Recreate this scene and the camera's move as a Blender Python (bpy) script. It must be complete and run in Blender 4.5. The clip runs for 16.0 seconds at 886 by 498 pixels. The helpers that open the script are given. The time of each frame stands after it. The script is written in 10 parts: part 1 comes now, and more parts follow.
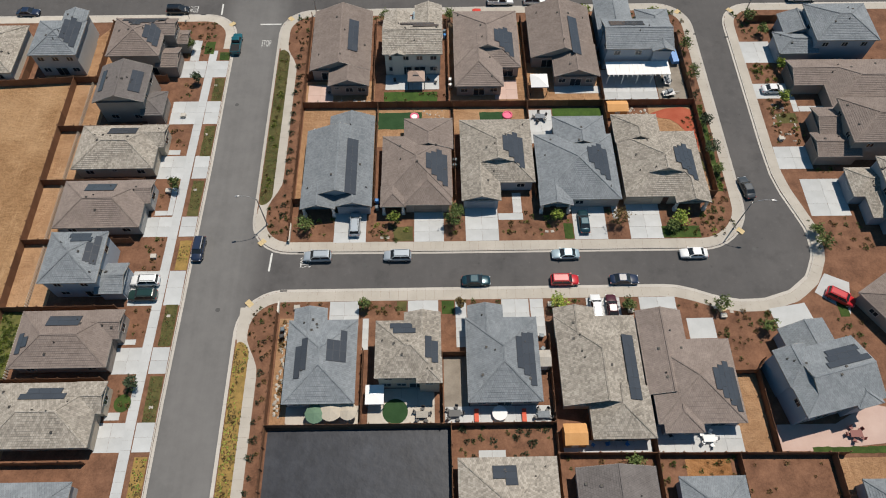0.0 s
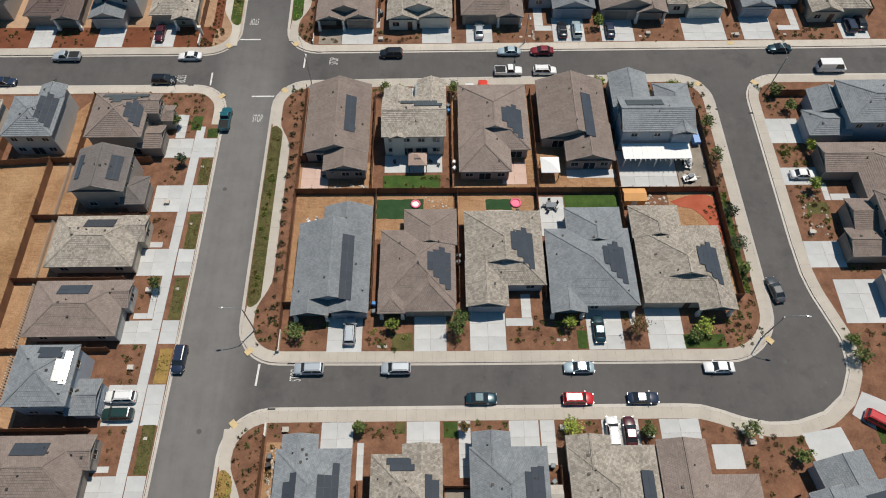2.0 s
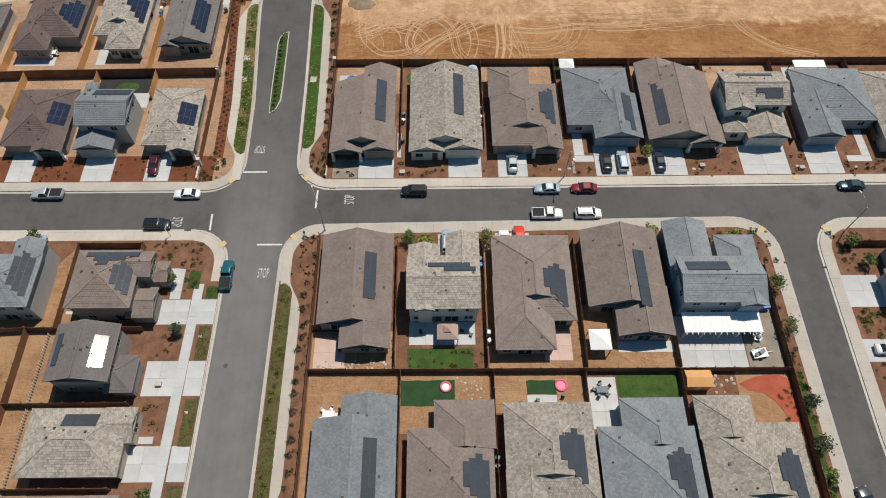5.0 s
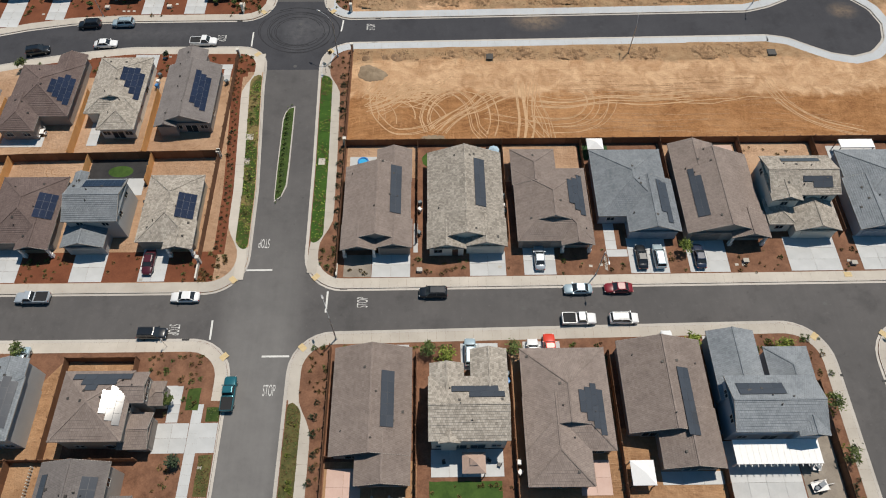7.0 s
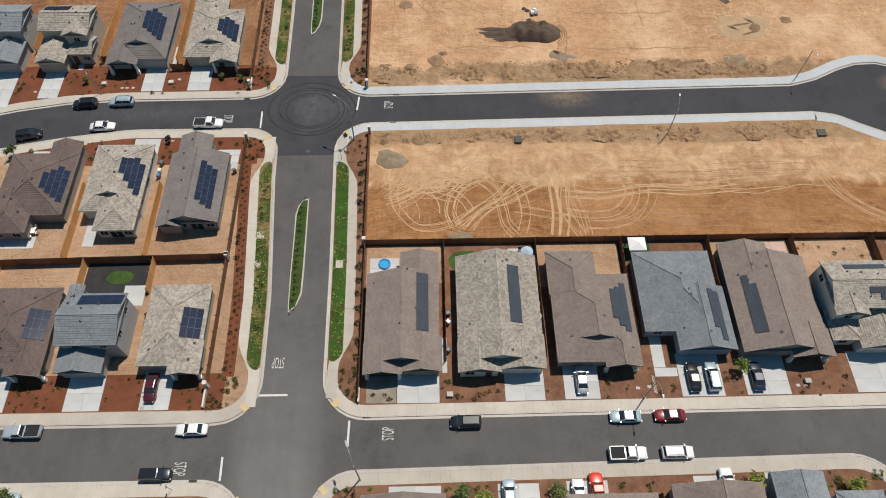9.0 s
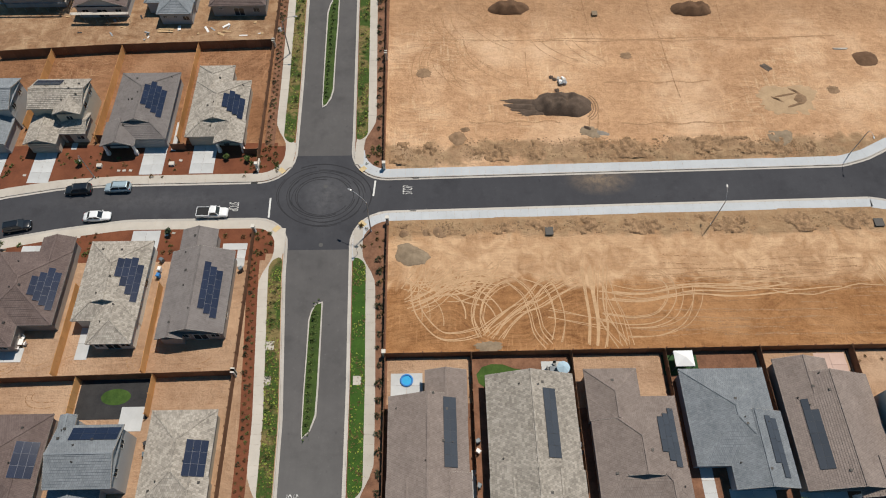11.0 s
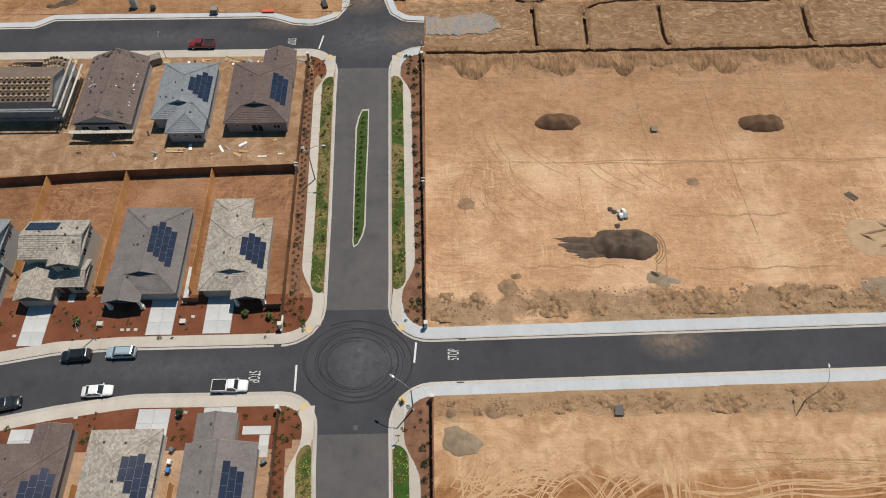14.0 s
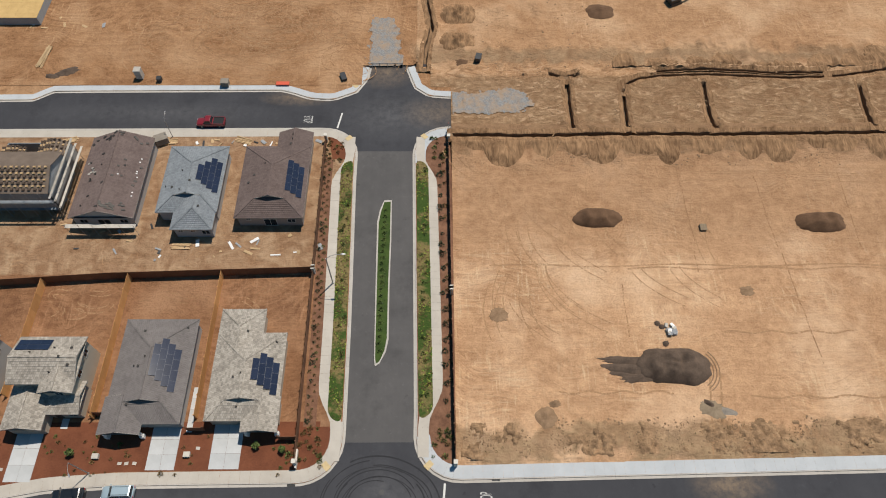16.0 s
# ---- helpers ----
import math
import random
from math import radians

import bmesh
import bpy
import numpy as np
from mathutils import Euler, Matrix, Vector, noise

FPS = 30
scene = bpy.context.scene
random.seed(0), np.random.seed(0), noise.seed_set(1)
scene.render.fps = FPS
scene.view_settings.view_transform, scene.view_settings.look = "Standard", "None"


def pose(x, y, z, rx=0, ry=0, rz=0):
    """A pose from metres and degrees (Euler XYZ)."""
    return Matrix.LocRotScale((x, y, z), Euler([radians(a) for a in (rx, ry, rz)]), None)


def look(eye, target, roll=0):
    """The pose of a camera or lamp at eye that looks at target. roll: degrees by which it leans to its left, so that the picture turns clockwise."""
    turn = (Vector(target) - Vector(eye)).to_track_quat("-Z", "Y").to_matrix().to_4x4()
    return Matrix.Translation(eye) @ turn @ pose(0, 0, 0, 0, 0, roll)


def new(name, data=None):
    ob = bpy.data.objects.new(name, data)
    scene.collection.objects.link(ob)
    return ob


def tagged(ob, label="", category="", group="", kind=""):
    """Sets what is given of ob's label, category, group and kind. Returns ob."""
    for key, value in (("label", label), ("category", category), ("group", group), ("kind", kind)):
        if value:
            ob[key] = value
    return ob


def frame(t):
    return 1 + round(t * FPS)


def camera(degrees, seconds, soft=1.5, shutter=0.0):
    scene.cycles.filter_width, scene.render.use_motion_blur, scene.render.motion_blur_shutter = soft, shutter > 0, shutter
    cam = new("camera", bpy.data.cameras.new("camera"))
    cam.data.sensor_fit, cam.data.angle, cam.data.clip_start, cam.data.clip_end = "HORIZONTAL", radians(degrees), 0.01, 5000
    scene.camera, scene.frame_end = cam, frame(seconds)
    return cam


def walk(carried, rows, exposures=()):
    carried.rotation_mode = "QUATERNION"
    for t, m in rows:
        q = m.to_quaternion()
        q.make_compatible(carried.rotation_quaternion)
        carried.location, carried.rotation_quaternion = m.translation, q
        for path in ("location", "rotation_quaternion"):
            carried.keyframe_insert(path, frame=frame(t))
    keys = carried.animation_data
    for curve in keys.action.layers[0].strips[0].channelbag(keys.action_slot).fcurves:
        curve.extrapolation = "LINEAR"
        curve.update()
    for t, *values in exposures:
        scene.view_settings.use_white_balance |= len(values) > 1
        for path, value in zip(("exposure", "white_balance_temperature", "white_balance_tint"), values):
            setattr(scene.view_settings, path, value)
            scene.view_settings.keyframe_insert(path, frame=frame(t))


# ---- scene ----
cam = camera(66.76, 16.0, soft=1.05)


def heading(x, y, z, yaw, pitch, roll):
    # drone pose: yaw to the left of +y, pitch up, roll to the left
    a, b = radians(yaw), radians(pitch)
    way = Vector((-math.sin(a) * math.cos(b), math.cos(a) * math.cos(b), math.sin(b)))
    eye = Vector((x, y, z))
    return look(eye, eye + 50 * way, roll)


ROWS = [
    (0, 0.00, 0.00, 101.20, -1.39, -60.66, 0.38),
    (0.5, 0.48, 4.94, 101.30, -1.28, -60.60, 0.33),
    (1, 0.82, 10.02, 101.34, -1.19, -60.59, 0.31),
    (1.5, 0.80, 14.96, 101.44, -1.09, -60.62, 0.27),
    (2, 0.32, 19.99, 101.60, -0.91, -60.67, 0.28),
    (2.5, -0.95, 25.37, 101.70, -0.75, -60.72, 0.29),
    (3, -2.24, 31.04, 101.82, -0.71, -60.68, 0.28),
    (3.5, -3.19, 36.90, 101.84, -0.76, -60.64, 0.33),
    (4, -3.72, 42.46, 101.89, -0.87, -60.48, 0.42),
    (6.5, -7.25, 67.30, 101.21, -1.12, -59.68, 0.51),
    (7, -8.35, 72.40, 101.19, -1.17, -59.60, 0.47),
    (7.5, -9.55, 77.67, 101.24, -1.23, -59.56, 0.45),
    (8, -10.76, 83.10, 101.36, -1.38, -59.49, 0.48),
    (8.5, -12.07, 88.45, 101.44, -1.52, -59.48, 0.55),
    (9, -13.41, 93.90, 101.52, -1.58, -59.44, 0.54),
    (11.5, -18.50, 120.58, 101.88, -1.52, -59.67, 0.43),
    (12, -19.90, 126.11, 101.88, -1.51, -59.63, 0.40),
    (12.5, -21.14, 131.52, 101.81, -1.58, -59.51, 0.39),
    (13, -22.40, 136.60, 101.76, -1.63, -59.35, 0.38),
    (13.5, -23.57, 141.58, 101.79, -1.60, -59.21, 0.43),
    (14, -24.83, 146.62, 101.85, -1.46, -59.15, 0.41),
    (14.5, -26.23, 152.19, 101.93, -1.17, -59.11, 0.42),
    (15, -27.15, 157.84, 101.97, -1.01, -59.10, 0.42),
    (15.5, -27.92, 163.23, 102.05, -0.87, -59.08, 0.42),
    (16, -28.77, 168.52, 102.13, -0.64, -59.01, 0.41),
]
walk(cam, [(t, heading(*row)) for t, *row in ROWS], [(0, -0.02), (4, -0.02), (8, -0.02), (12, -0.03), (16, -0.05)])

# ---- light ----
SUN = Vector((0.275, 0.325, 1.0)).normalized()
world = bpy.data.worlds.new("sky")
scene.world = world
world.use_nodes = True
sky = world.node_tree.nodes.new("ShaderNodeTexSky")
sky.sky_type, sky.sun_disc = "NISHITA", False
sky.sun_elevation, sky.sun_rotation = math.asin(SUN.z), math.atan2(SUN.x, SUN.y)
sky.air_density, sky.dust_density, sky.ozone_density = 1.0, 0.3, 0.6
vivid = world.node_tree.nodes.new("ShaderNodeHueSaturation")
vivid.inputs["Hue"].default_value, vivid.inputs["Saturation"].default_value = 0.485, 1.35
world.node_tree.links.new(sky.outputs[0], vivid.inputs["Color"])
world.node_tree.links.new(vivid.outputs[0], world.node_tree.nodes["Background"].inputs[0])
world.node_tree.nodes["Background"].inputs[1].default_value = 0.066
sun = new("sun", bpy.data.lights.new("sun", "SUN"))
sun.data.energy, sun.data.angle, sun.data.color = 4.4, radians(0.53), (1.0, 0.925, 0.82)
sun.matrix_world = look(SUN * 300, (0, 0, 0))
scene.view_settings.exposure = 0.0


# ---- materials ----
class Nodes:
    # a small wrapper to lay out a principled material
    def __init__(self, name):
        self.mat = bpy.data.materials.new(name)
        self.mat.use_nodes = True
        self.tree = self.mat.node_tree
        self.bsdf = self.tree.nodes["Principled BSDF"]

    def add(self, kind, **sets):
        node = self.tree.nodes.new(kind)
        for key, value in sets.items():
            if key == "operation":
                node.operation = value
            elif key == "data_type":
                node.data_type = value
            elif key == "blend_type":
                node.blend_type = value
        return node

    def link(self, a, b):
        self.tree.links.new(a, b)

    def math(self, op, a, b=None, c=None):
        node = self.add("ShaderNodeMath", operation=op)
        for n, v in enumerate((a, b, c)):
            if v is None:
                continue
            if isinstance(v, (int, float)):
                node.inputs[n].default_value = v
            else:
                self.link(v, node.inputs[n])
        return node.outputs[0]

    def noise(self, where, scale, detail=3, rough=0.6):
        node = self.add("ShaderNodeTexNoise")
        node.inputs["Scale"].default_value, node.inputs["Detail"].default_value = scale, detail
        node.inputs["Roughness"].default_value = rough
        self.link(where, node.inputs["Vector"])
        return node.outputs[0]

    def ramp(self, value, lo, hi):
        node = self.add("ShaderNodeMapRange")
        node.inputs[1].default_value, node.inputs[2].default_value = lo, hi
        self.link(value, node.inputs[0])
        return node.outputs[0]

    def mix(self, fac, a, b):
        node = self.add("ShaderNodeMix", data_type="RGBA")
        if isinstance(fac, (int, float)):
            node.inputs[0].default_value = fac
        else:
            self.link(fac, node.inputs[0])
        for n, v in ((6, a), (7, b)):
            if isinstance(v, tuple):
                node.inputs[n].default_value = (*v, 1)
            else:
                self.link(v, node.inputs[n])
        return node.outputs[2]

    def scaled(self, colour, value):
        # colour times a grey value
        node = self.add("ShaderNodeMix", data_type="RGBA", blend_type="MULTIPLY")
        node.inputs[0].default_value = 1.0
        if isinstance(colour, tuple):
            node.inputs[6].default_value = (*colour, 1)
        else:
            self.link(colour, node.inputs[6])
        self.link(value, node.inputs[7])
        return node.outputs[2]

    def place(self):
        return self.add("ShaderNodeTexCoord").outputs["Object"]

    def bump(self, height, strength, distance=0.05):
        node = self.add("ShaderNodeBump")
        node.inputs["Strength"].default_value, node.inputs["Distance"].default_value = strength, distance
        self.link(height, node.inputs["Height"])
        self.link(node.outputs[0], self.bsdf.inputs["Normal"])

    def done(self, colour, rough=0.8, metal=0.0, spec=0.5):
        if isinstance(colour, tuple):
            self.bsdf.inputs["Base Color"].default_value = (*colour, 1)
        else:
            self.link(colour, self.bsdf.inputs["Base Color"])
        if isinstance(rough, (int, float)):
            self.bsdf.inputs["Roughness"].default_value = rough
        else:
            self.link(rough, self.bsdf.inputs["Roughness"])
        self.bsdf.inputs["Metallic"].default_value = metal
        self.bsdf.inputs["Specular IOR Level"].default_value = spec
        return self.mat


def blotched(name, dark, light, big=0.15, fine=4.0, rough=0.9, bump=0.4, each=0.0, spec=0.3, distance=0.05, worn=0.0):
    # two scales of noise between a dark and a light colour, with relief
    n = Nodes(name)
    p = n.place()
    a = n.ramp(n.noise(p, big, 4), 0.3, 0.7)
    b = n.ramp(n.noise(p, fine, 4, 0.7), 0.25, 0.75)
    m = n.math("ADD", n.math("MULTIPLY", a, 0.55), n.math("MULTIPLY", b, 0.45))
    colour = n.mix(m, dark, light)
    if each:
        r = n.add("ShaderNodeObjectInfo").outputs["Random"]
        colour = n.scaled(colour, n.math("ADD", n.math("MULTIPLY", r, 2 * each), 1 - each))
    if worn:
        # rubbed away in places
        n.link(n.math("GREATER_THAN", n.noise(p, 2.6, 5, 0.8), 0.66 - 0.2 * worn), n.bsdf.inputs["Alpha"])
    n.bump(n.noise(p, fine * 1.7, 3), bump, distance)
    return n.done(colour, rough, spec=spec)


def roof_tile(name, dark, light, spread, warm=0.0):
    # concrete roof tiles: courses and joints in metres by the UVs, each tile its own tone
    n = Nodes(name)
    uv = n.add("ShaderNodeUVMap").outputs[0]
    sep = n.add("ShaderNodeSeparateXYZ")
    n.link(uv, sep.inputs[0])
    row = n.math("FLOOR", n.math("DIVIDE", sep.outputs[1], 0.36))
    u = n.math("ADD", n.math("DIVIDE", sep.outputs[0], 0.33), n.math("MULTIPLY", row, 0.5))
    col = n.math("FLOOR", u)
    cell = n.add("ShaderNodeCombineXYZ")
    n.link(col, cell.inputs[0])
    n.link(row, cell.inputs[1])
    info = n.add("ShaderNodeObjectInfo").outputs["Random"]
    n.link(n.math("MULTIPLY", info, 91.0), cell.inputs[2])
    white = n.add("ShaderNodeTexWhiteNoise")
    n.link(cell.outputs[0], white.inputs[0])
    p = n.place()
    wear = n.ramp(n.noise(p, 0.35, 4), 0.3, 0.7)
    grain = n.noise(p, 9.0, 2)
    t = n.math("ADD", n.math("MULTIPLY", white.outputs[0], spread), n.math("MULTIPLY", wear, 1 - spread))
    t = n.math("ADD", n.math("MULTIPLY", t, 0.8), n.math("MULTIPLY", grain, 0.2))
    colour = n.mix(t, dark, light)
    frac = n.math("FRACT", u)
    joint = n.math("LESS_THAN", frac, 0.09)
    colour = n.scaled(colour, n.math("SUBTRACT", 1.0, n.math("MULTIPLY", joint, 0.42)))
    colour = n.scaled(colour, n.math("ADD", 0.9, n.math("MULTIPLY", info, 0.2)))
    n.bump(n.math("SUBTRACT", n.math("MULTIPLY", grain, 0.3), joint), 0.35, 0.03)
    return n.done(colour, 0.85, spec=0.25)


def plain(name, colour, rough=0.5, metal=0.0, vary=0.12, scale=3.0, spec=0.5):
    n = Nodes(name)
    v = n.noise(n.place(), scale, 3)
    grey = n.math("ADD", n.math("MULTIPLY", v, 2 * vary), 1 - vary)
    return n.done(n.scaled(colour, grey), rough, metal, spec)


def asphalt(name, base, light, dust=(), polished=None):
    n = Nodes(name)
    p = n.place()
    big = n.ramp(n.noise(p, 0.06, 5, 0.65), 0.35, 0.7)
    streak = n.add("ShaderNodeMapping")
    streak.inputs["Scale"].default_value = (0.9, 0.05, 1)
    n.link(p, streak.inputs[0])
    lane = n.ramp(n.noise(streak.outputs[0], 0.9, 4), 0.35, 0.7)
    grit = n.noise(p, 14.0, 3, 0.8)
    patch = n.ramp(n.noise(p, 0.5, 5, 0.7), 0.62, 0.78)
    cloud = n.ramp(n.noise(p, 0.25, 5, 0.7), 0.3, 0.7)
    t = n.math("ADD", n.math("MULTIPLY", big, 0.4), n.math("MULTIPLY", lane, 0.1))
    t = n.math("ADD", t, n.math("ADD", n.math("MULTIPLY", grit, 0.25), n.math("MULTIPLY", cloud, 0.25)))
    colour = n.mix(t, base, light)
    colour = n.mix(n.math("MULTIPLY", patch, 0.25), colour, tuple(1.5 * c for c in light))
    # pale scuffs, spilt oil
    scuff = n.ramp(n.noise(p, 1.7, 5, 0.75), 0.6, 0.75)
    colour = n.mix(n.math("MULTIPLY", scuff, 0.3), colour, tuple(2.0 * c for c in light))
    oil = n.ramp(n.noise(p, 0.9, 3, 0.5), 0.68, 0.76)
    # broad dark stains where tyres turn and cars drip
    stain = n.ramp(n.noise(p, 0.16, 6, 0.72), 0.52, 0.68)
    colour = n.mix(n.math("MULTIPLY", stain, 0.4), colour, tuple(0.62 * c for c in base))
    colour = n.mix(n.math("MULTIPLY", oil, 0.45), colour, tuple(0.55 * c for c in base))
    if polished:
        # traffic has worn the avenue paler
        sep = n.add("ShaderNodeSeparateXYZ")
        n.link(p, sep.inputs[0])
        off = n.math("ABSOLUTE", n.math("SUBTRACT", sep.outputs[0], polished[0]))
        worn_ = n.math("MULTIPLY", n.ramp(off, 8.0, 3.5), n.ramp(sep.outputs[1], polished[1], polished[1] - 40))
        worn_ = n.math("MULTIPLY", worn_, n.math("ADD", 0.5, n.math("ADD", n.math("MULTIPLY", lane, 0.12), n.math("MULTIPLY", cloud, 0.3))))
        colour = n.mix(worn_, colour, (0.185, 0.178, 0.17))
    for x, y, rx, ry, much, soil in dust:
        # soil and grit carried onto the road
        far = n.add("ShaderNodeVectorMath", operation="DISTANCE")
        m = n.add("ShaderNodeMapping")
        m.inputs["Scale"].default_value = (1 / rx, 1 / ry, 1)
        n.link(p, m.inputs[0])
        n.link(m.outputs[0], far.inputs[0])
        far.inputs[1].default_value = (x / rx, y / ry, 0)
        film = n.math("MULTIPLY", n.ramp(far.outputs["Value"], 1.0, 0.0), n.ramp(n.noise(p, 0.7, 5, 0.75), 0.3, 0.75))
        colour = n.mix(n.math("MULTIPLY", film, much), colour, soil)
    n.bump(grit, 0.3, 0.02)
    return n.done(colour, 0.88, spec=0.25)


def concrete(name, dark, light):
    n = Nodes(name)
    p = n.place()
    big = n.ramp(n.noise(p, 0.25, 5, 0.65), 0.3, 0.7)
    fine = n.noise(p, 5.0, 4, 0.7)
    stain = n.ramp(n.noise(p, 1.1, 4, 0.7), 0.66, 0.8)
    info = n.add("ShaderNodeObjectInfo").outputs["Random"]
    t = n.math("ADD", n.math("MULTIPLY", big, 0.6), n.math("MULTIPLY", fine, 0.4))
    colour = n.mix(t, dark, light)
    colour = n.scaled(colour, n.math("SUBTRACT", 1.0, n.math("MULTIPLY", stain, 0.22)))
    colour = n.scaled(colour, n.math("ADD", 0.93, n.math("MULTIPLY", info, 0.14)))
    n.bump(fine, 0.2, 0.01)
    return n.done(colour, 0.85, spec=0.3)


def earth(name, dark, light, pale, rut=0.5, bands=(), churn=0.0):
    dark, light, pale = ((r * 1.02, g * 0.965, b * 0.95) for r, g, b in (dark, light, pale))
    # graded bare soil: big tonal fields, drag marks along x, clods; bands: other soils as (y0, y1, edge, sway, dark, light)
    n = Nodes(name)
    p = n.place()
    big = n.ramp(n.noise(p, 0.035, 5, 0.6), 0.35, 0.68)
    drag = n.add("ShaderNodeMapping")
    drag.inputs["Scale"].default_value = (0.06, 0.9, 1)
    drag.inputs["Rotation"].default_value = (0, 0, radians(4))
    n.link(p, drag.inputs[0])
    marks = n.ramp(n.noise(drag.outputs[0], 1.0, 5, 0.7), 0.35, 0.68)
    clod = n.ramp(n.noise(p, 0.75, 6, 0.68), 0.34, 0.66)
    blot = n.ramp(n.noise(p, 0.3, 4, 0.6), 0.3, 0.7)
    # scraped, twisting marks of a blade
    twist = n.add("ShaderNodeTexNoise")
    twist.inputs["Scale"].default_value, twist.inputs["Detail"].default_value, twist.inputs["Distortion"].default_value = 0.3, 5, 1.1
    n.link(p, twist.inputs["Vector"])
    scrape = n.ramp(twist.outputs[0], 0.36, 0.66)
    t = n.math("ADD", n.math("MULTIPLY", big, 0.32), n.math("MULTIPLY", marks, 0.22 * rut))
    t = n.math("ADD", t, n.math("ADD", n.math("MULTIPLY", clod, 0.3), n.math("MULTIPLY", blot, 0.14)))
    t = n.math("ADD", t, n.math("MULTIPLY", scrape, 0.22))
    # crumbs of soil, and combed grooves where machines have dragged it
    crumb = n.ramp(n.noise(p, 2.6, 6, 0.78), 0.32, 0.68)
    t = n.math("ADD", t, n.math("MULTIPLY", n.math("SUBTRACT", crumb, 0.5), 0.34))
    sway = n.add("ShaderNodeTexNoise")
    sway.inputs["Scale"].default_value, sway.inputs["Detail"].default_value = 0.045, 2
    n.link(p, sway.inputs["Vector"])
    bend = n.add("ShaderNodeVectorMath", operation="MULTIPLY_ADD")
    n.link(sway.outputs["Color"], bend.inputs[0])
    bend.inputs[1].default_value = (34, 34, 0)
    n.link(p, bend.inputs[2])
    fine = n.add("ShaderNodeMapping")
    fine.inputs["Scale"].default_value = (0.16, 1.5, 1)
    n.link(bend.outputs[0], fine.inputs[0])
    groove = n.math("MULTIPLY", n.math("SUBTRACT", n.ramp(n.noise(fine.outputs[0], 1.0, 4, 0.65), 0.36, 0.64), 0.5), n.ramp(n.noise(p, 0.06, 3), 0.36, 0.6))
    t = n.math("ADD", t, n.math("MULTIPLY", groove, 0.6 if rut > 0.7 else 0.34))
    grain = n.ramp(n.noise(p, 6.5, 4, 0.8), 0.3, 0.7)
    t = n.math("ADD", t, n.math("MULTIPLY", n.math("SUBTRACT", grain, 0.5), 0.3))
    colour = n.mix(t, dark, light)
    colour = n.mix(n.math("MULTIPLY", n.ramp(n.noise(p, 0.07, 5), 0.48, 0.7), 0.7), colour, pale)
    # scattered clods, and shade painted along the edges of dried ruts
    rim = n.add("ShaderNodeMapping")
    rim.inputs["Scale"].default_value = (0.55, 2.6, 1)
    n.link(bend.outputs[0], rim.inputs[0])
    nick = n.math("MULTIPLY", n.ramp(n.noise(rim.outputs[0], 0.8, 5, 0.8), 0.6, 0.7), n.ramp(n.noise(p, 0.11, 4, 0.6), 0.44, 0.6))
    colour = n.mix(n.math("MULTIPLY", nick, 0.75 if rut > 0.7 else 0.45), colour, tuple(0.72 * c for c in dark))
    # thin pale scratches of blades and tracks, up and down and across
    for sx, sy, seed in ((2.4, 0.22, 0.0), (0.2, 2.2, 7.0)):
        m = n.add("ShaderNodeMapping")
        m.inputs["Scale"].default_value, m.inputs["Location"].default_value, m.inputs["Rotation"].default_value = (sx, sy, 1), (seed, seed, 0), (0, 0, 0.12)
        n.link(p, m.inputs[0])
        thin = n.math("MULTIPLY", n.ramp(n.noise(m.outputs[0], 1.0, 4, 0.7), 0.56, 0.66), n.ramp(n.noise(p, 0.06, 3), 0.46, 0.6))
        colour = n.mix(n.math("MULTIPLY", thin, 0.42 if seed == 0 else 0.3), colour, tuple(min(0.75, 1.18 * c) for c in pale))
    if bands:
        sep = n.add("ShaderNodeSeparateXYZ")
        n.link(p, sep.inputs[0])
        own = n.math("ADD", n.math("MULTIPLY", scrape, 0.6), n.math("MULTIPLY", clod, 0.4))
    for y0, y1, edge, sway, d, l in bands:
        wave = n.math("SUBTRACT", n.math("ADD", n.noise(p, 0.1, 2), n.math("MULTIPLY", scrape, 0.25)), 0.62)
        y = n.math("ADD", sep.outputs[1], n.math("MULTIPLY", wave, 2 * sway))
        inside_ = n.math("MULTIPLY", n.ramp(y, y0, y0 + edge), n.ramp(y, y1, y1 - edge))
        colour = n.mix(n.math("MULTIPLY", inside_, n.math("ADD", 0.55, n.math("MULTIPLY", scrape, 0.45))), colour, n.mix(own, d, l))
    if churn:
        # soil pushed about by a blade: long curling furrows, pale crests, trough shade painted into the colour
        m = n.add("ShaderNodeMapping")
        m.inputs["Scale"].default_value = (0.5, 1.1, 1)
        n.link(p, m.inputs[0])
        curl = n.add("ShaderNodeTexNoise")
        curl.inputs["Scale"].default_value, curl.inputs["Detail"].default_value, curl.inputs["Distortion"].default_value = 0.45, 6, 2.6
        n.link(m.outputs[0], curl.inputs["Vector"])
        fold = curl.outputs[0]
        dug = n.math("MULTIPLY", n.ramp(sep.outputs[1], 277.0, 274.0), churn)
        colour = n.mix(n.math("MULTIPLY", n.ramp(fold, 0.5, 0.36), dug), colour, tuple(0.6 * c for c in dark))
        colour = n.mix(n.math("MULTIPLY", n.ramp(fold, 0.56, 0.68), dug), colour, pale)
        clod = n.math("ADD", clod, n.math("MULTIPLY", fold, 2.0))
    relief = n.math("ADD", n.math("ADD", clod, n.math("MULTIPLY", groove, 0.5)), n.math("MULTIPLY", n.math("ADD", marks, scrape), 0.5))
    n.bump(n.math("ADD", relief, n.math("MULTIPLY", crumb, 0.5)), 0.75, 0.2)
    return n.done(colour, 0.95, spec=0.15)


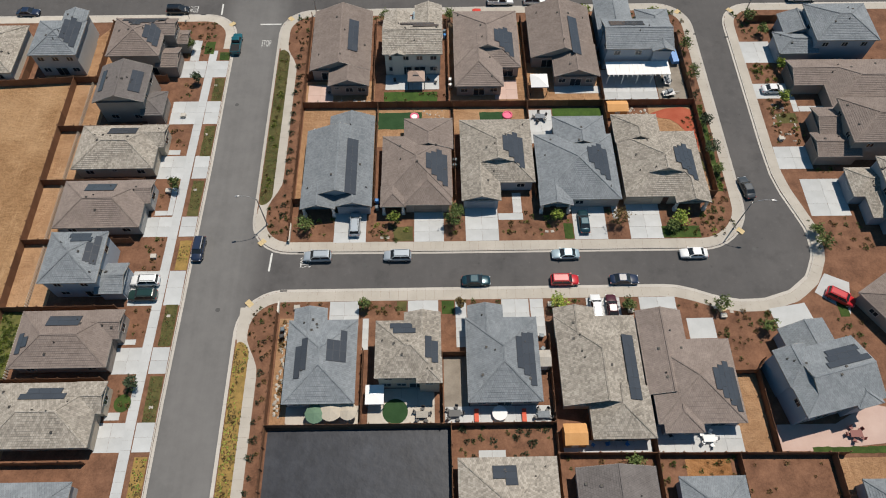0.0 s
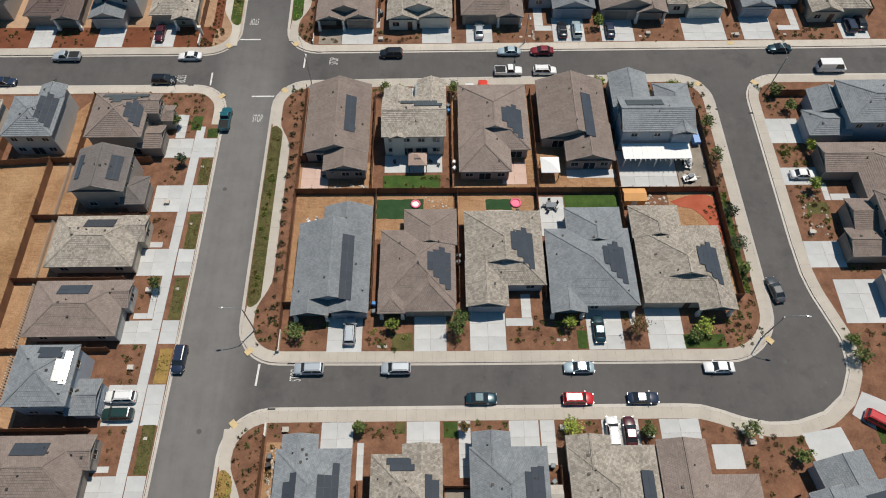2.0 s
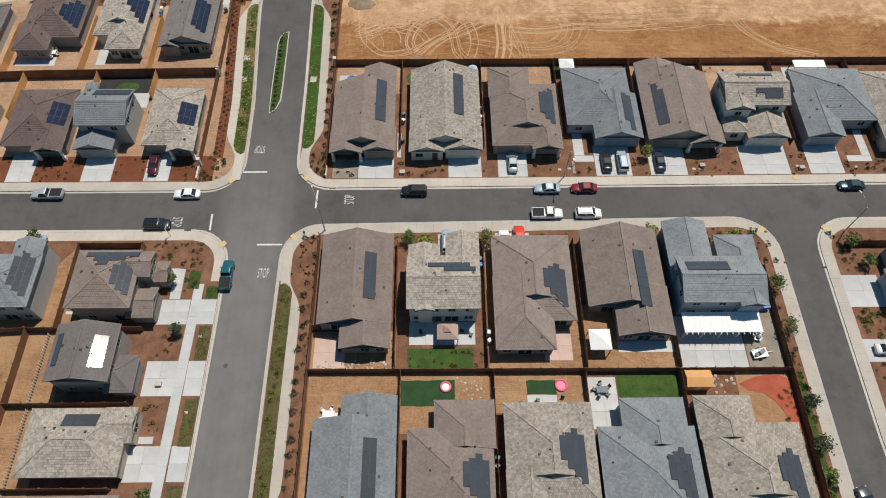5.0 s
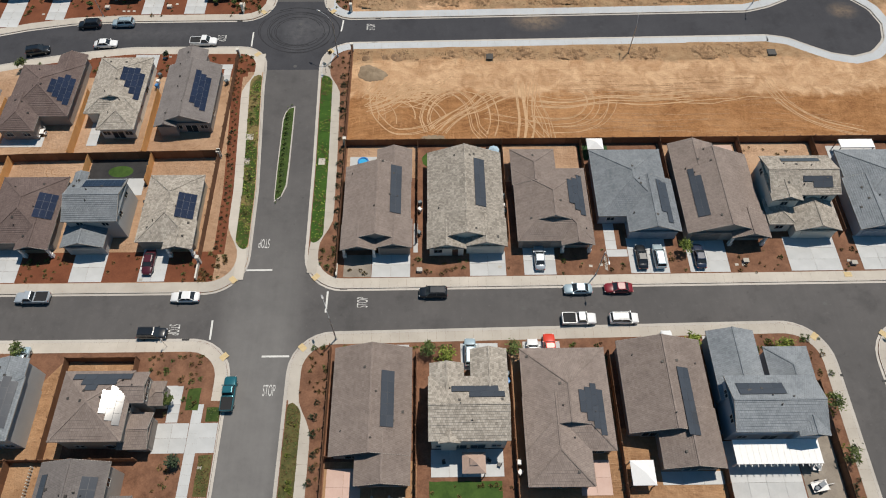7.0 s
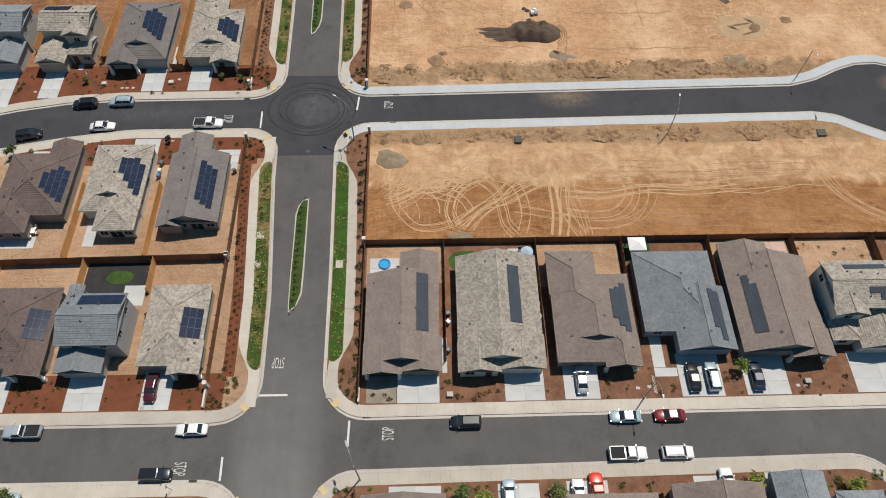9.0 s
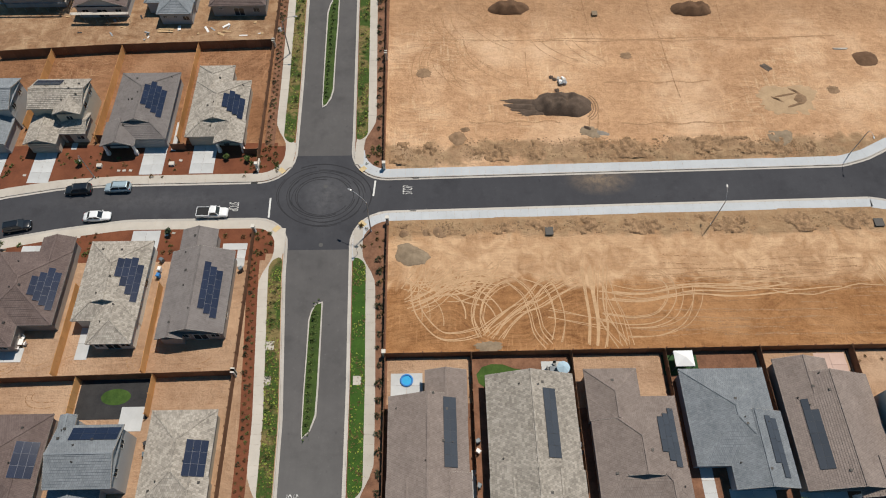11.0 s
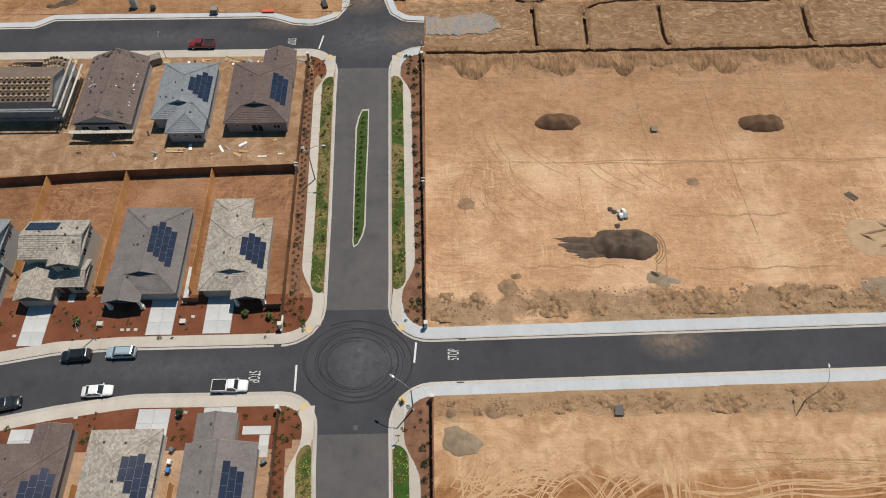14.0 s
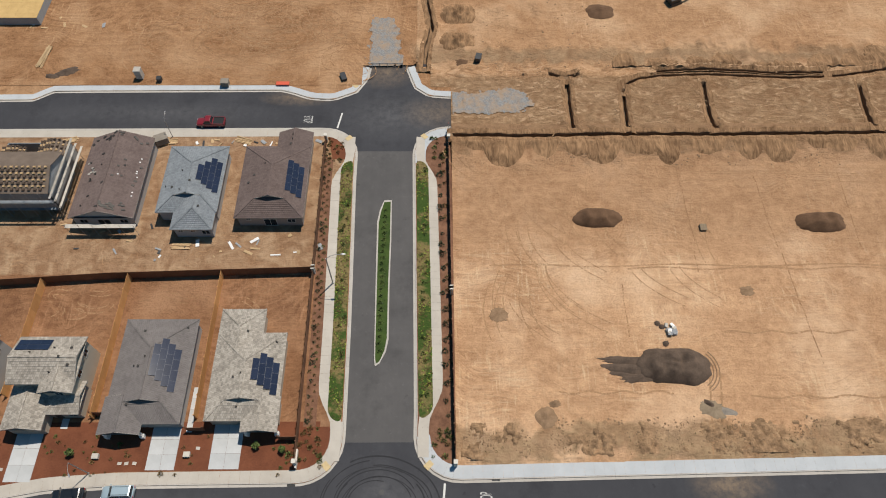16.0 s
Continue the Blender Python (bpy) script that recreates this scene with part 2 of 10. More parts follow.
def foliage(name, dark, light):
    n = Nodes(name)
    g = n.add("ShaderNodeNewGeometry").outputs["Random Per Island"]
    r = n.add("ShaderNodeObjectInfo").outputs["Random"]
    colour = n.mix(g, dark, light)
    colour = n.scaled(colour, n.math("ADD", 0.75, n.math("MULTIPLY", r, 0.5)))
    return n.done(colour, 0.7, spec=0.3)


def solar(name, dark, light, vary):
    # dark blue cells with a fine pale grid, under smooth glass
    n = Nodes(name)
    sep = n.add("ShaderNodeSeparateXYZ")
    n.link(n.place(), sep.inputs[0])
    a = n.math("LESS_THAN", n.math("FRACT", n.math("MULTIPLY", sep.outputs[0], 6.2)), 0.07)
    b = n.math("LESS_THAN", n.math("FRACT", n.math("MULTIPLY", sep.outputs[1], 6.2)), 0.07)
    info = n.add("ShaderNodeObjectInfo").outputs["Random"]
    colour = n.mix(n.math("MAXIMUM", a, b), dark, light)
    colour = n.scaled(colour, n.math("ADD", 1 - vary, n.math("MULTIPLY", info, 2 * vary)))
    return n.done(colour, 0.07, spec=0.5)


M_ROOF = {
    "grey": roof_tile("grey_roof_tile", (0.135, 0.15, 0.165), (0.27, 0.29, 0.305), 0.45),
    "brown": roof_tile("brown_roof_tile", (0.165, 0.13, 0.113), (0.29, 0.238, 0.208), 0.45),
    "tan": roof_tile("mottled_roof_tile", (0.16, 0.14, 0.116), (0.48, 0.432, 0.37), 0.6),
    "taupe": roof_tile("taupe_roof_tile", (0.125, 0.11, 0.104), (0.215, 0.193, 0.183), 0.4),
    "dark": roof_tile("dark_brown_roof_tile", (0.1, 0.071, 0.064), (0.185, 0.14, 0.126), 0.45),
}
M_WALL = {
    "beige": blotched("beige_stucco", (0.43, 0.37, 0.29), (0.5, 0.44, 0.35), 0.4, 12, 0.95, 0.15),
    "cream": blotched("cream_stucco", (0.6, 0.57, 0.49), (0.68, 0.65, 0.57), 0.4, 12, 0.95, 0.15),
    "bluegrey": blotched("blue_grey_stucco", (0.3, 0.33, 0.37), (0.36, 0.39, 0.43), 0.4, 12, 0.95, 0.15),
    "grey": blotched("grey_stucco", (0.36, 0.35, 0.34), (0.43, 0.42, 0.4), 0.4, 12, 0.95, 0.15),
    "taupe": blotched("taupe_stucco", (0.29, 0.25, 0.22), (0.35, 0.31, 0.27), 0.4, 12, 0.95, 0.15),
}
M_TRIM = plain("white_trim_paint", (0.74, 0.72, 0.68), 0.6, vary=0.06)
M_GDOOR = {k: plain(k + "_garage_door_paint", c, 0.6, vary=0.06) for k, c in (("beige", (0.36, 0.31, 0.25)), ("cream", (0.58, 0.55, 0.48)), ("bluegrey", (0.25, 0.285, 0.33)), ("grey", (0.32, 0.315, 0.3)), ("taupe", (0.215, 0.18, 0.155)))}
M_WOODDOOR = plain("dark_door_paint", (0.09, 0.05, 0.035), 0.5)
M_GLASS = plain("dark_window_glass", (0.025, 0.03, 0.035), 0.06, vary=0.1)
M_SOLAR = solar("solar_glass", (0.058, 0.064, 0.074), (0.068, 0.075, 0.086), 0.06)
M_SOLARB = solar("blue_solar_glass", (0.017, 0.024, 0.047), (0.029, 0.038, 0.064), 0.12)
M_PALEFRAME = plain("pale_panel_frame", (0.04, 0.047, 0.068), 0.5, 0.3)
M_FRAME = plain("panel_frame_metal", (0.045, 0.048, 0.054), 0.5, 0.3)
M_FASCIA = plain("tan_fascia_paint", (0.36, 0.32, 0.275), 0.7, vary=0.1)
M_COVER = plain("worn_iron_cover", (0.07, 0.068, 0.065), 0.7, vary=0.25, scale=8)
M_PIPE = plain("dark_vent_metal", (0.05, 0.045, 0.04), 0.6, 0.3)
M_ROAD = asphalt("worn_asphalt", (0.07, 0.067, 0.066), (0.127, 0.119, 0.115), (), (-37, 150))
TAN, GRIT = (0.34, 0.24, 0.15), (0.17, 0.165, 0.165)
M_ROADN = asphalt("fresh_asphalt", (0.036, 0.036, 0.041), (0.066, 0.066, 0.072), ((14, 189.5, 7, 4, 0.8, TAN), (-40, 273, 7, 5, 0.6, TAN), (-57, 266, 9, 2.5, 0.7, TAN), (82, 192, 4, 3, 0.7, TAN), (-37.5, 186, 3.5, 11, 0.35, GRIT), (-34, 187, 9, 5, 0.35, GRIT), (-38, 261, 13, 7, 0.5, GRIT), (-29, 262, 8, 5, 0.5, TAN), (-85, 262, 30, 3, 0.35, GRIT), (-70, 186, 22, 3, 0.35, GRIT)))
M_SKID = blotched("rubber_marks", (0.02, 0.02, 0.022), (0.036, 0.036, 0.039), 0.6, 3, 0.9, 0.1)
M_PAINT = blotched("white_road_paint", (0.5, 0.49, 0.46), (0.7, 0.69, 0.65), 1.0, 6, 0.85, 0.1)
M_WORD = blotched("worn_white_road_paint", (0.42, 0.41, 0.39), (0.62, 0.61, 0.58), 1.0, 6, 0.85, 0.1, worn=1.1)
M_WALK = concrete("sidewalk_concrete", (0.38, 0.34, 0.29), (0.53, 0.485, 0.42))
M_KERB = concrete("kerb_concrete", (0.38, 0.35, 0.31), (0.53, 0.49, 0.44))
M_DRIVE = concrete("driveway_concrete", (0.39, 0.395, 0.39), (0.55, 0.555, 0.55))
M_NEWWALK = concrete("new_sidewalk_concrete", (0.38, 0.395, 0.405), (0.5, 0.515, 0.525))
M_PINK = concrete("pink_paver_concrete", (0.45, 0.31, 0.26), (0.58, 0.43, 0.37))
M_PAD = blotched("yellow_tactile_pad", (0.5, 0.38, 0.2), (0.62, 0.48, 0.27), 1.0, 12, 0.8, 0.5)
M_MULCH = blotched("brown_bark_mulch", (0.075, 0.034, 0.02), (0.275, 0.14, 0.083), 0.4, 3.5, 0.95, 0.9)
M_RED = blotched("red_bark_mulch", (0.092, 0.029, 0.014), (0.215, 0.076, 0.037), 0.3, 5, 0.95, 0.8)
M_BRICKRED = blotched("red_wood_chips", (0.3, 0.06, 0.03), (0.42, 0.12, 0.07), 0.5, 5, 0.95, 0.8)
M_YARD = earth("backyard_dirt", (0.24, 0.138, 0.072), (0.45, 0.285, 0.16), (0.49, 0.335, 0.2), 0.3)
M_YARDP = earth("pale_yard_dirt", (0.3, 0.19, 0.115), (0.48, 0.335, 0.22), (0.53, 0.385, 0.26), 0.3)
M_YARDN = earth("new_yard_earth", (0.16, 0.078, 0.039), (0.34, 0.188, 0.1), (0.39, 0.235, 0.135), 0.9, ((224.6, 262, 0.5, 0.3, (0.24, 0.14, 0.077), (0.45, 0.3, 0.182)),))
M_BLACKSOIL = blotched("black_soil", (0.018, 0.018, 0.02), (0.05, 0.048, 0.048), 0.5, 5, 0.95, 0.6)
M_GRAVEL = blotched("grey_brown_gravel", (0.16, 0.135, 0.11), (0.34, 0.3, 0.25), 0.4, 9, 0.95, 0.8)
M_PEBBLE = blotched("grey_gravel", (0.13, 0.145, 0.16), (0.29, 0.31, 0.33), 0.9, 3, 0.95, 0.9)
def crushed(name, soil):
    # grey stone chips with soil showing through in patches
    n = Nodes(name)
    p = n.place()
    chips = n.mix(n.ramp(n.noise(p, 3.5, 5, 0.75), 0.3, 0.7), (0.13, 0.13, 0.132), (0.33, 0.325, 0.315))
    cover = n.ramp(n.noise(p, 0.55, 5, 0.75), 0.42, 0.62)
    n.bump(n.noise(p, 6.0, 4, 0.8), 0.8, 0.06)
    return n.done(n.mix(n.math("MULTIPLY", cover, 0.75), chips, soil), 0.95, spec=0.2)


M_CRUSHED = crushed("crushed_grey_stone", (0.36, 0.245, 0.15))
M_CLUMP = blotched("clumped_soil", (0.09, 0.048, 0.024), (0.5, 0.32, 0.18), 0.9, 2.4, 0.97, 1.0, distance=0.25)
M_STONE = blotched("pale_stone", (0.33, 0.3, 0.26), (0.54, 0.5, 0.44), 1.0, 6, 0.9, 0.5, each=0.25)
M_LAWN = blotched("lush_lawn", (0.018, 0.045, 0.008), (0.07, 0.125, 0.024), 0.5, 3, 0.95, 0.8)
M_GRASS = blotched("green_turf", (0.016, 0.036, 0.007), (0.07, 0.108, 0.022), 0.5, 3, 0.95, 0.8)
M_VIVID = blotched("watered_green_turf", (0.016, 0.046, 0.006), (0.055, 0.118, 0.016), 0.5, 4, 0.95, 0.8)


def mixed_grass(name):
    # green turf that has died to straw and bare soil in stretches
    n = Nodes(name)
    p = n.place()
    blade = n.ramp(n.noise(p, 4.0, 4, 0.7), 0.25, 0.75)
    green = n.mix(blade, (0.02, 0.042, 0.008), (0.07, 0.11, 0.023))
    straw = n.mix(blade, (0.1, 0.08, 0.03), (0.27, 0.2, 0.085))
    dead = n.ramp(n.math("ADD", n.noise(p, 0.16, 3), n.math("MULTIPLY", n.noise(p, 1.2, 4, 0.7), 0.35)), 0.66, 0.76)
    n.bump(n.noise(p, 7.0, 3), 0.8, 0.05)
    return n.done(n.mix(dead, green, straw), 0.95, spec=0.2)


M_MIXED = mixed_grass("patchy_green_strip")
M_DRYGRASS = blotched("patchy_grass", (0.025, 0.036, 0.01), (0.15, 0.125, 0.045), 0.7, 4, 0.95, 0.9)
M_ORANGE = blotched("dry_groundcover", (0.14, 0.1, 0.03), (0.4, 0.25, 0.08), 0.6, 4, 0.95, 0.9)
M_IVY = blotched("slope_groundcover", (0.03, 0.05, 0.012), (0.19, 0.17, 0.055), 1.4, 2.2, 0.95, 0.9)
M_TURF = blotched("dark_artificial_turf", (0.015, 0.045, 0.015), (0.035, 0.08, 0.03), 0.6, 9, 0.95, 0.6)
M_SHEET = blotched("black_plastic_sheet", (0.008, 0.009, 0.013), (0.05, 0.054, 0.066), 0.16, 0.55, 0.5, 0.35, distance=0.12)
M_FENCE = blotched("brown_fence_wood", (0.13, 0.06, 0.032), (0.24, 0.125, 0.07), 0.4, 6, 0.85, 0.4, each=0.2)
M_NEWFENCE = blotched("orange_fence_wood", (0.52, 0.25, 0.085), (0.7, 0.39, 0.165), 0.4, 6, 0.85, 0.4, each=0.12)
M_POST = plain("pale_pillar_stucco", (0.6, 0.56, 0.49), 0.9)
SOIL = ((0.13, 0.074, 0.04), (0.32, 0.195, 0.108))
M_EARTH = earth("graded_earth", (0.33, 0.19, 0.1), (0.64, 0.415, 0.24), (0.7, 0.51, 0.335), 0.5, ((227, 264, 7, 7, (0.26, 0.14, 0.072), (0.5, 0.3, 0.167)), (192, 198.8, 1.6, 4.0, (0.13, 0.078, 0.04), (0.42, 0.285, 0.165)), (250.5, 259.5, 1.2, 3.0, *SOIL)))
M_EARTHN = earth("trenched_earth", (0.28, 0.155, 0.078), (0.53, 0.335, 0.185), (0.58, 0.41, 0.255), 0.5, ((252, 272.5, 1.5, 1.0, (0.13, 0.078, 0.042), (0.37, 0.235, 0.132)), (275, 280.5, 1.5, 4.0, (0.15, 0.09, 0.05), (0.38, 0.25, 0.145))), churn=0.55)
M_EARTHS = earth("tracked_earth", (0.19, 0.088, 0.034), (0.43, 0.23, 0.1), (0.48, 0.285, 0.14), 0.9, ((166.4, 190, 2.4, 3.4, (0.5, 0.315, 0.18), (0.64, 0.42, 0.25)), (176.6, 190, 1.2, 2.0, (0.2, 0.125, 0.065), (0.42, 0.28, 0.16))))
M_EARTHR = earth("ruddy_earth", (0.19, 0.094, 0.043), (0.42, 0.247, 0.127), (0.5, 0.33, 0.19), 0.9)
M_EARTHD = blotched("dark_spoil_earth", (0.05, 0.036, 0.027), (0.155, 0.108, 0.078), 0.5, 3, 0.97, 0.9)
M_PILE = blotched("moist_soil_pile", (0.085, 0.046, 0.025), (0.175, 0.1, 0.057), 0.35, 2.5, 0.97, 0.9)
M_TRACK = blotched("pale_tyre_tracks", (0.37, 0.225, 0.12), (0.57, 0.375, 0.215), 0.9, 3, 0.95, 0.5)
M_FIELD = earth("dry_field", (0.21, 0.118, 0.055), (0.42, 0.265, 0.138), (0.47, 0.32, 0.18), 0.3)
M_TRENCH = blotched("trench_soil", (0.14, 0.085, 0.048), (0.3, 0.19, 0.11), 0.4, 2.5, 0.97, 0.9)
M_RUT = blotched("dark_wheel_ruts", (0.22, 0.118, 0.058), (0.36, 0.21, 0.108), 0.5, 3, 0.95, 0.5, worn=0.8)
M_SCRAPE = blotched("scraped_soil", (0.15, 0.088, 0.048), (0.36, 0.235, 0.14), 0.5, 3, 0.97, 0.9)
def spoil(name, dark, light):
    # loose soil dragged down a bank in furrows
    n = Nodes(name)
    p = n.place()
    m = n.add("ShaderNodeMapping")
    m.inputs["Scale"].default_value = (1.3, 0.3, 1)
    n.link(p, m.inputs[0])
    comb = n.add("ShaderNodeTexNoise")
    comb.inputs["Scale"].default_value, comb.inputs["Detail"].default_value, comb.inputs["Distortion"].default_value = 0.9, 5, 1.6
    n.link(m.outputs[0], comb.inputs[0])
    furrow = n.ramp(comb.outputs[0], 0.34, 0.68)
    blot = n.ramp(n.noise(p, 0.25, 4), 0.3, 0.7)
    colour = n.mix(n.math("ADD", n.math("MULTIPLY", furrow, 0.6), n.math("MULTIPLY", blot, 0.4)), dark, light)
    n.bump(furrow, 0.6, 0.15)
    return n.done(colour, 0.97, spec=0.1)


M_SPOIL = spoil("spoil_bank_soil", (0.12, 0.066, 0.035), (0.39, 0.235, 0.127))
M_LOOP = blotched("faint_wheel_marks", (0.28, 0.16, 0.082), (0.45, 0.275, 0.15), 0.3, 3, 0.95, 0.5, worn=0.9)
M_FELT = blotched("roofing_felt", (0.1, 0.075, 0.06), (0.2, 0.155, 0.12), 0.5, 4, 0.9, 0.3)
M_GREYSOIL = blotched("grey_gravel_spread", (0.165, 0.12, 0.078), (0.32, 0.245, 0.165), 0.6, 3, 0.97, 0.9)
M_TANSOIL = blotched("tan_silt", (0.3, 0.2, 0.115), (0.5, 0.35, 0.21), 0.5, 3, 0.97, 0.6)
M_WOOD = blotched("raw_lumber", (0.4, 0.26, 0.13), (0.6, 0.43, 0.25), 0.6, 8, 0.85, 0.3, each=0.15)
M_PLY = blotched("osb_sheathing", (0.45, 0.29, 0.11), (0.62, 0.42, 0.18), 0.6, 8, 0.85, 0.3)
M_PAPER = blotched("grey_building_wrap", (0.24, 0.25, 0.26), (0.36, 0.37, 0.38), 0.5, 3, 0.8, 0.3)
M_LAMP = plain("galvanised_lamp_pole", (0.36, 0.36, 0.36), 0.5, 0.6)
M_WHITE = plain("white_fabric", (0.78, 0.77, 0.75), 0.7, vary=0.08)
M_TANCLOTH = plain("tan_canopy_cloth", (0.47, 0.41, 0.33), 0.85)
M_ROSECLOTH = plain("rose_tan_canopy_cloth", (0.4, 0.29, 0.235), 0.85)
M_WINFRAME = plain("beige_window_frame", (0.46, 0.44, 0.4), 0.6, vary=0.08)
M_PALECLOTH = plain("pale_blue_cloth", (0.36, 0.48, 0.56), 0.85)
M_GREENCLOTH = plain("green_canopy_cloth", (0.12, 0.2, 0.13), 0.85)
M_PINKPL = plain("pink_plastic", (0.75, 0.12, 0.22), 0.5)
M_BLUEPL = plain("blue_plastic", (0.04, 0.2, 0.5), 0.45)
M_WATER = plain("pool_water", (0.05, 0.35, 0.62), 0.08)
M_REDPL = plain("orange_red_fabric", (0.6, 0.09, 0.04), 0.7)
M_RUST = plain("rust_red_paint", (0.2, 0.06, 0.05), 0.6)
M_STOP = plain("stop_sign_red", (0.5, 0.02, 0.02), 0.5)
M_DARK = plain("dark_plastic", (0.03, 0.03, 0.032), 0.5)
M_BIN = plain("grey_blue_bin_plastic", (0.12, 0.15, 0.17), 0.5)
M_IRON = plain("cast_iron", (0.05, 0.05, 0.05), 0.7, 0.5)
M_TYRE = plain("tyre_rubber", (0.015, 0.015, 0.016), 0.85)
M_RIM = plain("alloy_rim", (0.45, 0.45, 0.46), 0.35, 0.9)
M_LIGHT = plain("headlight_lens", (0.7, 0.72, 0.75), 0.15)
M_TAIL = plain("tail_light_lens", (0.35, 0.02, 0.02), 0.2)
M_LEAF = foliage("shrub_leaves", (0.045, 0.075, 0.02), (0.17, 0.21, 0.06))
M_LEAFY = foliage("bright_leaves", (0.1, 0.15, 0.025), (0.34, 0.39, 0.07))
M_LEAFO = foliage("dry_shrub_leaves", (0.06, 0.042, 0.018), (0.24, 0.165, 0.06))
M_LEAFD = foliage("dark_hedge_leaves", (0.02, 0.034, 0.018), (0.075, 0.1, 0.05))
M_BARK = plain("tree_bark", (0.13, 0.09, 0.06), 0.9)


# ---- geometry helpers ----
class Geo:
    # collects vertices and faces, with UVs where given
    def __init__(self):
        self.v, self.f, self.uv = [], [], []

    def face(self, pts, uv=None):
        n = len(self.v)
        self.v += [tuple(p) for p in pts]
        self.f.append(tuple(range(n, n + len(pts))))
        self.uv += uv or [(p[0], p[1]) for p in pts]

    def up(self, pts, uv=None):
        # a face that looks upwards
        a, b, c = (Vector(p) for p in (pts[0], pts[1], pts[2]))
        if (b - a).cross(c - a).z < 0:
            pts = pts[::-1]
            uv = uv[::-1] if uv else None
        self.face(pts, uv)

    def box(self, x0, y0, z0, x1, y1, z1):
        c = [(x, y, z) for z in (z0, z1) for x, y in ((x0, y0), (x1, y0), (x1, y1), (x0, y1))]
        for q in ((3, 2, 1, 0), (4, 5, 6, 7), (0, 1, 5, 4), (1, 2, 6, 5), (2, 3, 7, 6), (3, 0, 4, 7)):
            self.face([c[i] for i in q])

    def obox(self, m, sx, sy, sz):
        # a box of that size centred on the pose m
        c = [m @ Vector((x * sx / 2, y * sy / 2, z * sz / 2)) for z in (-1, 1) for x, y in ((-1, -1), (1, -1), (1, 1), (-1, 1))]
        for q in ((3, 2, 1, 0), (4, 5, 6, 7), (0, 1, 5, 4), (1, 2, 6, 5), (2, 3, 7, 6), (3, 0, 4, 7)):
            self.face([c[i] for i in q])

    def beam(self, a, b, w, h, roll=None):
        # a bar from a to b
        a, b = Vector(a), Vector(b)
        m = Matrix.Translation((a + b) / 2) @ (b - a).to_track_quat("X", "Z").to_matrix().to_4x4()
        self.obox(m, (b - a).length, w, h)

    def prism(self, pts, z0, z1):
        if sum(p[0] * q[1] - q[0] * p[1] for p, q in zip(pts, pts[1:] + pts[:1])) < 0:
            pts = pts[::-1]
        self.face([(x, y, z1) for x, y in pts])
        for (ax, ay), (bx, by) in zip(pts, pts[1:] + pts[:1]):
            self.face([(ax, ay, z0), (bx, by, z0), (bx, by, z1), (ax, ay, z1)])

    def tube(self, a, b, ra, rb, n=8):
        a, b = Vector(a), Vector(b)
        q = (b - a).to_track_quat("Z", "X")
        ring = [[p + q @ Vector((r * math.cos(6.28318 * k / n), r * math.sin(6.28318 * k / n), 0)) for k in range(n)] for p, r in ((a, ra), (b, rb))]
        for k in range(n):
            j = (k + 1) % n
            self.face([ring[0][k], ring[0][j], ring[1][j], ring[1][k]])
        self.face(ring[1])
        self.face(ring[0][::-1])

    def loft(self, rings, caps=True):
        for a, b in zip(rings, rings[1:]):
            for k in range(len(a)):
                j = (k + 1) % len(a)
                self.face([a[k], a[j], b[j], b[k]])
        if caps:
            self.face(rings[0][::-1])
            self.face(rings[-1])

    def mesh(self, name, mat, shift=(0, 0, 0), weld=False):
        me = bpy.data.meshes.new(name)
        sx, sy, sz = shift
        me.from_pydata([(x - sx, y - sy, z - sz) for x, y, z in self.v], [], self.f)
        layer = me.uv_layers.new(name="UVMap")
        layer.data.foreach_set("uv", [c for p in self.uv for c in p])
        me.materials.append(mat)
        if weld:
            bm = bmesh.new()
            bm.from_mesh(me)
            bmesh.ops.remove_doubles(bm, verts=bm.verts, dist=0.0005)
            bmesh.ops.recalc_face_normals(bm, faces=bm.faces)
            bm.to_mesh(me)
            bm.free()
        return me


def thing(name, geo, mat, label, category, group="", kind="", base=(0, 0, 0), weld=False):
    ob = new(name, geo.mesh(name, mat, base, weld))
    ob.location = base
    return tagged(ob, label, category, group, kind)


def empty(name, base, label, category, group="", kind="", turn=0.0):
    ob = new(name)
    ob.empty_display_size = 0.5
    ob.matrix_basis = pose(*base, 0, 0, turn)
    return tagged(ob, label, category, group, kind)


def part(name, geo, mat, parent, label="", weld=False, smooth=False):
    # geo in the parent's own frame
    me = geo if isinstance(geo, bpy.types.Mesh) else geo.mesh(name, mat, (0, 0, 0), weld)
    if smooth:
        me.shade_smooth()
    ob = new(name, me)
    ob.parent = parent
    if label:
        ob["label"] = label
    return ob


def smooth_line(points, radii=None, steps=8):
    # a polyline with rounded corners
    out = []
    for n, p in enumerate(points):
        r = radii[n] if radii else 0
        if not r or n in (0, len(points) - 1):
            out.append(tuple(p))
            continue
        p = Vector(p)
        a, b = (Vector(points[n - 1]) - p).normalized(), (Vector(points[n + 1]) - p).normalized()
        half = math.acos(max(-1, min(1, a.dot(b)))) / 2
        d = r / math.tan(half)
        s, e, c = p + a * d, p + b * d, p + (a + b).normalized() * (r / math.sin(half))
        sa, ea = math.atan2(s.y - c.y, s.x - c.x), math.atan2(e.y - c.y, e.x - c.x)
        turn = (ea - sa + math.pi) % (2 * math.pi) - math.pi
        out += [(c.x + r * math.cos(sa + turn * k / steps), c.y + r * math.sin(sa + turn * k / steps)) for k in range(steps + 1)]
    return out


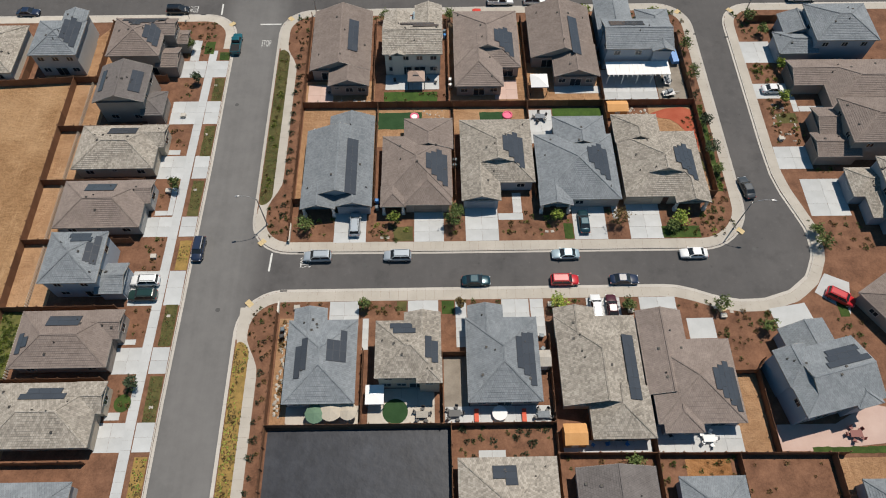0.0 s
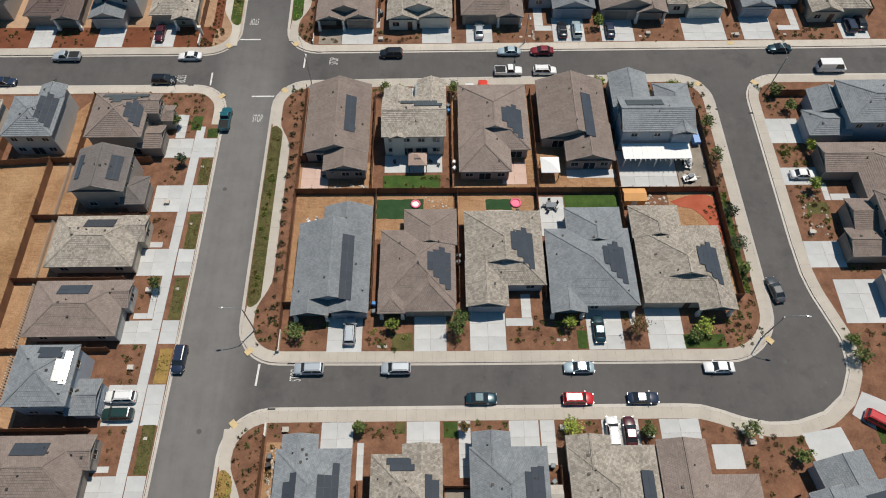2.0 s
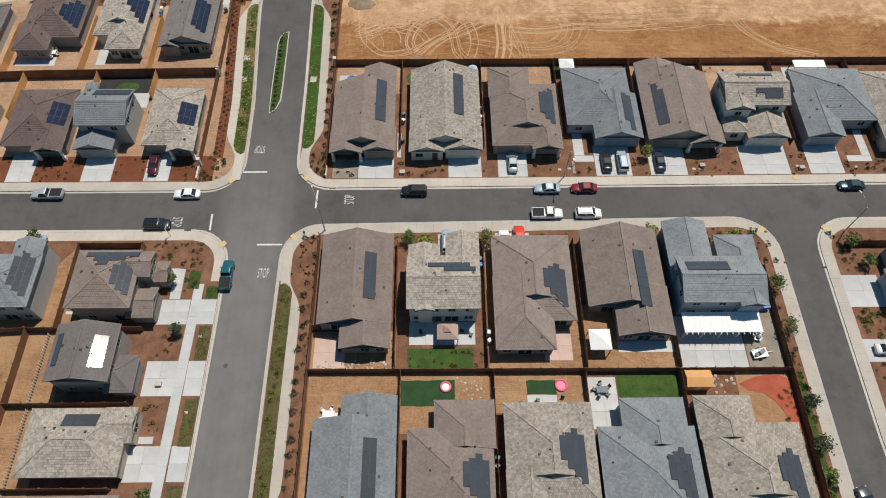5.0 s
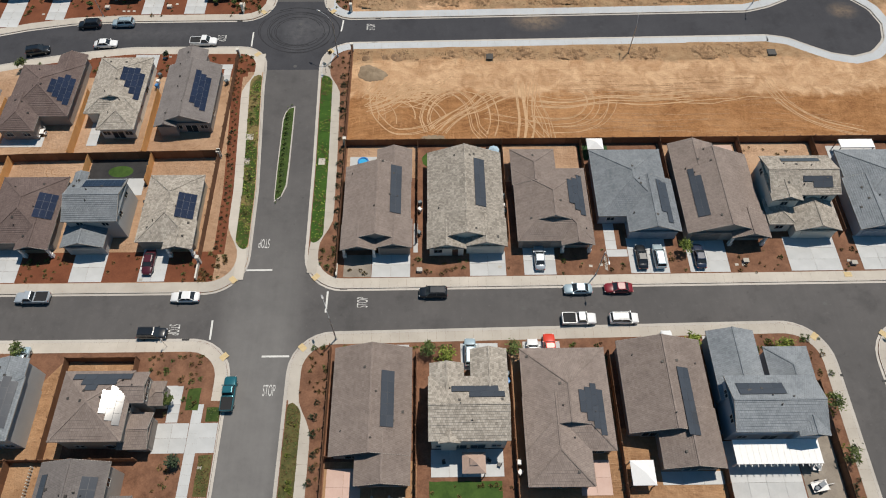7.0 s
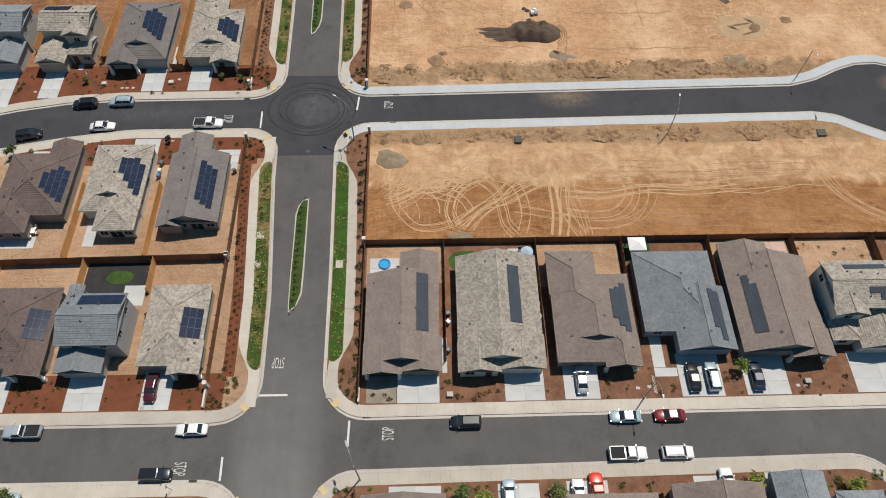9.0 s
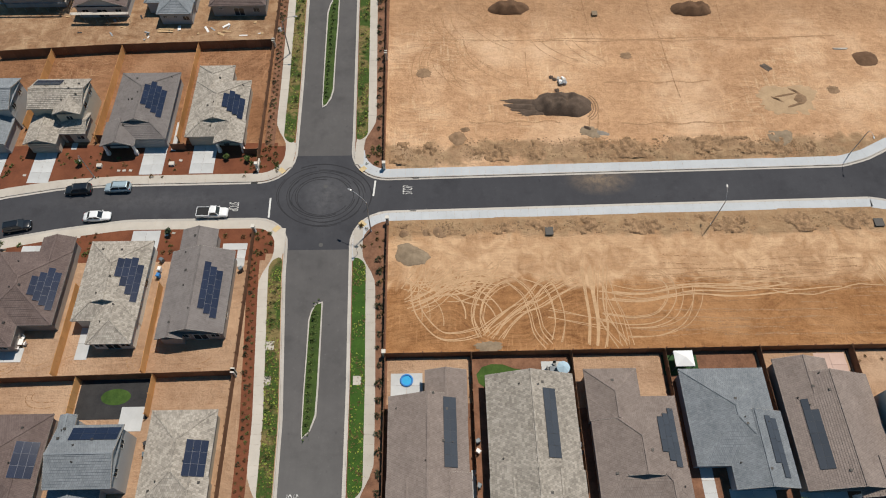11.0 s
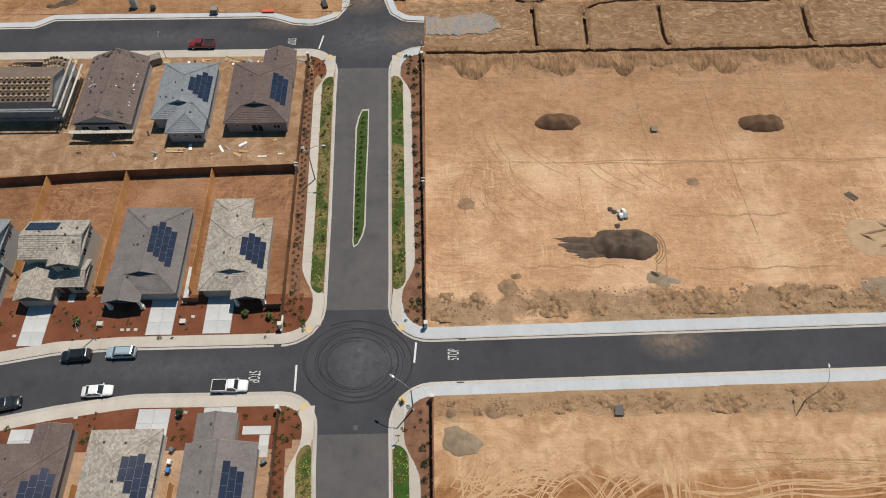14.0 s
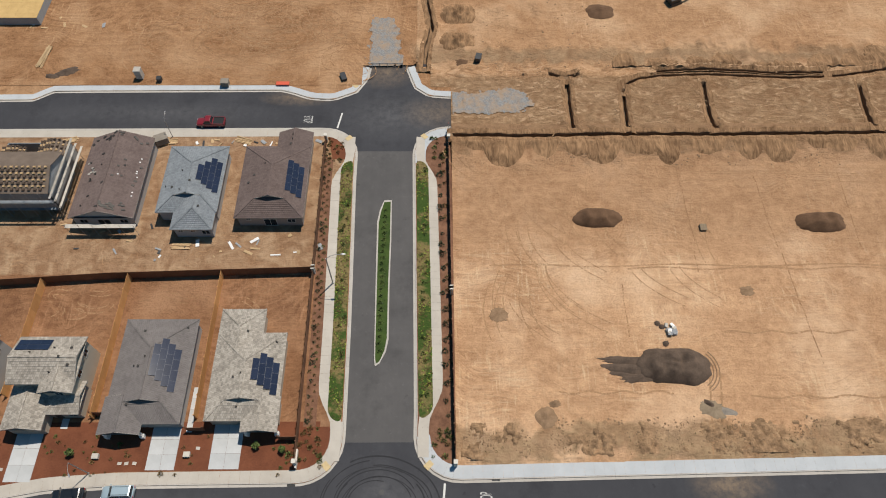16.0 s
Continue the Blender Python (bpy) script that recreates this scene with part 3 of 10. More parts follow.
def offset(line, d):
    # the polyline moved d metres to its left
    out = []
    for n, p in enumerate(line):
        a = Vector(line[max(n - 1, 0)])
        b = Vector(line[min(n + 1, len(line) - 1)])
        way = (b - a).normalized()
        out.append((p[0] - way.y * d, p[1] + way.x * d))
    return out


def resample(line, step):
    pts = [Vector(p) for p in line]
    out, left = [tuple(pts[0])], step
    for a, b in zip(pts, pts[1:]):
        seg, at = (b - a).length, 0.0
        while at + left <= seg:
            at += left
            out.append(tuple(a + (b - a) * (at / seg)))
            left = step
        left -= seg - at
    return out + ([tuple(pts[-1])] if (Vector(out[-1]) - pts[-1]).length > 0.05 else [])


def ribbon(geo, line, d0, d1, z0, z1, gap=0.0):
    # a slab that follows a polyline between two offsets; gap: open joints between its pieces
    a, b = offset(line, d0), offset(line, d1)
    for n in range(len(line) - 1):
        p, q, r, s = (Vector(v) for v in (a[n], a[n + 1], b[n + 1], b[n]))
        if gap:
            t = gap / max((q - p).length, 0.2) / 2
            p, q, r, s = p.lerp(q, t), q.lerp(p, t), r.lerp(s, t), s.lerp(r, t)
        lo, hi = [(v.x, v.y, z0) for v in (p, q, r, s)], [(v.x, v.y, z1) for v in (p, q, r, s)]
        geo.up(hi)
        geo.face([lo[0], lo[1], hi[1], hi[0]])
        geo.face([lo[2], lo[3], hi[3], hi[2]])
        if gap or n == 0:
            geo.face([lo[3], lo[0], hi[0], hi[3]])
        if gap or n == len(line) - 2:
            geo.face([lo[1], lo[2], hi[2], hi[1]])


# ---- ground, roads, kerbs ----
TOP = 0.15
PAVED = []
g = Geo()
g.face([(-1500, -1500, -1.4), (1500, -1500, -1.4), (1500, 1800, -1.4), (-1500, 1800, -1.4)])
thing("ground", g, M_FIELD, "dry tan open field reaching the horizon", "ground", kind="structure")
g = Geo()
g.face([(-140, -70, 0), (140, -70, 0), (140, 175, 0), (-140, 175, 0)])
thing("road_1", g, M_ROAD, "worn grey asphalt residential street", "road", kind="structure")
g = Geo()
g.face([(-140, 175, 0), (140, 175, 0), (140, 195.8, 0), (-140, 195.8, 0)])
g.face([(-20, 195.8, 0), (140, 195.8, 0), (140, 202, 0), (-20, 202, 0)])
g.face([(-140, 195.8, 0), (-60, 195.8, 0), (-60, 202, 0), (-140, 202, 0)])
g.face([(-140, 252, 0.0), (-26, 252, 0.0), (-26, 275.6, 0.0), (-140, 275.6, 0.0)])
thing("road_2", g, M_ROADN, "fresh dark asphalt residential street", "road", kind="structure")
g = Geo()
g.face([(-60, 195.8, 0), (-20, 195.8, 0), (-20, 252, 0), (-60, 252, 0)])
thing("road_3", g, M_ROAD, "worn grey asphalt avenue with a planted median", "road", kind="structure")

KNUCKLE = [(40.6, 48.9), (43.3, 48.1), (46.8, 46.8), (50.5, 46.1), (54.5, 46.2), (59.4, 47.7), (63.0, 50.5), (65.2, 54.8), (65.4, 59.5), (64.2, 63.5), (62.9, 67.7), (62.2, 71.5), (61.9, 78.0)]
BULB = [(63, 184.2), (67.2, 183.4), (71, 181.1), (75.6, 178.6), (80, 177.6), (84.5, 179), (88, 182.6), (89.2, 187.5), (88, 192.4), (84.5, 196.3), (80, 197.9), (75.5, 197.7), (71.5, 196.3), (65.7, 193.4), (60.6, 191.9)]
# kerb lines, each with its block on the left
KERB = {
    "south_west": smooth_line([(-42.3, -60), (-42.2, 30), (-41.4, 75), (-41.2, 115), (-140, 115)], [0, 0, 0, 6.5, 0]),
    "south_east": smooth_line([(140, 116.8), (62.3, 116.8), (62, 78)], [0, 6.5, 0]) + KNUCKLE[-2::-1] + smooth_line([(38, 49.1), (-32.3, 49.1), (-32.3, -60)], [0, 7, 0]),
    "centre": smooth_line([(0, 56.4), (55.2, 56.3), (55, 117.2), (-31.7, 115.9), (-31.7, 56.7), (0, 56.4)], [0, 9, 7, 6.5, 6.5, 0]),
    "north_west": smooth_line([(-140, 123.7), (-40.7, 123.7), (-41.2, 145), (-43.2, 170), (-43.6, 181.5), (-72, 181.5), (-84, 179.8), (-92.5, 178.1), (-110, 173.5), (-140, 165)], [0, 6.5, 0, 0, 5.5, 30, 0, 0, 0, 0]),
    "north_east": smooth_line([(140, 178), (120, 178)]) + smooth_line([(63, 184.2), (-32, 182.5), (-31, 150), (-30.6, 124.1), (140, 125.1)], [0, 6.5, 0, 6.5, 0]),
    "far_west": smooth_line([(-140, 174), (-110, 183.4), (-95.4, 187.3), (-86, 189), (-76, 189.6), (-43.3, 189.9), (-43.8, 215), (-44.8, 245), (-44.9, 257.6), (-140, 257.3)], [0, 0, 0, 0, 0, 6.5, 0, 0, 6.5, 0]),
    "far_east": smooth_line([(-26, 257.9), (-33.6, 257.9), (-33.2, 240), (-32.3, 200), (-32.4, 190.1), (60.6, 191.9)], [0, 6.5, 0, 0, 6.5, 0]) + BULB[-2::-1],
    "top_west": [(-43.3, 274.5), (-43.7, 271.3), (-45.8, 267.6), (-50.3, 265.5), (-54.9, 265.8), (-58.6, 267.3), (-61, 268.1), (-100.4, 267.9), (-107.9, 267.8), (-111.2, 265.5), (-140, 265.0)],
    "top_east": [(-26, 266.1), (-30.7, 266.5), (-33.6, 268.9), (-35.3, 274.5)],
}
KERB["top_west"].reverse()
KERB["top_east"].reverse()
KERB["north_east"] = smooth_line([(63, 184.2), (-32, 182.5), (-31, 150), (-30.6, 124.1), (140, 125.1)], [0, 6.5, 0, 6.5, 0])


def fill(name, pts, z, mat, label, category="ground", base=0.0):
    g = Geo()
    g.prism(pts, base, z)
    return thing(name, g, mat, label, category, kind="structure")


fill("block_south_west", [(-140, -60)] + KERB["south_west"], TOP, M_MULCH, "brown mulched yards along the avenue", "yard")
fill("block_south_east", KERB["south_east"] + [(140, -60)], TOP, M_MULCH, "brown mulched yards round the street bend", "yard")
fill("block_centre", KERB["centre"][:-1], TOP, M_MULCH, "brown mulched yards of the middle block", "yard")
fill("block_north_west", KERB["north_west"], TOP, M_YARDP, "bare tan dirt yards behind new houses", "yard")
fill("block_north_east", [(63, 184.2)] + KERB["north_east"][1:] + [(140, 184.2), (95, 184.2), (92, 180.5), (88, 176.3), (80, 174.6), (73, 176.4), (67, 180)], TOP, M_MULCH, "brown mulched yards before the graded lot", "yard")
edge = KERB["far_east"]
fill("block_far_east", [p for p in edge if p[0] <= 60.6] + [(60.6, 192.1), (-26.2, 192.1), (-26.2, 257.9)], TOP, M_MULCH, "mulched verge beside a graded lot", "yard")
fill("block_top_west", KERB["top_west"] + [(-47, 274.5), (-47, 272), (-140, 272)], TOP, M_EARTHR, "bare ruddy earth along the street", "ground")
fill("block_top_east", KERB["top_east"] + [(-26, 275)], TOP, M_EARTHR, "bare ruddy earth at the street end", "ground")
fill("block_far_west", KERB["far_west"], TOP, M_YARDN, "bare tan dirt yards behind new houses", "yard")


def kerb(name, line, wide, new_walk=False, walk_range=None):
    pts = resample(line, 1.5)
    g = Geo()
    ribbon(g, pts, -0.42, 0.0, -0.02, 0.012, 0.012)
    ribbon(g, pts, 0.0, 0.16, -0.02, TOP + 0.012, 0.012)
    thing("kerb", g, M_KERB, "pale concrete kerb with gutter pan", "kerb", kind="structure")
    if wide:
        for run in walk_range or [(0, len(pts))]:
            g = Geo()
            ribbon(g, pts[run[0]:run[1]], 0.172, wide, 0.0, TOP + 0.012, 0.014)
            thing("sidewalk", g, M_NEWWALK if new_walk or (name == "north_east" and pts[(run[0] + run[1]) // 2][1] > 160) else M_WALK, "pale concrete sidewalk with scored joints", "sidewalk", kind="structure")


def span(line, test):
    # index runs of the resampled kerb where test(x, y) holds
    pts = resample(line, 1.5)
    runs, at = [], None
    for n, p in enumerate(pts):
        if test(*p) and at is None:
            at = n
        if not test(*p) and at is not None:
            runs.append((at, n + 1))
            at = None
    if at is not None:
        runs.append((at, len(pts)))
    return runs


kerb("south_west", KERB["south_west"], 1.9, False, span(KERB["south_west"], lambda x, y: y > 104))
kerb("south_east", KERB["south_east"], 1.95, False, span(KERB["south_east"], lambda x, y: x > -32 or y > 41))
kerb("centre", KERB["centre"], 1.9, False, span(KERB["centre"], lambda x, y: x > -31.4 or y < 65 or y > 106))
kerb("north_west", KERB["north_west"], 1.9, False, span(KERB["north_west"], lambda x, y: y < 131 or y > 174))
kerb("north_east", KERB["north_east"], 1.9, False, span(KERB["north_east"], lambda x, y: x > -30.5 or y < 132 or y > 174))
kerb("far_west", KERB["far_west"], 1.9, False, span(KERB["far_west"], lambda x, y: x < -45.5 or y < 198 or y > 250))
kerb("far_east", KERB["far_east"], 2.1, True, span(KERB["far_east"], lambda x, y: x > -32 or y < 198 or y > 250))
kerb("top_west", KERB["top_west"], 1.5, True)
kerb("top_east", KERB["top_east"], 1.5, True)


def slab(name, x0, y0, x1, y1, mat, label, category, z=0.02, nx=1, ny=1):
    # a paved rectangle of scored concrete pieces
    top = empty(name, ((x0 + x1) / 2, (y0 + y1) / 2, TOP), label, category, kind="structure")
    PAVED.append((x0, y0, x1, y1))
    w, d = (x1 - x0) / nx, (y1 - y0) / ny
    g = Geo()
    g.box(-w / 2 + 0.012, -d / 2 + 0.012, -0.1, w / 2 - 0.012, d / 2 - 0.012, z)
    me = g.mesh("concrete_slab", mat)
    for i in range(nx):
        for j in range(ny):
            p = part("concrete_slab", me, mat, top)
            p.location = ((i + 0.5 - nx / 2) * w, (j + 0.5 - ny / 2) * d, 0)
    return top


def patch(name, x0, y0, x1, y1, mat, label, category, z=0.012, ragged=0.0):
    # a bed or lawn with a slightly irregular rim
    rnd = random.Random(int(x0 * 31 + y0 * 17))
    pts = []
    for (ax, ay), (bx, by) in zip([(x0, y0), (x1, y0), (x1, y1), (x0, y1)], [(x1, y0), (x1, y1), (x0, y1), (x0, y0)]):
        n = max(2, int(math.hypot(bx - ax, by - ay) / 0.8)) if ragged else 1
        for k in range(n):
            t = k / n
            pts.append((ax + (bx - ax) * t + rnd.uniform(-ragged, ragged), ay + (by - ay) * t + rnd.uniform(-ragged, ragged)))
    g = Geo()
    g.prism(pts, TOP - 0.1, TOP + z)
    return thing(name, g, mat, label, category, kind="structure")


def oval(name, x, y, rx, ry, mat, label, category, z=0.02, n=24):
    g = Geo()
    g.prism([(x + rx * math.cos(6.28318 * k / n), y + ry * math.sin(6.28318 * k / n)) for k in range(n)], TOP - 0.1, TOP + z)
    return thing(name, g, mat, label, category, kind="structure")


def kerb_x(key, y):
    # where a kerb along the avenue lies at that y
    best = None
    pts = KERB[key]
    for (ax, ay), (bx, by) in zip(pts, pts[1:]):
        if min(ay, by) <= y <= max(ay, by) and abs(by - ay) > 0.1 and -48 < ax < -28:
            x = ax + (bx - ax) * (y - ay) / (by - ay)
            best = x
    return best


STRIPS = []


def verge(key, side, y0, y1, mat, bed, strip=(0.3, 2.55), walk=(2.55, 4.2), band=(4.2, 6.1), swing=(6, 6)):
    # planting strip, curved sidewalk and shrub bed beside the avenue; side +1: the block lies to the east
    def run(d, a, b):
        ys = [a + (b - a) * k / max(2, int((b - a) / 1.5)) for k in range(max(2, int((b - a) / 1.5)) + 1)]
        return [(kerb_x(key, min(max(y, y0), y1)) + side * d, y) for y in ys]

    near, far = [], []
    n = int((y1 - y0) / 1.5)
    for y in [y0 + 2.2 * (1 - math.cos(k * 0.196)) for k in range(8)] + [y0 + 2.2 + (y1 - y0 - 4.4) * k / n for k in range(n + 1)] + [y1 - 2.2 * (1 - math.cos(k * 0.196)) for k in range(7, -1, -1)]:
        e = max(0.0, 1 - min(y - y0, y1 - y) / 2.2)
        f = math.sqrt(1 - e * e)
        mid, half = (strip[0] + strip[1]) / 2 - 0.5 * e * e, (strip[1] - strip[0]) / 2 * f
        near.append((kerb_x(key, y) + side * max(0.25, mid - half), y))
        far.append((kerb_x(key, y) + side * (mid + half + 0.01), y))
    g = Geo()
    g.prism(near + far[::-1], 0.05, TOP + 0.02)
    STRIPS.append((near, far, mat))
    thing("planting_strip", g, mat, "narrow planted strip of groundcover between kerb and sidewalk", "planting strip", kind="structure")
    mid, half = (walk[0] + walk[1]) / 2, (walk[1] - walk[0]) / 2
    line = []
    a, b = y0 - swing[0], y1 + swing[1]
    n = int((b - a) / 1.5)
    for k in range(n + 1):
        y = a + (b - a) * k / n
        d = mid
        for edge, s in ((y0, 1), (y1, -1)):
            t = ((y - edge) * s + 1.0) / 6.5
            t = max(0.0, min(1.0, t))
            d = min(d, 1.1 + (mid - 1.1) * (3 * t * t - 2 * t * t * t))
        line.append((kerb_x(key, min(max(y, y0 - 1), y1 + 1)) + side * d, y))
    g = Geo()
    ribbon(g, line, -half, half, 0.02, TOP + 0.018, 0.014)
    thing("sidewalk", g, M_WALK, "pale curving concrete sidewalk with scored joints", "sidewalk", kind="structure")
    g = Geo()
    g.prism(run(band[0], y0 - 1, y1 + 1) + run(band[1], y0 - 1, y1 + 1)[::-1], 0.05, TOP + 0.008)
    thing("shrub_bed", g, bed, "mulched bed of small shrubs along a fence", "planting bed", kind="structure")


verge("south_east", 1, -40, 40.3, M_ORANGE, M_MULCH, swing=(0, 6))
verge("centre", 1, 66.3, 104.5, M_DRYGRASS, M_MULCH)
verge("north_east", 1, 133.2, 173.2, M_VIVID, M_MULCH)
verge("north_west", -1, 132, 173.5, M_MIXED, M_RED)
verge("far_west", -1, 199, 249.5, M_MIXED, M_MULCH)
verge("far_east", 1, 199.5, 249.5, M_MIXED, M_MULCH)

# west side of the avenue: grass panels between driveways, straight walk
g = Geo()
ribbon(g, resample([(-44.9, 104.5), (-45.4, 75), (-46.1, 30), (-46.2, -50)], 1.5), -0.8, 0.8, 0.0, TOP + 0.014, 0.014)
thing("sidewalk", g, M_DRIVE, "pale straight concrete sidewalk with scored joints", "sidewalk", kind="structure")
for y0, y1, mat in ((-10, 3, M_ORANGE), (6, 22.5, M_ORANGE), (27.6, 34.8, M_DRYGRASS), (39.7, 47, M_DRYGRASS), (53.4, 59.2, M_ORANGE), (64.2, 71.8, M_DRYGRASS), (77.4, 84.6, M_DRYGRASS), (90.9, 96.8, M_DRYGRASS), (101.8, 104, M_GRASS)):
    x = kerb_x("south_west", y0)
    STRIPS.append(([(x - 2.2, y0 + 0.2), (x - 2.2, y1 - 0.2)], [(x - 0.4, y0 + 0.2), (x - 0.4, y1 - 0.2)], mat))
    patch("planting_strip", x - 2.3, y0, x - 0.3, y1, mat, "small panel of patchy grass beside the kerb", "planting strip", 0.02, 0.06)

# raised medians
for pts in (
    [(-37.18, 164.56), (-36.04, 164.88), (-35.87, 158.57), (-35.68, 149.89), (-35.69, 145.41), (-36.46, 143.08), (-37.7, 141.93), (-37.83, 143.28), (-38.01, 149.17), (-38.09, 155.38), (-38.21, 161.51), (-37.87, 163.2)],
    [(-38.9, 240.3), (-37.5, 240.4), (-37.3, 232), (-37.3, 223.1), (-37.1, 212.5), (-37.5, 210.3), (-38.4, 208.4), (-39.1, 207.9), (-39.3, 209), (-39.7, 223.1), (-40.0, 235.5), (-39.6, 238.2)],
):
    g = Geo()
    g.prism(pts, 0, 0.14)
    thing("median_kerb", g, M_KERB, "pale concrete kerb round a narrow median", "kerb", kind="structure")
    cx, cy = sum(p[0] for p in pts) / len(pts), sum(p[1] for p in pts) / len(pts)
    g = Geo()
    g.prism([(cx + (x - cx) * 0.8, cy + (y - cy) * 0.975) for x, y in pts], 0.1, 0.17)
    STRIPS.append(([(cx - 0.5, cy - 12), (cx - 0.5, cy + 12)], [(cx + 0.5, cy - 12), (cx + 0.5, cy + 12)], M_GRASS))
    thing("median_planting", g, M_GRASS, "narrow grassy median with small shrubs", "planting strip", kind="structure")

for x, y in ((-44.0, 157.1), (-43.9, 151.2), (-29.7, 151.0)):
    slab("stepping_slab", x - 0.65, y - 0.75, x + 0.65, y + 0.75, M_WALK, "pale concrete slab across a planting strip", "paving", 0.04)

# yellow tactile pads at the corners
for x, y, a in ((-42.2, 112.2, 45), (-29.9, 113.6, -45), (-29.9, 58.6, 45), (-30.7, 47.0, -45), (53.6, 59.6, -45), (47, 44.7, 20), (52.9, 114.6, 45), (64.3, 114.9, -45),
                (-42.8, 126.0, -45), (-28.8, 126.4, 45), (-45.3, 179.4, 45), (-30.0, 180.2, -45), (-45.6, 192.3, -45), (-30.4, 192.4, 45), (-46.4, 255.2, 45), (-31.6, 255.6, -45), (-46.0, 269.3, -45), (62, 125.9, 0)):
    g = Geo()
    g.obox(pose(0, 0, 0, 0, 0, a), 1.3, 0.95, 0.03)
    for i in range(8):
        for j in range(6):
            p = pose(0, 0, 0, 0, 0, a) @ Vector((-0.56 + 0.16 * i, -0.4 + 0.16 * j, 0.02))
            g.obox(Matrix.Translation(p), 0.05, 0.05, 0.02)
    thing("tactile_pad", g, M_PAD, "worn yellow tactile paving pad on a kerb ramp", "tactile pad", "corner pads", base=(0, 0, 0)).location = (x, y, TOP + 0.03)

# road paint
for ax, ay, bx, by in ((-45.1, 118.6, -45.0, 115.2), (-36.3, 112.2, -31.9, 112.2), (-28.0, 56.5, -28.2, 53.0), (-41.0, 127.9, -36.4, 127.9), (-26.6, 123.7, -26.7, 119.8),
                       (-47.1, 186.2, -47.0, 181.9), (-28.0, 189.8, -28.3, 186.3), (-48.2, 261.9, -48.9, 257.9)):
    g = Geo()
    g.beam((ax, ay, 0.008), (bx, by, 0.008), 0.32, 0.008)
    thing("stop_line", g, M_PAINT, "white painted stop line on asphalt", "road marking", "stop lines", "structure")
for x, y, a in ((-34.5, 106.5, 0), (-22.0, 54.6, 90), (-51.2, 117.0, -90), (-38.4, 133.3, 180), (-20.6, 121.6, 90), (-53.7, 184.4, -90), (-21.9, 187.6, 90), (-55.0, 260.2, -90)):
    curve = bpy.data.curves.new("stop_word", "FONT")
    curve.body, curve.align_x, curve.align_y, curve.size, curve.extrude = "STOP", "CENTER", "CENTER", 1.0, 0.002
    tmp = bpy.data.objects.new("tmp", curve)
    scene.collection.objects.link(tmp)
    me = bpy.data.meshes.new_from_object(tmp.evaluated_get(bpy.context.evaluated_depsgraph_get()))
    bpy.data.objects.remove(tmp)
    me.materials.clear()
    me.materials.append(M_WORD)
    ob = new("stop_word", me)
    ob.matrix_basis = pose(x, y, 0.008, 0, 0, a) @ Matrix.Diagonal((0.82, 2.6, 1, 1))
    tagged(ob, "white painted word STOP on asphalt", "road marking", "painted stop words", "structure")
# round skid marks where a car spun
rnd = random.Random(4)
for r, a0, a1, cx, cy in ((4.6, 20, 330, -37.7, 186.5), (5.0, -40, 200, -37.6, 186.3), (5.5, 30, 350, -37.8, 186.6), (6.1, 60, 300, -37.6, 186.5), (6.6, -60, 150, -37.5, 186.2), (7.2, 100, 330, -37.8, 186.6), (8.0, -30, 120, -37.6, 186.4), (5.8, -120, 40, -37.2, 186.2), (5.2, 140, 300, -37.9, 186.8), (7.6, 150, 290, -37.6, 186.9), (6.9, 10, 100, -37.3, 186.0), (4.2, 80, 260, -37.8, 186.3)):
    g = Geo()
    line = [(cx + (r + 0.15 * math.sin(k / 5)) * 1.1 * math.cos(radians(a0 + (a1 - a0) * k / 40)), cy + (r + 0.15 * math.sin(k / 5)) * 0.92 * math.sin(radians(a0 + (a1 - a0) * k / 40))) for k in range(41)]
    wide = rnd.uniform(0.05, 0.12)
    ribbon(g, line, -wide, wide, 0.001, 0.005 + 0.0005 * r)
    thing("skid_mark", g, M_SKID, "curved black tyre skid mark on asphalt", "skid mark", "skid ring", "structure")
# drain inlets and covers
for x, y in ((-23.0, 56.6), (-24.6, 115.7), (-25.3, 49.2), (-48.9, 115.2), (-24.0, 124.2), (55.0, 108.0), (62.0, 107.0), (-50.5, 189.6), (-21.0, 182.8), (-20.5, 190.3), (-51, 257.4), (-52.5, 265.7)):
    g = Geo()
    g.box(x - 0.6, y - 0.2, 0.0, x + 0.6, y + 0.2, 0.03)
    for k in range(7):
        g.box(x - 0.55 + 0.17 * k, y - 0.18, 0.03, x - 0.47 + 0.17 * k, y + 0.18, 0.05)
    thing("storm_drain", g, M_IRON, "dark iron storm drain grate in the gutter", "drain", "storm drains")
for x, y in ((-37.2, 188.6), (56.5, 120.5), (6, 120.2), (-37.2, 176), (-38.4, 90), (-35.8, 46), (55.2, 56), (-12, 54)):
    g = Geo()
    g.tube((x, y, -0.01), (x, y, 0.012), 0.38, 0.38, 16)
    thing("manhole_cover", g, M_COVER, "round worn manhole cover in the road", "manhole cover", "manhole covers")


# ---- graded lots ----
def bell(x, y, cx, cy, rx, ry, h, p=2.0):
    d = ((x - cx) / rx) ** 2 + ((y - cy) / ry) ** 2
    return h * math.exp(-(d ** (p / 2)))


def near_line(x, y, pts):
    best = 99.0
    for (ax, ay), (bx, by) in zip(pts, pts[1:]):
        dx, dy = bx - ax, by - ay
        t = max(0.0, min(1.0, ((x - ax) * dx + (y - ay) * dy) / (dx * dx + dy * dy)))
        best = min(best, math.hypot(x - ax - t * dx, y - ay - t * dy))
    return best


def rough(x, y, s):
    return noise.noise(Vector((x * s, y * s, 3.3)))


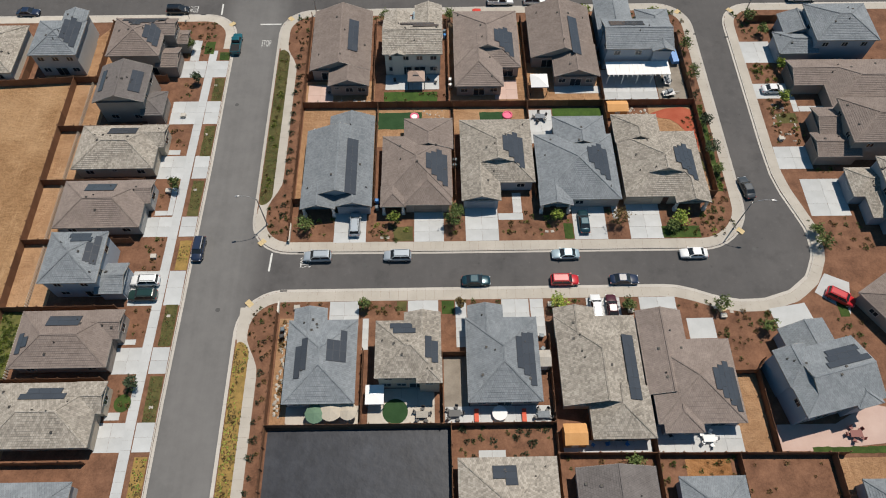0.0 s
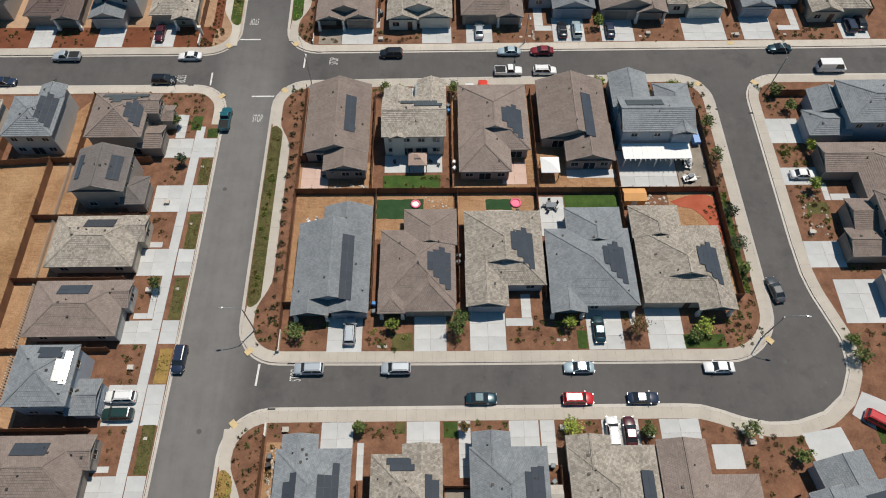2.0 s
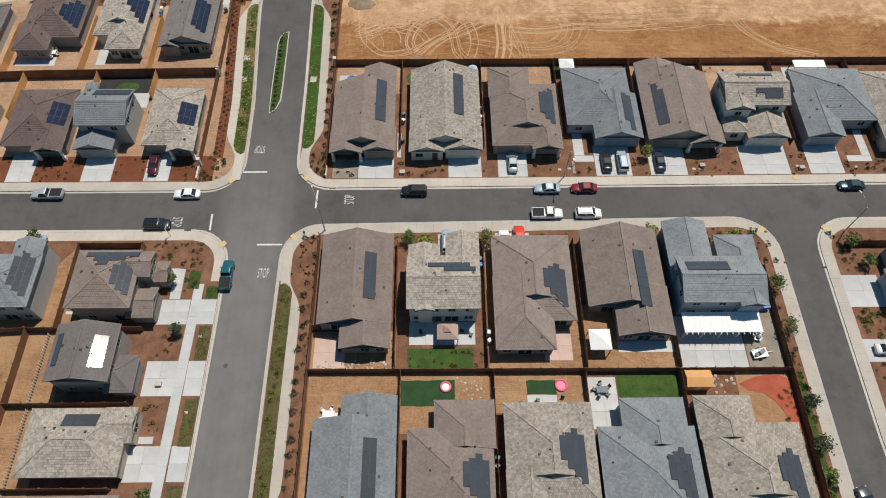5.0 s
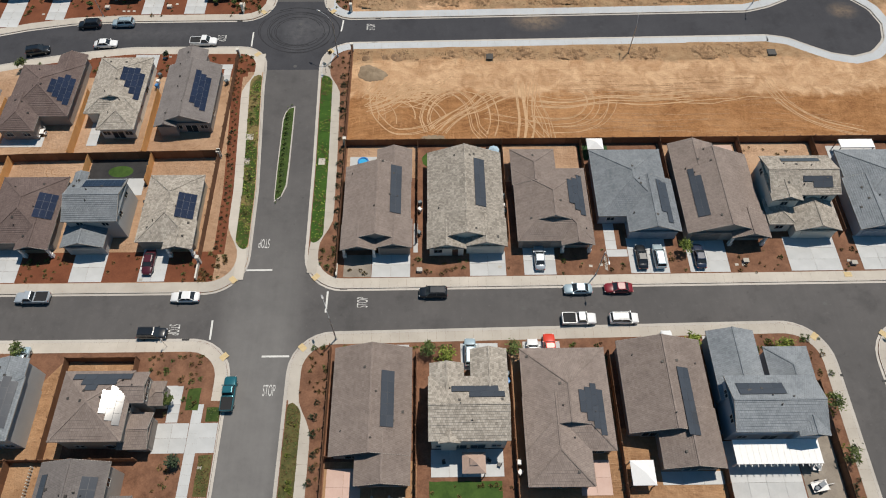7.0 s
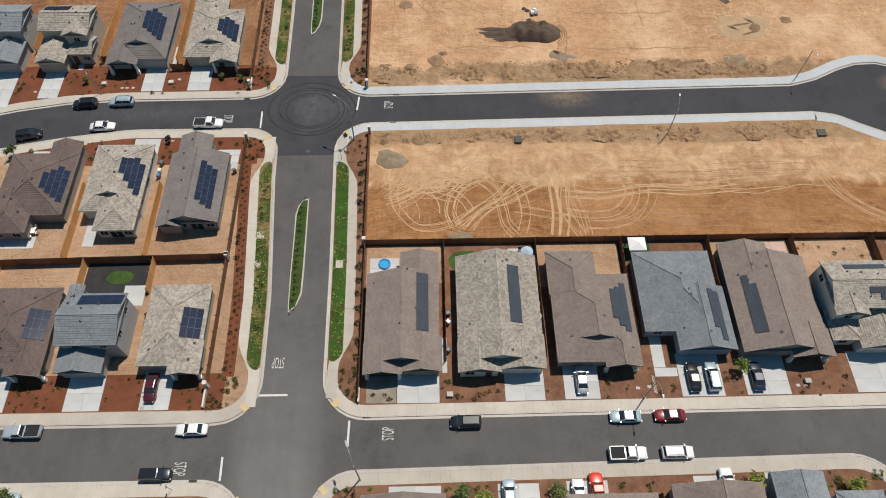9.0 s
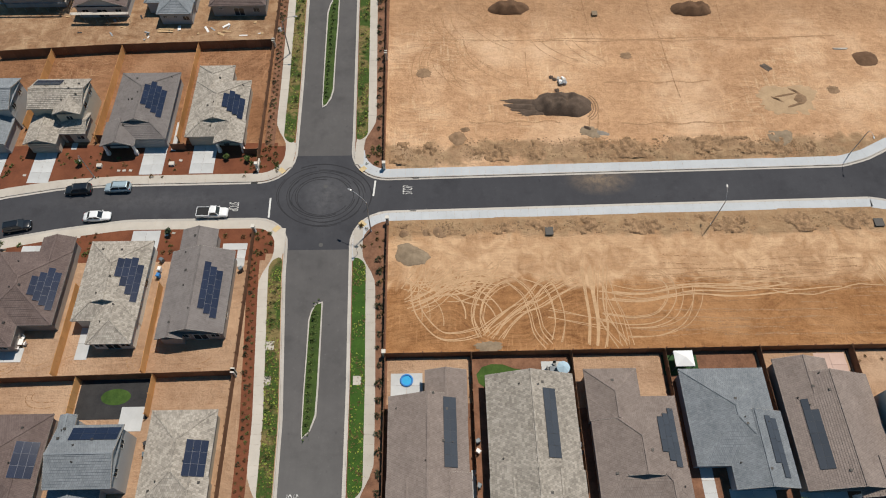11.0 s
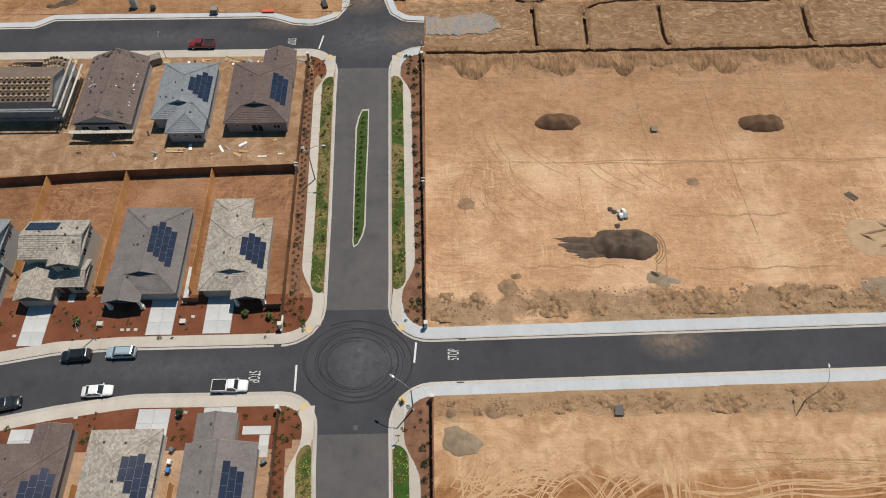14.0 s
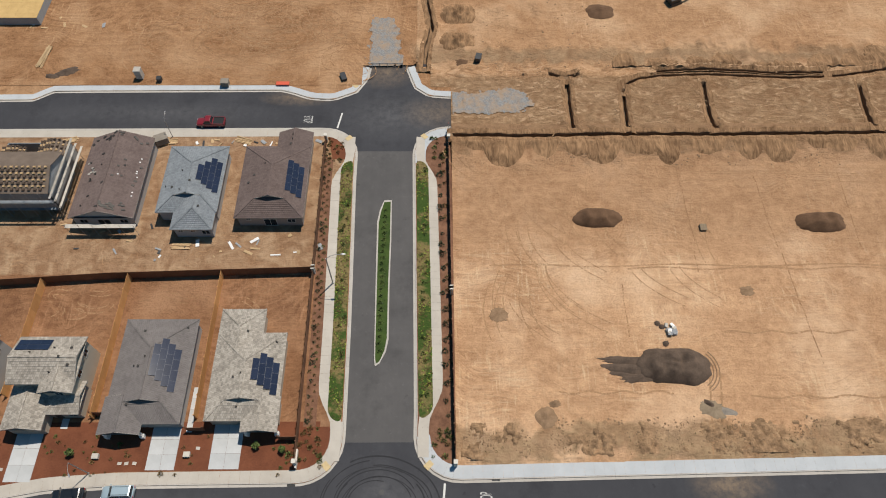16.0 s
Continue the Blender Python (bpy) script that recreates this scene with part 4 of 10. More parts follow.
def field(name, x0, y0, x1, y1, step, height, mat, label, keep=None):
    nx, ny = int((x1 - x0) / step), int((y1 - y0) / step)
    xs = [x0 + (x1 - x0) * i / nx for i in range(nx + 1)]
    ys = [y0 + (y1 - y0) * j / ny for j in range(ny + 1)]
    verts = [(x, y, height(x, y)) for y in ys for x in xs]
    faces = [(j * (nx + 1) + i, j * (nx + 1) + i + 1, (j + 1) * (nx + 1) + i + 1, (j + 1) * (nx + 1) + i) for j in range(ny) for i in range(nx) if not keep or keep(xs[i], ys[j])]
    me = bpy.data.meshes.new(name)
    me.from_pydata(verts, [], faces)
    me.materials.append(mat)
    me.shade_smooth()
    return tagged(new(name, me), label, "ground", kind="structure")


RING = offset(BULB, -0.5)


def inside(x, y, ring):
    hit = False
    for (ax, ay), (bx, by) in zip(ring, ring[1:] + ring[:1]):
        if (ay > y) != (by > y) and x < ax + (bx - ax) * (y - ay) / (by - ay):
            hit = not hit
    return hit


def by_kerb(x, y):
    # close to the third street or its turning circle
    if x > 58 and near_line(x, y, BULB) < 2.6:
        return True
    s = (x + 32) / 92.6
    return x < 64 and (182.5 + 1.8 * s - 2.3 < y < 190.1 + 1.8 * s + 2.5)


def on_street(x, y):
    s = (x + 32) / 92.6
    return (x < 64 and 182.5 + 1.8 * s - 0.4 < y < 190.1 + 1.8 * s + 0.4) or (x > 55 and inside(x, y, RING))


def lot_south(x, y):
    if by_kerb(x, y):
        return TOP + 0.006
    z = TOP + 0.05 + 0.05 * rough(x, y, 0.3) + 0.03 * rough(x, y, 1.1)
    if y > 177 - 1.5 * rough(x, 0, 0.1):
        z += max(0.0, 0.16 + 0.3 * rough(x, y, 0.55)) 
    z += bell(x, y, -19.5, 175.8, 3.0, 2.4, 0.35) + bell(x, y, -14.5, 179, 2.2, 1.0, 0.3)
    return z


TRENCH = [
    [(-25.5, 255.3), (-10, 255.2), (9, 255.6), (26, 255.4), (58, 255.9), (90, 257)],
    [(-2.2, 256), (-2.3, 263), (-2.2, 270)], [(-5.3, 272.2), (-2.4, 271.2), (0.1, 272.2)], [(8.5, 255.8), (8.7, 260.2), (9.3, 267.8)], [(26.2, 255.8), (25.7, 262), (26.2, 269.6)], [(57.5, 256.2), (57.7, 262.5), (58.5, 268.6)],
    [(9.3, 267.8), (10, 269.4), (13, 271.1), (17.8, 271.9), (27.4, 272.3), (45, 271.3), (54.6, 271.8), (66, 273.8), (90, 281)],
    [(17.5, 273.2), (27.8, 273.9), (41.8, 272.8), (52, 272.9)],
    [(-31.7, 274.6), (-31.4, 280.3), (-30.2, 286.5), (-31.5, 296), (-31.6, 330)],
]


def trench(x, y):
    # spoil thrown up beside the trenches
    d = min(near_line(x, y, t) for t in TRENCH)
    if d > 4:
        return 0.0
    return (0.3 + 0.5 * max(0.0, rough(x, y, 0.35)) + 0.2 * rough(x, y, 0.9)) * math.exp(-(((d - 1.5) / 0.8) ** 2))


def in_trench(x, y):
    return y > 250 and min(near_line(x, y, t) for t in TRENCH) < 0.8


def lot_north(x, y):
    if by_kerb(x, y):
        return TOP + 0.006
    z = TOP + 0.07 + 0.05 * rough(x, y, 0.25) + 0.025 * rough(x, y, 1.2)
    if y < 200:
        z += max(0.0, 0.12 + 0.4 * rough(x, y, 0.6)) * min(1.0, max(0.0, (201 + 2 * rough(x, 1, 0.2) - y) / 3))
    if y > 246:
        lobe = abs(rough(x, 2, 0.17)) * 9
        t = max(0.0, min(1.0, (y - 249.5 + lobe * 0.55) / 2.2))
        z += 0.7 * t + 0.28 * t * rough(x * 1.6, y * 0.5, 0.55)
    z += trench(x, y) if y > 250 else 0
    return z


def far_ground(x, y):
    z = TOP + 0.06 + 0.08 * rough(x, y, 0.2) + 0.04 * rough(x, y, 0.9)
    if x > -24 and y < 282:
        z += 0.2 * abs(rough(x, y, 0.5)) + 0.12 * abs(rough(x, y, 1.0)) + trench(x, y)
    elif x > -37:
        z += trench(x, y)
    if 274 < y < 283 and x > 10:
        z += 1.1 * max(0.0, rough(x * 1.4, y * 0.35, 0.45)) + 0.3 * abs(rough(x, y, 0.8))
    if -37 < x < -2 and y > 272:
        z += 0.9 * max(0.0, rough(x, y, 0.25)) + 0.3 * abs(rough(x, y, 0.7))
    return z


field("lot_graded_south", -25.3, 155.2, 110, 187.7, 0.5, lot_south, M_EARTHS, "bare graded ruddy earth lot with tyre tracks", lambda x, y: not on_street(x + 0.25, y + 0.25))
field("lot_graded_north", -26.3, 187.7, 110, 258.2, 0.5, lot_north, M_EARTH, "bare graded tan earth lot", lambda x, y: not on_street(x + 0.25, y + 0.25) and not (x < 60 and y < 190) and not in_trench(x + 0.25, y + 0.25))
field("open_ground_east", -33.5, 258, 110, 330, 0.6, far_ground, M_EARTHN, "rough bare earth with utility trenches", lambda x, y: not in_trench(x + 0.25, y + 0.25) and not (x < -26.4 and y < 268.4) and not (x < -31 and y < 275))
field("open_ground_west", -140, 269.4, -33.5, 330, 0.7, far_ground, M_EARTHR, "bare ruddy earth building site", lambda x, y: x < -45 or y > 274.5)
# open utility trenches with upright sides and crumbled lips
for line in TRENCH:
    pts = resample(line, 0.8)
    flat = 255.5 < line[0][1] < 256.5
    first, last = (Vector(pts[0]) - Vector(pts[1])).normalized(), (Vector(pts[-1]) - Vector(pts[-2])).normalized()
    pts = [tuple(Vector(pts[0]) + first * d) for d in (() if flat else (1.7, 0.9, 0.6))] + pts + [tuple(Vector(pts[-1]) + last * d) for d in (0.6, 0.9, 1.7)]
    g = Geo()
    rows = []
    for n, (x, y) in enumerate(pts):
        a, b = Vector(pts[max(n - 1, 0)]), Vector(pts[min(n + 1, len(pts) - 1)])
        way = (b - a).normalized()
        ground = lot_north if y < 258 else far_ground
        row = []
        for d, z in ((-1.75, -0.22), (-1.25, 0.03), (-0.62, 0.05), (-0.42, -0.05), (-0.36, None), (0.36, None), (0.42, -0.05), (0.62, 0.05), (1.25, 0.03), (1.75, -0.22)):
            if 15.5 < x < 52 and ((line is TRENCH[6] and d > 0.65) or (line is TRENCH[7] and d < -0.65)):
                d = math.copysign(0.75, d)
            if line in (TRENCH[6], TRENCH[7]) and abs(d) < 1:
                d *= 0.72
            d += 0.16 * rough(x + d * 3, y, 0.6)
            px, py = x - way.y * d, y + way.x * d
            row.append((px, py, -0.75 + 0.2 * rough(x, y, 0.7) if z is None and (flat or n > 2) and n < len(pts) - 3 else ground(px, py) - 0.1 if z is None else ground(px, py) + z + 0.06 * rough(px, py, 1.3)))
        rows.append(row)
    lip = Geo()
    for p, q in zip(rows, rows[1:]):
        for k in range(9):
            (g if 2 < k < 6 else lip).up([p[k], q[k], q[k + 1], p[k + 1]])
    thing("trench", g, M_TRENCH, "open utility trench with crumbling brown sides", "trench", "utility trenches", "structure", weld=True)
    thing("trench_lip", lip, M_SPOIL, "loose brown soil thrown up beside a trench", "soil", "trench lips", "structure", weld=True)
def heap(name, x, y, rx, ry, h, mat, label, rough_by=0.25, turn=0.0, flat=0.0):
    rnd = random.Random(int(x * 7 + y * 3))
    n, rings = 48, 12
    c, s = math.cos(radians(turn)), math.sin(radians(turn))
    verts, faces = [(0, 0, h)], []
    for k in range(1, rings + 1):
        t = k / rings
        for a in range(n):
            ang = 6.28318 * a / n
            wob = 1 + 0.14 * noise.noise(Vector((math.cos(ang) * 1.7 + x, math.sin(ang) * 1.7 + y, 0))) + (0.3 if h < 0.5 else 0.08) * noise.noise(Vector((math.cos(ang) * 5 + x, math.sin(ang) * 5 + y, 2)))
            q = 0.78
            px = rx * t * wob * math.copysign(abs(math.cos(ang)) ** q, math.cos(ang))
            py = ry * t * wob * math.copysign(abs(math.sin(ang)) ** q, math.sin(ang))
            z = h * (1 - max(0.0, t - flat) ** 1.3 / (1 - flat) ** 1.3) * (1 + 0.16 * math.sin(px * 2.3 + x)) + rough_by * h * noise.noise(Vector((px * 0.8 + x, py * 0.8, 1))) * (1 - t)
            verts.append((px * c - py * s, px * s + py * c, z if k < rings else -0.15))
    faces += [(0, 1 + a, 1 + (a + 1) % n) for a in range(n)]
    for k in range(rings - 1):
        for a in range(n):
            p, q = 1 + k * n + a, 1 + k * n + (a + 1) % n
            faces.append((p, p + n, q + n, q))
    me = bpy.data.meshes.new(name)
    me.from_pydata(verts, [], faces)
    me.materials.append(mat)
    me.shade_smooth()
    ob = new(name, me)
    ob.location = (x, y, 0.22)
    return tagged(ob, label, "soil mound")


def ragged(ring, by=0.9):
    # a test for lying within a ring whose rim wanders
    return lambda x, y: inside(x + by * rough(x, y, 0.7) + 0.5 * by * rough(x, y, 1.9), y + by * rough(y, x, 0.8) + 0.5 * by * rough(y, x, 2.1), ring)


field("gravel_apron", -26, 259, -7, 270, 0.25, lambda x, y: far_ground(x, y) + 0.13, M_CRUSHED, "grey crushed gravel at the end of the pavement", ragged([(-27, 267.6), (-22.6, 266.8), (-14, 268.3), (-11.5, 266.8), (-9.1, 264), (-12.4, 261.7), (-20, 261.2), (-27, 261.4)]))
field("gravel_track", -46, 274.8, -34, 293, 0.25, lambda x, y: far_ground(x, y) + 0.13, M_CRUSHED, "grey gravel track beyond the barrier", ragged([(-43.4, 274), (-37.2, 274), (-36.8, 277), (-37.8, 285), (-39, 290), (-43, 290), (-44, 284)], 1.3))
heap("soil_mound", 0.0, 236.2, 4.5, 2.2, 1.5, M_PILE, "low oval mound of dark brown soil", 0.2, 0, 0.4)
heap("soil_mound", 40.6, 235.2, 4.7, 2.3, 1.5, M_PILE, "low oval mound of dark brown soil", 0.2, 0, 0.4)
heap("soil_mound", 7.5, 291.8, 3.3, 2.5, 0.9, M_PILE, "low oval mound of dark brown soil")
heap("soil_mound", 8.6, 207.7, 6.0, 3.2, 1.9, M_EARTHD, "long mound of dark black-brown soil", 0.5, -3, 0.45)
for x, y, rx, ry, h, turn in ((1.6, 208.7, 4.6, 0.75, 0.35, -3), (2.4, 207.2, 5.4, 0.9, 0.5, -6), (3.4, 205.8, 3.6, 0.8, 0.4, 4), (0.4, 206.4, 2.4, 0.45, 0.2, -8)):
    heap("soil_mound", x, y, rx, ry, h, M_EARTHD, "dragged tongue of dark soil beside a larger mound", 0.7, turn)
heap("gravel_mound", 13.7, 200.6, 2.3, 1.5, 0.25, M_GREYSOIL, "flat spread of grey-brown gravel", 0.5, -20)
heap("gravel_mound", 15.8, 200.3, 1.6, 0.6, 0.2, M_GRAVEL, "flat tongue of grey gravel", 0.5, -14)
heap("gravel_mound", 13.2, 201.5, 1.0, 0.5, 0.5, M_EARTHD, "small dark mound of gravel", 0.3, -35)
heap("soil_mound", -12.4, 199.4, 1.9, 1.7, 0.5, M_SCRAPE, "low mound of scraped brown soil", 0.8, 30)
heap("soil_mound", -10.8, 201.6, 0.9, 0.6, 0.4, M_SCRAPE, "small mound of scraped brown soil", 0.8, 10)


def clumps(name, x0, y0, x1, y1, ground, label, bar, rim):
    # broken ground along a lot edge, thrown up in uneven lumps; rim(x, y): how far inside the strip
    def shape(x, y):
        return rough(x, y, 0.24) + 0.5 * rough(y, x, 0.85) + 0.3 * rough(x, y, 1.9) - 0.8 * max(0.0, 0.6 - rim(x, y))

    def height(x, y):
        t = max(0.0, min(1.0, (shape(x, y) - bar) / 0.3))
        return ground(x, y) - 0.06 + t * (0.14 + 0.5 * abs(rough(x, y, 0.9)) + 0.35 * abs(rough(y, x, 2.2)))

    field(name, x0, y0, x1, y1, 0.22, height, M_CLUMP, label, lambda x, y: shape(x, y) > bar - 0.04 and rim(x, y) > 0.05 and not on_street(x, y))


def street_side(x):
    return 1.8 * (x + 32) / 92.6


clumps("rough_edge_north", -25.6, 192.6, 62, 199.4, lot_north, "rough lumps of brown soil along the graded lot", 0.1, lambda x, y: min(y - 192.7 - street_side(x), 199.2 - y))
clumps("rough_edge_south", -24.8, 176.6, 62, 182, lot_south, "rough lumps of brown soil along the tracked lot", 0.14, lambda x, y: min(180.1 + street_side(x) - y, y - 176.8))
heap("gravel_mound", 54.7, 208.5, 6.6, 4.3, 0.07, M_TANSOIL, "thin round spread of grey-tan soil", 0.3)
heap("soil_mound", 57.2, 208.6, 1.5, 1.2, 0.6, M_SCRAPE, "curled mound of scraped soil", 0.8, 40)
for x, y, rx, ry, turn in ((54.4, 209.6, 2.6, 0.35, 12), (56.0, 207.0, 2.2, 0.35, 18), (52.6, 208.4, 1.8, 0.3, -35), (56.6, 210.6, 1.5, 0.35, -40)):
    heap("soil_mound", x, y, rx, ry, 0.3, M_SCRAPE, "curved ridge of scraped soil", 0.6, turn)
heap("soil_mound", 64.7, 210.9, 1.3, 1.1, 0.4, M_SCRAPE, "small scraped mound of brown soil", 0.9)
heap("gravel_mound", 50.6, 198.4, 2.7, 2.3, 0.45, M_GREYSOIL, "low mound of grey-tan soil", 0.7)
heap("soil_mound", 74.2, 219.6, 2.7, 2.2, 0.5, M_PILE, "low mound of brown soil", 0.7)
heap("soil_mound", -18.8, 216.9, 1.6, 1.4, 0.3, M_SCRAPE, "small scraped mound of brown soil", 0.5)
heap("soil_mound", 23.8, 221.2, 1.3, 1.0, 0.35, M_SCRAPE, "small mound of brown soil", 0.5)
heap("gravel_mound", -20.9, 174.0, 3.2, 2.6, 0.5, M_GREYSOIL, "low scraped mound of grey-brown soil", 0.9)
for x, y, r in ((-18.9, 178.0, 1.4), (-16.2, 178.1, 1.5), (-22.5, 178.0, 1.1)):
    heap("soil_mound", x, y, r, 0.85 * r, 0.5, M_SCRAPE, "low lump of scraped brown soil", 0.8, 6)
heap("gravel_mound", -8.6, 156.3, 2.4, 0.9, 0.15, M_GREYSOIL, "thin spill of grey gravel beside a fence", 0.4)
heap("soil_mound", -24.4, 291.0, 4.2, 3.6, 1.3, M_SPOIL, "ridge of loose tan soil", 0.9)
heap("soil_mound", -24.6, 282.3, 4.4, 2.9, 1.2, M_SPOIL, "ridge of loose tan soil", 0.9)
heap("soil_mound", -23.9, 275.9, 1.6, 1.1, 0.4, M_PILE, "small dark soil heap", 0.4)


CUTS = (
    ((16.4, 247.3), (16.7, 230.7)), ((30.8, 245.9), (31.3, 229.9)), ((47.0, 246.8), (46.2, 229.9)), ((31.7, 228.7), (33.0, 208.1)), ((16.3, 229.2), (16.2, 224.9)), ((2.6, 222.7), (2.4, 212.8)),
)


# looping tyre tracks on the ruddy lot
TRACKS = []


def tyre_track(pts, gap=1.5, wide=0.22, ground=lot_south, mat=M_TRACK):
    g = Geo()
    TRACKS.append(1)
    lift = 0.012 + 0.0007 * (len(TRACKS) % 36)
    for side in (-gap / 2, gap / 2) if gap else (0.0,):
        a, b = offset(pts, side - wide / 2), offset(pts, side + wide / 2)
        for n in range(len(pts) - 1):
            q = [a[n], a[n + 1], b[n + 1], b[n]]
            g.up([(x, y, ground(x, y) + lift) for x, y in q])
    thing("tyre_track", g, mat, "pale pair of tyre tracks pressed into bare earth", "tyre track", "tyre tracks", "structure")


def arc(cx, cy, rx, ry, a0, a1, n=26, turn=0.0):
    c, s = math.cos(radians(turn)), math.sin(radians(turn))
    out = []
    for k in range(n + 1):
        a = radians(a0 + (a1 - a0) * k / n)
        x, y = rx * math.cos(a), ry * math.sin(a)
        out.append((cx + x * c - y * s, cy + x * s + y * c))
    return out


def spline(pts, n=7):
    # a smooth curve through waypoints
    p = [Vector(v) for v in [pts[0]] + list(pts) + [pts[-1]]]
    out = []
    for a, b, c, d in zip(p, p[1:], p[2:], p[3:]):
        for k in range(n):
            t = k / n
            out.append(tuple(0.5 * (2 * b + (c - a) * t + (2 * a - 5 * b + 4 * c - d) * t * t + (3 * b - a - 3 * c + d) * t * t * t)))
    return out + [tuple(p[-1])]


def bundle_of_tracks(pts, copies, spread, gap=1.4, wide=0.15):
    for k in range(copies):
        ax, ay = rnd.gauss(0, spread), rnd.gauss(0, spread * 0.6)
        bx, by = rnd.gauss(0, spread), rnd.gauss(0, spread * 0.6)
        m = len(pts) - 1
        tyre_track(spline([(x + ax + (bx - ax) * i / m, max(155.9, y + ay + (by - ay) * i / m)) for i, (x, y) in enumerate(pts)]), gap * rnd.uniform(0.8, 1.2), wide * rnd.uniform(0.7, 1.3))


rnd = random.Random(61)
bundle_of_tracks([(-20.3, 168), (-19.9, 163.5), (-18.4, 160.6), (-16.1, 158.4), (-13.1, 158.2), (-10, 159)], 2, 0.35)
bundle_of_tracks([(-21, 164.5), (-18, 165.6), (-15, 167.4), (-11, 168.3), (-7, 167.6)], 5, 0.9, 1.2, 0.22)
bundle_of_tracks([(-9.3, 158.3), (-10.3, 161.5), (-9.4, 165.2), (-7.2, 167.8), (-5, 169)], 4, 0.6)
bundle_of_tracks([(-8.8, 158.5), (-7, 160.2), (-4.8, 162), (-1.6, 164.5), (1.2, 167.6), (3.9, 168.9)], 5, 0.6)
bundle_of_tracks([(-7, 157.8), (-5.4, 160.2), (-2.7, 162.6), (0.4, 163.8), (3.2, 165.7), (7.6, 168.2)], 3, 0.7)
bundle_of_tracks([(-4, 168.4), (-1.5, 165.7), (-0.7, 162), (-0.4, 158.9), (1.0, 156.6)], 2, 0.4)
bundle_of_tracks([(2.0, 157.1), (3, 160.7), (2.6, 165), (1.2, 167.6), (-2, 169)], 2, 0.4)
bundle_of_tracks([(9.1, 170.8), (8.9, 165.6), (8.8, 160.6), (8, 156)], 3, 0.35, 1.4, 0.22)
bundle_of_tracks([(11.4, 170.7), (10.5, 164.3), (10.5, 159.3), (9.8, 156)], 3, 0.3, 1.4, 0.22)
bundle_of_tracks([(11.8, 168.1), (12.4, 164.3), (13.5, 160.5), (14, 156)], 2, 0.4)
bundle_of_tracks([(10.9, 161.8), (11.7, 158.7), (12.6, 156)], 2, 0.5)
bundle_of_tracks([(10.5, 161.2), (15.5, 160.5), (19.8, 161.4), (22.4, 164.7), (22.3, 167.9), (20, 169.6)], 2, 0.4)
bundle_of_tracks([(14.2, 158.4), (19.4, 158.6), (23.7, 160.3), (26.1, 163.4), (27.1, 166.6)], 2, 0.4)
bundle_of_tracks([(1.3, 161.9), (6.4, 160.9), (11.4, 159.9)], 2, 0.4)
bundle_of_tracks([(12, 166), (18, 165.2), (26, 166.4), (34, 165.8), (42, 166.6)], 3, 1.2, 1.5, 0.2)
bundle_of_tracks([(60, 171), (62, 165), (67, 160), (75, 157)], 4, 0.8)
rnd = random.Random(29)
for k in range(46):
    # short swerving marks where machines have turned at the pale edge
    x0, y0, a = rnd.uniform(-22.5, -9), rnd.gauss(166.8, 1.5), rnd.uniform(-0.9, 1.3)
    n, bow = rnd.randint(5, 9), rnd.uniform(-0.16, 0.16)
    pts = [(x0, y0)]
    for d in range(n):
        a += bow
        pts.append((pts[-1][0] + 0.7 * math.cos(a), max(157.0, pts[-1][1] + 0.7 * math.sin(a))))
    tyre_track(pts, 0.0 if k % 2 else 1.3, rnd.uniform(0.13, 0.26), lot_south, M_TRACK)
for y, x0, x1, sag in ((169.2, 28, 44, 0.3), (168.2, 27.5, 46, 0.2), (167.1, 28, 43, -0.2), (166.2, 22, 52, 0.5), (165.6, 40, 62, -0.9), (160.7, 14, 46, 0.2), (158.8, 16, 40, -0.2), (162.1, 20, 50, 0.15), (157.6, 30, 62, 0.1)):
    # long single marks dragged along the lot
    tyre_track([(x0 + (x1 - x0) * d / 16, y + sag * math.sin(d * 0.4) + 0.1 * math.sin(d * 1.7 + y)) for d in range(17)], 0.0, 0.2, lot_south, M_TRACK if y > 165 else M_LOOP)
rnd = random.Random(17)
for k in range(34):
    # faint marks dragged along the lot
    x0, y0, n = rnd.uniform(14, 60), rnd.uniform(158, 172), rnd.randint(4, 12)
    tyre_track([(x0 + 1.5 * d, y0 + 0.5 * math.sin(d / 4 + k)) for d in range(n)], 1.6, 0.13, lot_south, (M_LOOP, M_RUT, M_LOOP)[k % 3])
for a in ([(13.0 + 0.2 * k, 193.5 + 1.2 * k) for k in range(12)],):
    tyre_track(a, 1.7, 0.3, lot_north, M_LOOP)
for y, x0, x1 in ((226.3, -20, 70), (225.7, 4, 60), (213.6, 18, 40), (203.4, -10, 8), (202.6, 20, 46)):
    # blade lines across the graded lot
    tyre_track([(x0 + (x1 - x0) * d / 30, y + 0.25 * math.sin(d * 0.7 + y)) for d in range(31)], 0.0, 0.3, lot_north, M_LOOP)
# banks of spoil pushed out in lobes beside the trenches
rnd = random.Random(8)
LOBES = [(-16.2, 4.2, 5.8), (2.5, 4.0, 5.0)] + [(x + rnd.uniform(-0.7, 0.7), rnd.uniform(2.0, 4.4), rnd.uniform(1.6, 5.2)) for x in (-20, -16.5, -9, -2, 3, 8.5, 11, 16, 24, 31, 37, 45, 49, 57, 64, 69, 77, 84, 92)]


